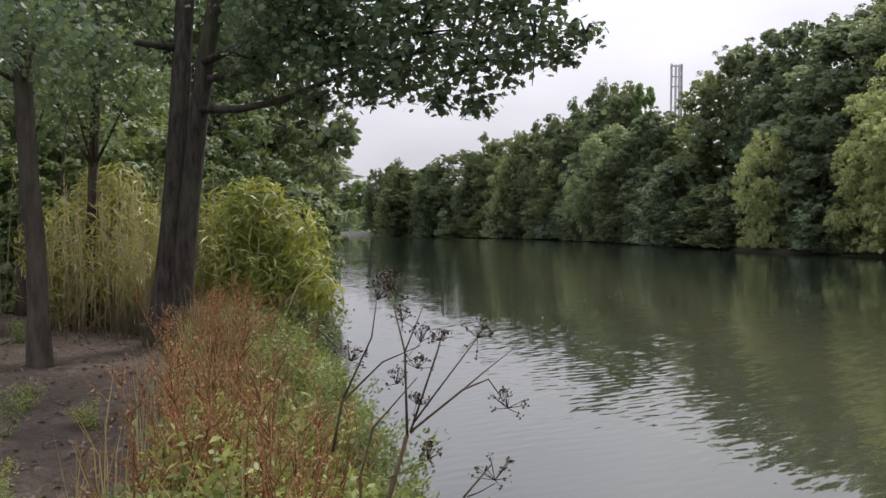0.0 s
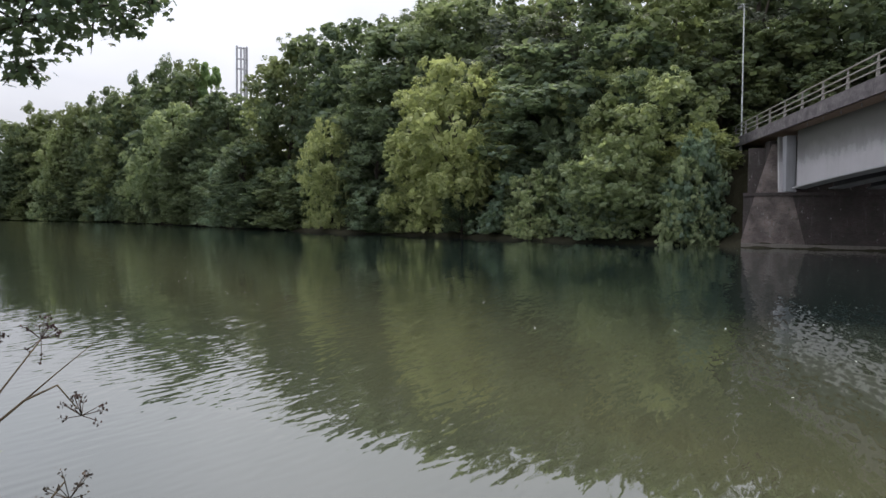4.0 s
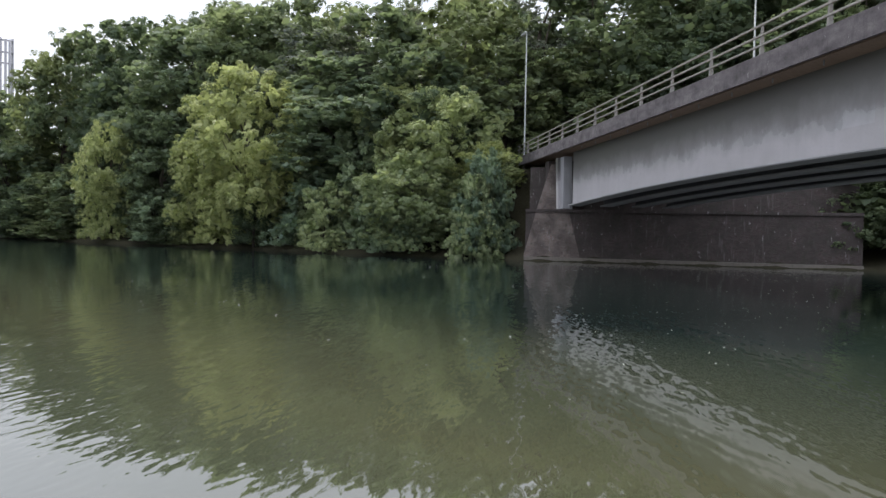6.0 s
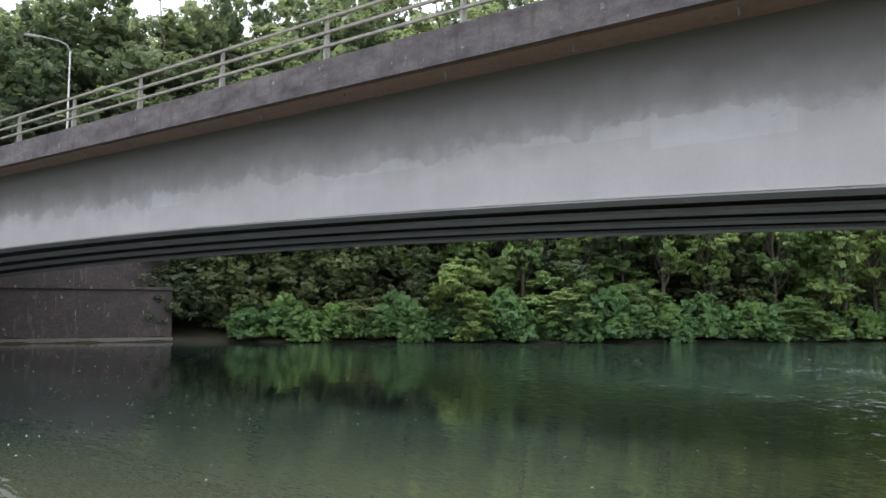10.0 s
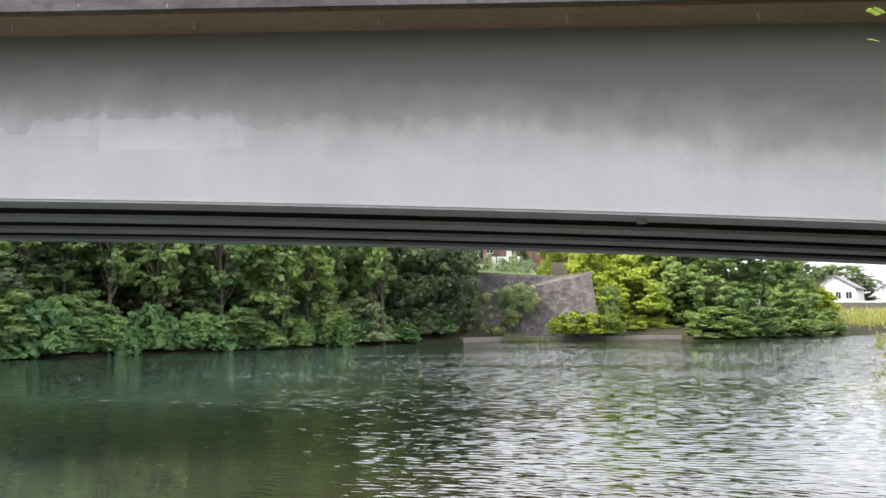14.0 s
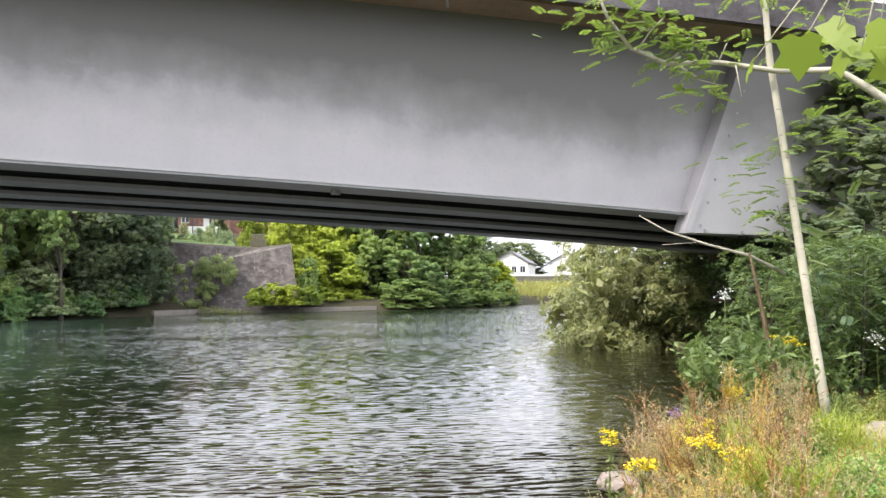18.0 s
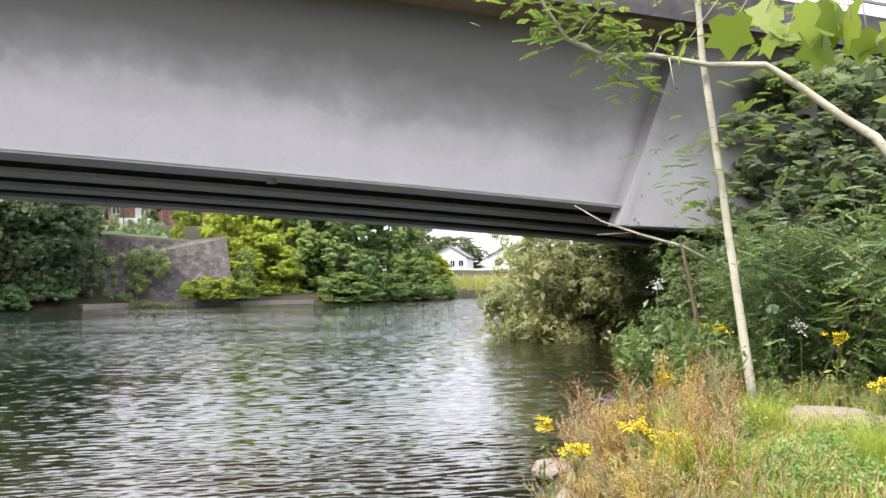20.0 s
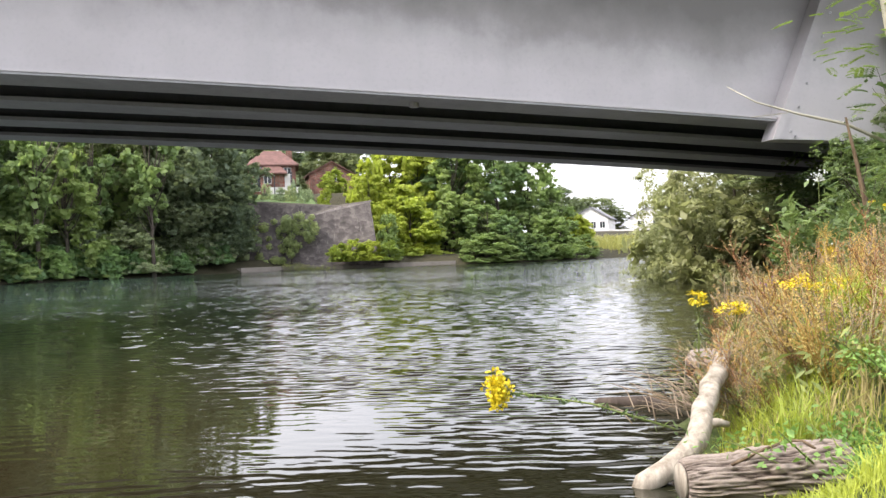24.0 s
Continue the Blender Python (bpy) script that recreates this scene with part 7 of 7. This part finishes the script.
# ---- houses, walls and the tower in the distance ----
def plain(name, base, vary=0.2, rough=0.85, scale=1.2):
    n = Nodes(name)
    a, f = n.noise(n.world_coords(), scale, 4), n.noise(n.world_coords(), 18, 4)
    col = n.mix(n.ramp(a, (0.35, 0.0), (0.68, 1.0)), base, tuple((1 - vary) * c for c in base))
    n.surface(n.mix(n.ramp(f, (0.3, vary), (0.6, 0.0)), col, tuple(0.5 * c for c in base)), rough, n.bump(f, 0.1, 0.01), spec=0.3)
    return n.mat


M["house_brick"] = masonry("house_brick", (0.26, 0.085, 0.060), (0.32, 0.12, 0.085), (0.30, 0.26, 0.22))
M["white_wall"] = plain("white_wall_paint", (0.72, 0.71, 0.68), 0.1)
M["red_tile"] = plain("red_roof_tiles", (0.16, 0.085, 0.072), 0.4)
M["grey_tile"] = plain("grey_roof_tiles", (0.20, 0.20, 0.21), 0.25)
M["lawn"] = plain("mown_lawn", (0.08, 0.13, 0.03), 0.3)
M["frame_white"] = plain("white_window_frames", (0.75, 0.75, 0.74), 0.05, 0.5)
M["tower_steel"] = plain("grey_tower_steel", (0.33, 0.33, 0.34), 0.15, 0.6)
M["far_steel"] = plain("pale_concrete_edge", (0.42, 0.40, 0.36), 0.25)


def glass_material():
    n = Nodes("dark_window_glass")
    n.surface((0.03, 0.035, 0.04), 0.05, spec=0.5)
    return n.mat


M["glass"] = glass_material()


def frame_of(o, ux):
    """A function that turns house coordinates (along, out, up) into world ones."""
    ux = Vector((ux[0], ux[1], 0)).normalized()
    uy = Vector((-ux.y, ux.x, 0))
    o = Vector(o)
    return lambda a, b, c: o + ux * a + uy * b + Vector((0, 0, c))


def slab(name, f, lo, hi, mat):
    ring = [f(lo[0], lo[1], lo[2]), f(hi[0], lo[1], lo[2]), f(hi[0], hi[1], lo[2]), f(lo[0], hi[1], lo[2])]
    return prism_mesh(name, ring, (0, 0, hi[2] - lo[2]), mat)


def roof_mesh(name, f, w, d, z, h, over, hip, mat):
    """A pitched roof with its ridge along the house; hip: how far the ridge ends are drawn in."""
    a0, a1, b0, b1 = -over, w + over, -over, d + over
    v = [f(a0, b0, z), f(a1, b0, z), f(a1, b1, z), f(a0, b1, z), f(a0 + hip, d / 2, z + h), f(a1 - hip, d / 2, z + h)]
    v += [p - Vector((0, 0, 0.18)) for p in v[:4]]
    faces = [(0, 1, 5, 4), (2, 3, 4, 5), (1, 2, 5), (3, 0, 4), (0, 6, 7, 1), (1, 7, 8, 2), (2, 8, 9, 3), (3, 9, 6, 0), (6, 9, 8, 7)]
    return raw_mesh(name, v, faces, mat)


def window(house, f, a, z, w, h, b=0.0):
    wn_ = part("window", slab("window", f, (a, b - 0.04, z), (a + w, b + 0.06, z + h), M["frame_white"]), house)
    k = 0.07
    for i in range(2):
        x0 = a + k + i * (w / 2 - k / 4)
        part("pane", slab("pane", f, (x0, b - 0.05, z + k), (x0 + w / 2 - 1.25 * k, b - 0.03, z + h - k), M["glass"]), wn_)


def house(o, ux, w, d, wall_h, roof_h, hip, wall, roof, label, windows, base_h=0.0, chimney=None, category="house"):
    f = frame_of(o, ux)
    hs = thing("house", tuple(o), label, category)
    part("wall", slab("wall", f, (0, 0, -1.5), (w, d, wall_h), M[wall]), hs)
    if base_h:
        part("plinth", slab("plinth", f, (-0.03, -0.05, -1.5), (w + 0.03, d, base_h), M["white_wall"]), hs, "white rendered lower wall")
    rf = part("roof", roof_mesh("roof", f, w, d, wall_h, roof_h, 0.45, hip, M[roof]), hs)
    for a, z, ww, hh in windows:
        window(hs, f, a, z, ww, hh)
    if chimney is not None:
        part("chimney", slab("chimney", f, (chimney, d / 2 - 0.4, wall_h), (chimney + 0.8, d / 2 + 0.4, wall_h + roof_h + 1.0), M[wall]), rf)
    return hs


def gable_house(o, ux, w, d, eave, rise, wall, roof, label, windows, opening=None):
    """A house whose gable faces the river: walls, gable, two roof slopes with an overhang, windows, and a dark panel
    for a shaded opening.
    """
    f = frame_of(o, ux)
    hs = thing("house", tuple(o), label, "house")
    ring = [f(0, 0, -1.5), f(w, 0, -1.5), f(w, 0, eave), f(w / 2, 0, eave + rise), f(0, 0, eave)]
    part("wall", prism_mesh("wall", ring, f(0, d, 0) - f(0, 0, 0), M[wall]), hs)
    rf = part("roof", prism_mesh("roof", [f(-0.4, -0.35, eave - 0.18), f(w / 2, -0.35, eave + rise + 0.04), f(w / 2, -0.35, eave + rise + 0.22), f(-0.4, -0.35, eave)], f(0, d + 0.7, 0) - f(0, 0, 0), M[roof]), hs)
    part("slope", prism_mesh("slope", [f(w + 0.4, -0.35, eave - 0.18), f(w / 2 + 0.01, -0.35, eave + rise + 0.04), f(w / 2 + 0.01, -0.35, eave + rise + 0.22), f(w + 0.4, -0.35, eave)], f(0, d + 0.7, 0) - f(0, 0, 0), M[roof]), rf)
    for a, z, ww, hh in windows:
        window(hs, f, a, z, ww, hh)
    if opening:
        a, ww, hh = opening
        # a flat dark panel stands in for the shade inside the doorway
        arch = [f(a, -0.03, 0), f(a + ww, -0.03, 0)] + [f(a + ww / 2 + ww / 2 * math.cos(q), -0.03, hh - ww / 2 + ww / 2 * math.sin(q)) for q in np.linspace(0, math.pi, 9)]
        part("doorway", prism_mesh("doorway", arch, f(0, 0.05, 0) - f(0, 0, 0), M["glass"]), hs, "dark panel for the shaded arched doorway")
    return hs


# each front faces the river
house((87.31, -70.27, 9.69), (-0.66, -0.75), 6.2, 7, 4.2, 2.3, 2.4, "house_brick", "red_tile", "red brick house with a hipped red tile roof", [(0.9, 0.6, 1.5, 1.9), (0.9, 2.9, 1.3, 1.0), (4.6, 2.2, 1.0, 1.6)], 0.0, 5.0)
bay = house((85.3, -70.6, 9.75), (-0.66, -0.75), 3.1, 2.4, 2.9, 1.2, 1.1, "house_brick", "red_tile", "red brick porch with a tiled hipped roof and white base", [(0.4, 1.45, 1.0, 1.1)], 0.0)
f_ = frame_of((85.3, -70.6, 9.75), (-0.66, -0.75))
part("white_wall", slab("white_wall", f_, (0.9, -0.10, -0.9), (5.0, 0.25, 1.0), M["white_wall"]), bay, "white rendered low wall")
for a in (1.75, 4.0):
    part("post", slab("post", f_, (a, -0.22, -0.4), (a + 0.13, -0.11, 2.95), M["inner_web"]), bay, "black timber post")
part("corner_panel", slab("corner_panel", f_, (3.15, 0.3, 0.9), (3.9, 0.4, 2.8), M["white_wall"]), bay, "white rendered panel")
gable_house((89.40, -83.13, 9.9), (-0.60, -0.80), 6.6, 8, 3.6, 1.8, "house_brick", "red_tile", "tall red brick gabled building on the terrace", [(3.6, 2.6, 0.8, 1.5)])
shed = thing("garage", (81.4, -76.1, 9.4), "low white-edged garage beside the brick gable", "garage")
f_ = frame_of((81.41, -76.07, 9.42), (-0.60, -0.80))
part("wall", slab("wall", f_, (0, -0.6, -1.5), (2.6, 1.2, -0.1), M["house_brick"]), shed)
part("fascia", slab("fascia", f_, (-0.1, -0.72, -0.1), (2.7, 1.3, 0.25), M["white_wall"]), shed, "white painted fascia board")
gable_house((76.3, -138.3, 4.35), (-0.94, -0.34), 6.8, 12, 2.6, 2.1, "white_wall", "grey_tile", "white bungalow with a grey roof and an arched doorway", [(3.6, 0.7, 0.9, 1.3), (5.2, 0.7, 1.0, 1.3)], (0.6, 2.0, 2.2))
gable_house((73.6, -158.0, 4.65), (-0.94, -0.34), 7.5, 12, 2.7, 2.1, "white_wall", "grey_tile", "pale bungalow with a shallow grey roof", [(1.5, 0.8, 1.4, 1.3), (4.6, 0.8, 1.6, 1.3)])
kw = thing("garden_wall", (66.0, -137.0, 3.6), "low white garden wall before the bungalows", "wall")
part("wall_face", prism_mesh("wall_face", [(71.0, -134.6, 2.6), (63.0, -140.6, 2.6), (63.0, -140.6, 4.6), (71.0, -134.6, 4.6)], (0.3, -0.4, 0), M["white_wall"]), kw)


def build_walls():
    w = thing("retaining_wall", (62.48, -62.08, 2.16), "grey rubble stone retaining wall above the water", "wall")
    a, b, c, d, e = Vector((67.28, -58.38, 1.75)), Vector((66.43, -59.35, 5.35)), Vector((62.38, -62.18, 6.63)), Vector((59.31, -63.76, 6.97)), Vector((58.02, -63.59, 1.30))
    for p in (a, e):
        p.z = 0.3
    ring = [a, b, c, d, e]
    part("wall_face", prism_mesh("wall_face", ring, Vector((1.0, -0.9, 0)), M["stone_wall"]), w)
    top = [b, c, d]
    for p, q in zip(top, top[1:]):
        part("coping", prism_mesh("coping", [p + Vector((-0.08, -0.08, 0.02)), q + Vector((-0.08, -0.08, 0.02)), q + Vector((-0.08, -0.08, 0.22)), p + Vector((-0.08, -0.08, 0.22))], Vector((0.9, -0.8, 0)), M["kerb"]), w, "pale coping stones")
    ring = [Vector((67.28, -58.38, 0.2)), Vector((70.6, -54.2, 0.2)), Vector((70.6, -54.2, 4.9)), Vector((66.6, -59.1, 5.2))]
    part("return_wall", prism_mesh("return_wall", ring, Vector((0.9, 0.9, 0)), M["stone_wall"]), w)
    u = thing("garden_wall", (68.65, -61.37, 6.11), "low grey garden wall along the terrace", "wall")
    p, q = Vector((73.13, -57.58, 7.66)), Vector((64.29, -64.52, 6.81))
    part("wall_face", prism_mesh("wall_face", [p - Vector((0, 0, 3)), q - Vector((0, 0, 3)), q, p], Vector((0.5, -0.5, 0)), M["stone_wall"]), u)
    part("coping", prism_mesh("coping", [p, q, q + Vector((0, 0, 0.15)), p + Vector((0, 0, 0.15))], Vector((0.6, -0.6, 0)), M["kerb"]), u)
    lw = thing("lawn", (74.80, -63.44, 8.47), "bright mown lawn in front of the house", "lawn", kind="structure")
    p, q = Vector((73.71, -57.66, 7.83)), Vector((66.95, -63.22, 7.19))
    r, s = Vector((79.30, -73.43, 9.63)), Vector((86.02, -68.68, 9.77))
    part("turf", prism_mesh("turf", [p, q, r, s], (0, 0, -1.2), M["lawn"]), lw)
    # low quay along the water below the wall
    lq = thing("river_ledge", (62.78, -55.92, 0.83), "low concrete ledge along the river below the wall", "ledge")
    pts = [Vector((66.5, -52, 0)), Vector((66.7, -57.5, 0)), Vector((58.3, -64.6, 0)), Vector((53.4, -70.6, 0))]
    for p, q in zip(pts, pts[1:]):
        dd = (q - p).normalized()
        nn = Vector((-dd.y, dd.x, 0))
        ring = [p - nn * 0.3 + Vector((0, 0, -1)), q - nn * 0.3 + Vector((0, 0, -1)), q - nn * 0.3 + Vector((0, 0, 0.45)), p - nn * 0.3 + Vector((0, 0, 0.45))]
        part("kerb", prism_mesh("kerb", ring, nn * 1.6, M["kerb"]), lq)


build_walls()


def build_ivy():
    """Ivy and bramble hanging over the low end of the retaining wall."""
    rng = np.random.default_rng(61)
    t = thing("ivy", (66.2, -58.6, 0.4), "yellow-green ivy hanging over the stone wall", "climbing plant")
    lobes = []
    for i in range(62):
        f = rng.uniform(-0.5, 1.0)
        top = 5.3 + 1.0 * f
        z = top - (top - 0.7) * rng.random() ** 1.3 * (1 - 0.6 * max(f, 0))
        x = 67.3 - 3.6 * f
        y = -58.0 - 2.02 * f if f > 0 else -58.0 + 1.26 * (x - 67.3)
        lobes.append(((x - 0.15 + rng.normal() * 0.12, y + 0.2 + rng.normal() * 0.12, z), rng.uniform(0.3, 0.65)))
    p, d, c, r = lobe_points(rng, lobes, 8000, 0.9)
    n = d + np.array([-0.5, 0.6, 0.4]) + rng.normal(size=p.shape) * 0.4
    part("foliage", quads_mesh("foliage", leaf_cards(rng, p, n, 0.17, 0.13, 0.4), M["weed"]), t)
    part("stem", tubes_mesh("stem", [([Vector((67.2 - k, -58.3 - 0.8 * k, 0.4)), Vector((67.0 - k, -58.5 - 0.8 * k, 3.0)), Vector((66.7 - k, -58.9 - 0.8 * k, 5.2))], [0.05, 0.04, 0.015]) for k in (0.0, 0.7, 1.5)], M["bark"], 6), t)


build_ivy()


def build_meadow():
    """Yellow meadow grass on the low bank at the bend."""
    rng = np.random.default_rng(12)
    n = 9000
    f = rng.random(n)
    x = np.interp(f, [0, 0.4, 1], [47.8, 40, 5]) + rng.uniform(0.3, 14, n)
    y = np.interp(f, [0, 0.4, 1], [-96, -112, -134]) - rng.uniform(0.3, 14, n)
    keep = ~in_river(x, y)
    base = np.stack([x[keep], y[keep], height(x[keep], y[keep])], 1)
    solo("meadow_grass", quads_mesh("meadow_grass", blades(rng, base, 1.1, 0.06, 0.5), M["yellow_meadow"]), "yellow-green tall grass on the far bank", "grass", kind="stuff")


M["yellow_meadow"] = leaf_material("meadow_blades", (0.16, 0.17, 0.035), (0.36, 0.34, 0.09), 0.6, 0.3)
build_meadow()


def build_tower():
    c = Vector((118.05, 413.51, 70.34))
    top = Vector((118.05, 413.51, 86.93)).z
    g = ground_z(c.x, c.y) - 0.3
    t = thing("steel_tower", (c.x, c.y, g), "grey four-legged steel tower on the hill", "tower")
    for dx in (-2.6, -0.9, 0.9, 2.6):
        part("leg", tubes_mesh("leg", [([Vector((c.x + dx, c.y + abs(dx), g)), Vector((c.x + dx, c.y + abs(dx), top - (0.8 if abs(dx) < 1 else 0)))], [0.62, 0.58])], M["tower_steel"], 10), t)
    for z in (top - 1.5, top - 7, top - 12):
        part("brace", box_mesh("brace", (c.x - 2.6, c.y + 1.2, z), (c.x + 2.6, c.y + 2.2, z + 0.5), M["tower_steel"]), t)


build_tower()


def build_far_landing():
    """A low landing with posts where the river bends out of sight."""
    t = thing("landing", (-33.88, 298.04, 1.25), "low pale landing at the far bend of the river", "landing")
    a, b = Vector((-46.01, 296.41, 0.16)), Vector((-23.25, 289.03, 0.54))
    a.z = b.z = 0.0
    part("quay", prism_mesh("quay", [a + Vector((0, 0, -1)), b + Vector((0, 0, -1)), b + Vector((0, 0, 1.1)), a + Vector((0, 0, 1.1))], (0, 6, 0), M["far_steel"]), t)
    for k, hh in ((0.18, 5.0), (0.42, 2.6), (0.55, 2.4), (0.8, 2.0)):
        p = a.lerp(b, k)
        part("post", tubes_mesh("post", [([p + Vector((0, 2, 0)), p + Vector((0, 2, hh))], [0.18, 0.15])], M["tower_steel"], 6), t)


build_far_landing()


# -- fresh paint patches on the near girder
bridge = bpy.data.objects["road_bridge"]
for pi_, ((s0, z1), (s1, z0), mat) in enumerate((((9.53, 6.38), (8.14, 5.78), "patch"), ((7.99, 6.30), (6.85, 5.68), "patch"), ((6.66, 6.26), (4.05, 5.40), "patch"), ((11.70, 6.25), (11.01, 5.89), "patch"), ((15.71, 6.56), (12.33, 5.69), "patch"),
                                ((24.12, 6.72), (22.13, 5.60), "patch"), ((-2.41, 6.28), (-3.18, 5.83), "patch"))):
    out = 0.9485 - 0.0003 * pi_
    s0, s1 = sorted((s0, s1))
    ring = [bp(s0, out, z0), bp(s1, out, z0), bp(s1, out, z1), bp(s0, out, z1)]
    part("paint_patch", prism_mesh("paint_patch", ring, bp(0, 0.95 - out, 0) - bp(0, 0, 0), M[mat]), bridge, "patch of fresher pale paint")

# -- hedges on the terrace and plants along the ledge
for i, (x, y, z) in enumerate(((73.33, -63.62, 8.25), (71.81, -63.83, 8.03), (70.00, -64.35, 7.79), (75.99, -63.58, 8.56))):
    plant("bush", x, y, z + 1.3 + 0.3 * (i % 2), 2.0, i, z=z - 0.9, group="hedges on the terrace")
for i, (x, y, top, w, kind) in enumerate(((*(84.59, -76.54, 9.96)[:2], 12.2, 3.6, "oak"), (*(84.05, -82.94, 10.15)[:2], 14.0, 5.0, "maple"))):
    plant(kind, x, y, top, w, i, group="garden shrubs and trees")
for i, (x, y, z) in enumerate(((73.21, -87.07, 0.20), (72.69, -91.16, 0.20), (72.15, -95.40, 0.20), (83.34, -101.82, 0.20), (72.00, -99.70, 0.20))):
    for back in (0.8, 2.4, 4.0):
        px, py = x + 0.75 * back, y - 0.65 * back
        plant("maple", px, py, ground_z(px, py) + 1.5 + 0.3 * (i % 2), 3.6, i, group="bright shrubs below the wall")


# -- tall trees behind the far end of the bridge
for i, (x, y, z) in enumerate(((74.04, 39.93, 30.58), (78.64, 35.13, 32.91), (79.31, 28.06, 32.89), (85.12, 22.83, 34.82), (88.66, 16.21, 36.49), (91.70, 8.93, 37.00), (104.7, 7.01, 45.07), (102.87, -2.26, 46.24), (96.61, -8.93, 45.26), (106.1, 14.14, 44.28))):
    plant(("ash", "oak")[i % 2], x, y, z + 1.5, 13.5, i + 2, group="trees past the bridge")


# -- leaves, seeds and flecks of foam afloat on the river
def build_flotsam():
    rng = np.random.default_rng(51)
    n = 2600
    x, y = rng.uniform(2, 46, n), rng.uniform(-34, 46, n)
    c = np.array([noise.noise(Vector((a * 0.13, b * 0.13, 7.7))) for a, b in zip(x, y)])
    keep = in_river(x, y) & (0.629 * x + 0.777 * y > 5) & (c + rng.normal(size=n) * 0.22 > 0.05)
    p = np.stack([x[keep], y[keep], np.full(keep.sum(), 0.012)], 1)
    me = quads_mesh("flotsam", leaf_cards(rng, p, rng.normal(size=p.shape) * 0.15 + np.array([0, 0, 1]), 0.06, 0.03, 0, 0.05), M["flotsam"])
    solo("flotsam", me, "pale leaves and flecks of foam afloat on the river", "flotsam", kind="stuff")


M["flotsam"] = leaf_material("floating_leaves", (0.240, 0.220, 0.120), (0.700, 0.680, 0.520), 0.6, 0.1)
build_flotsam()



# ---- remove patterns that were not planted ----
for protos in PROTOS.values():
    for proto in protos:
        if proto not in USED:
            for o in (*proto.children_recursive, proto):
                bpy.data.objects.remove(o)
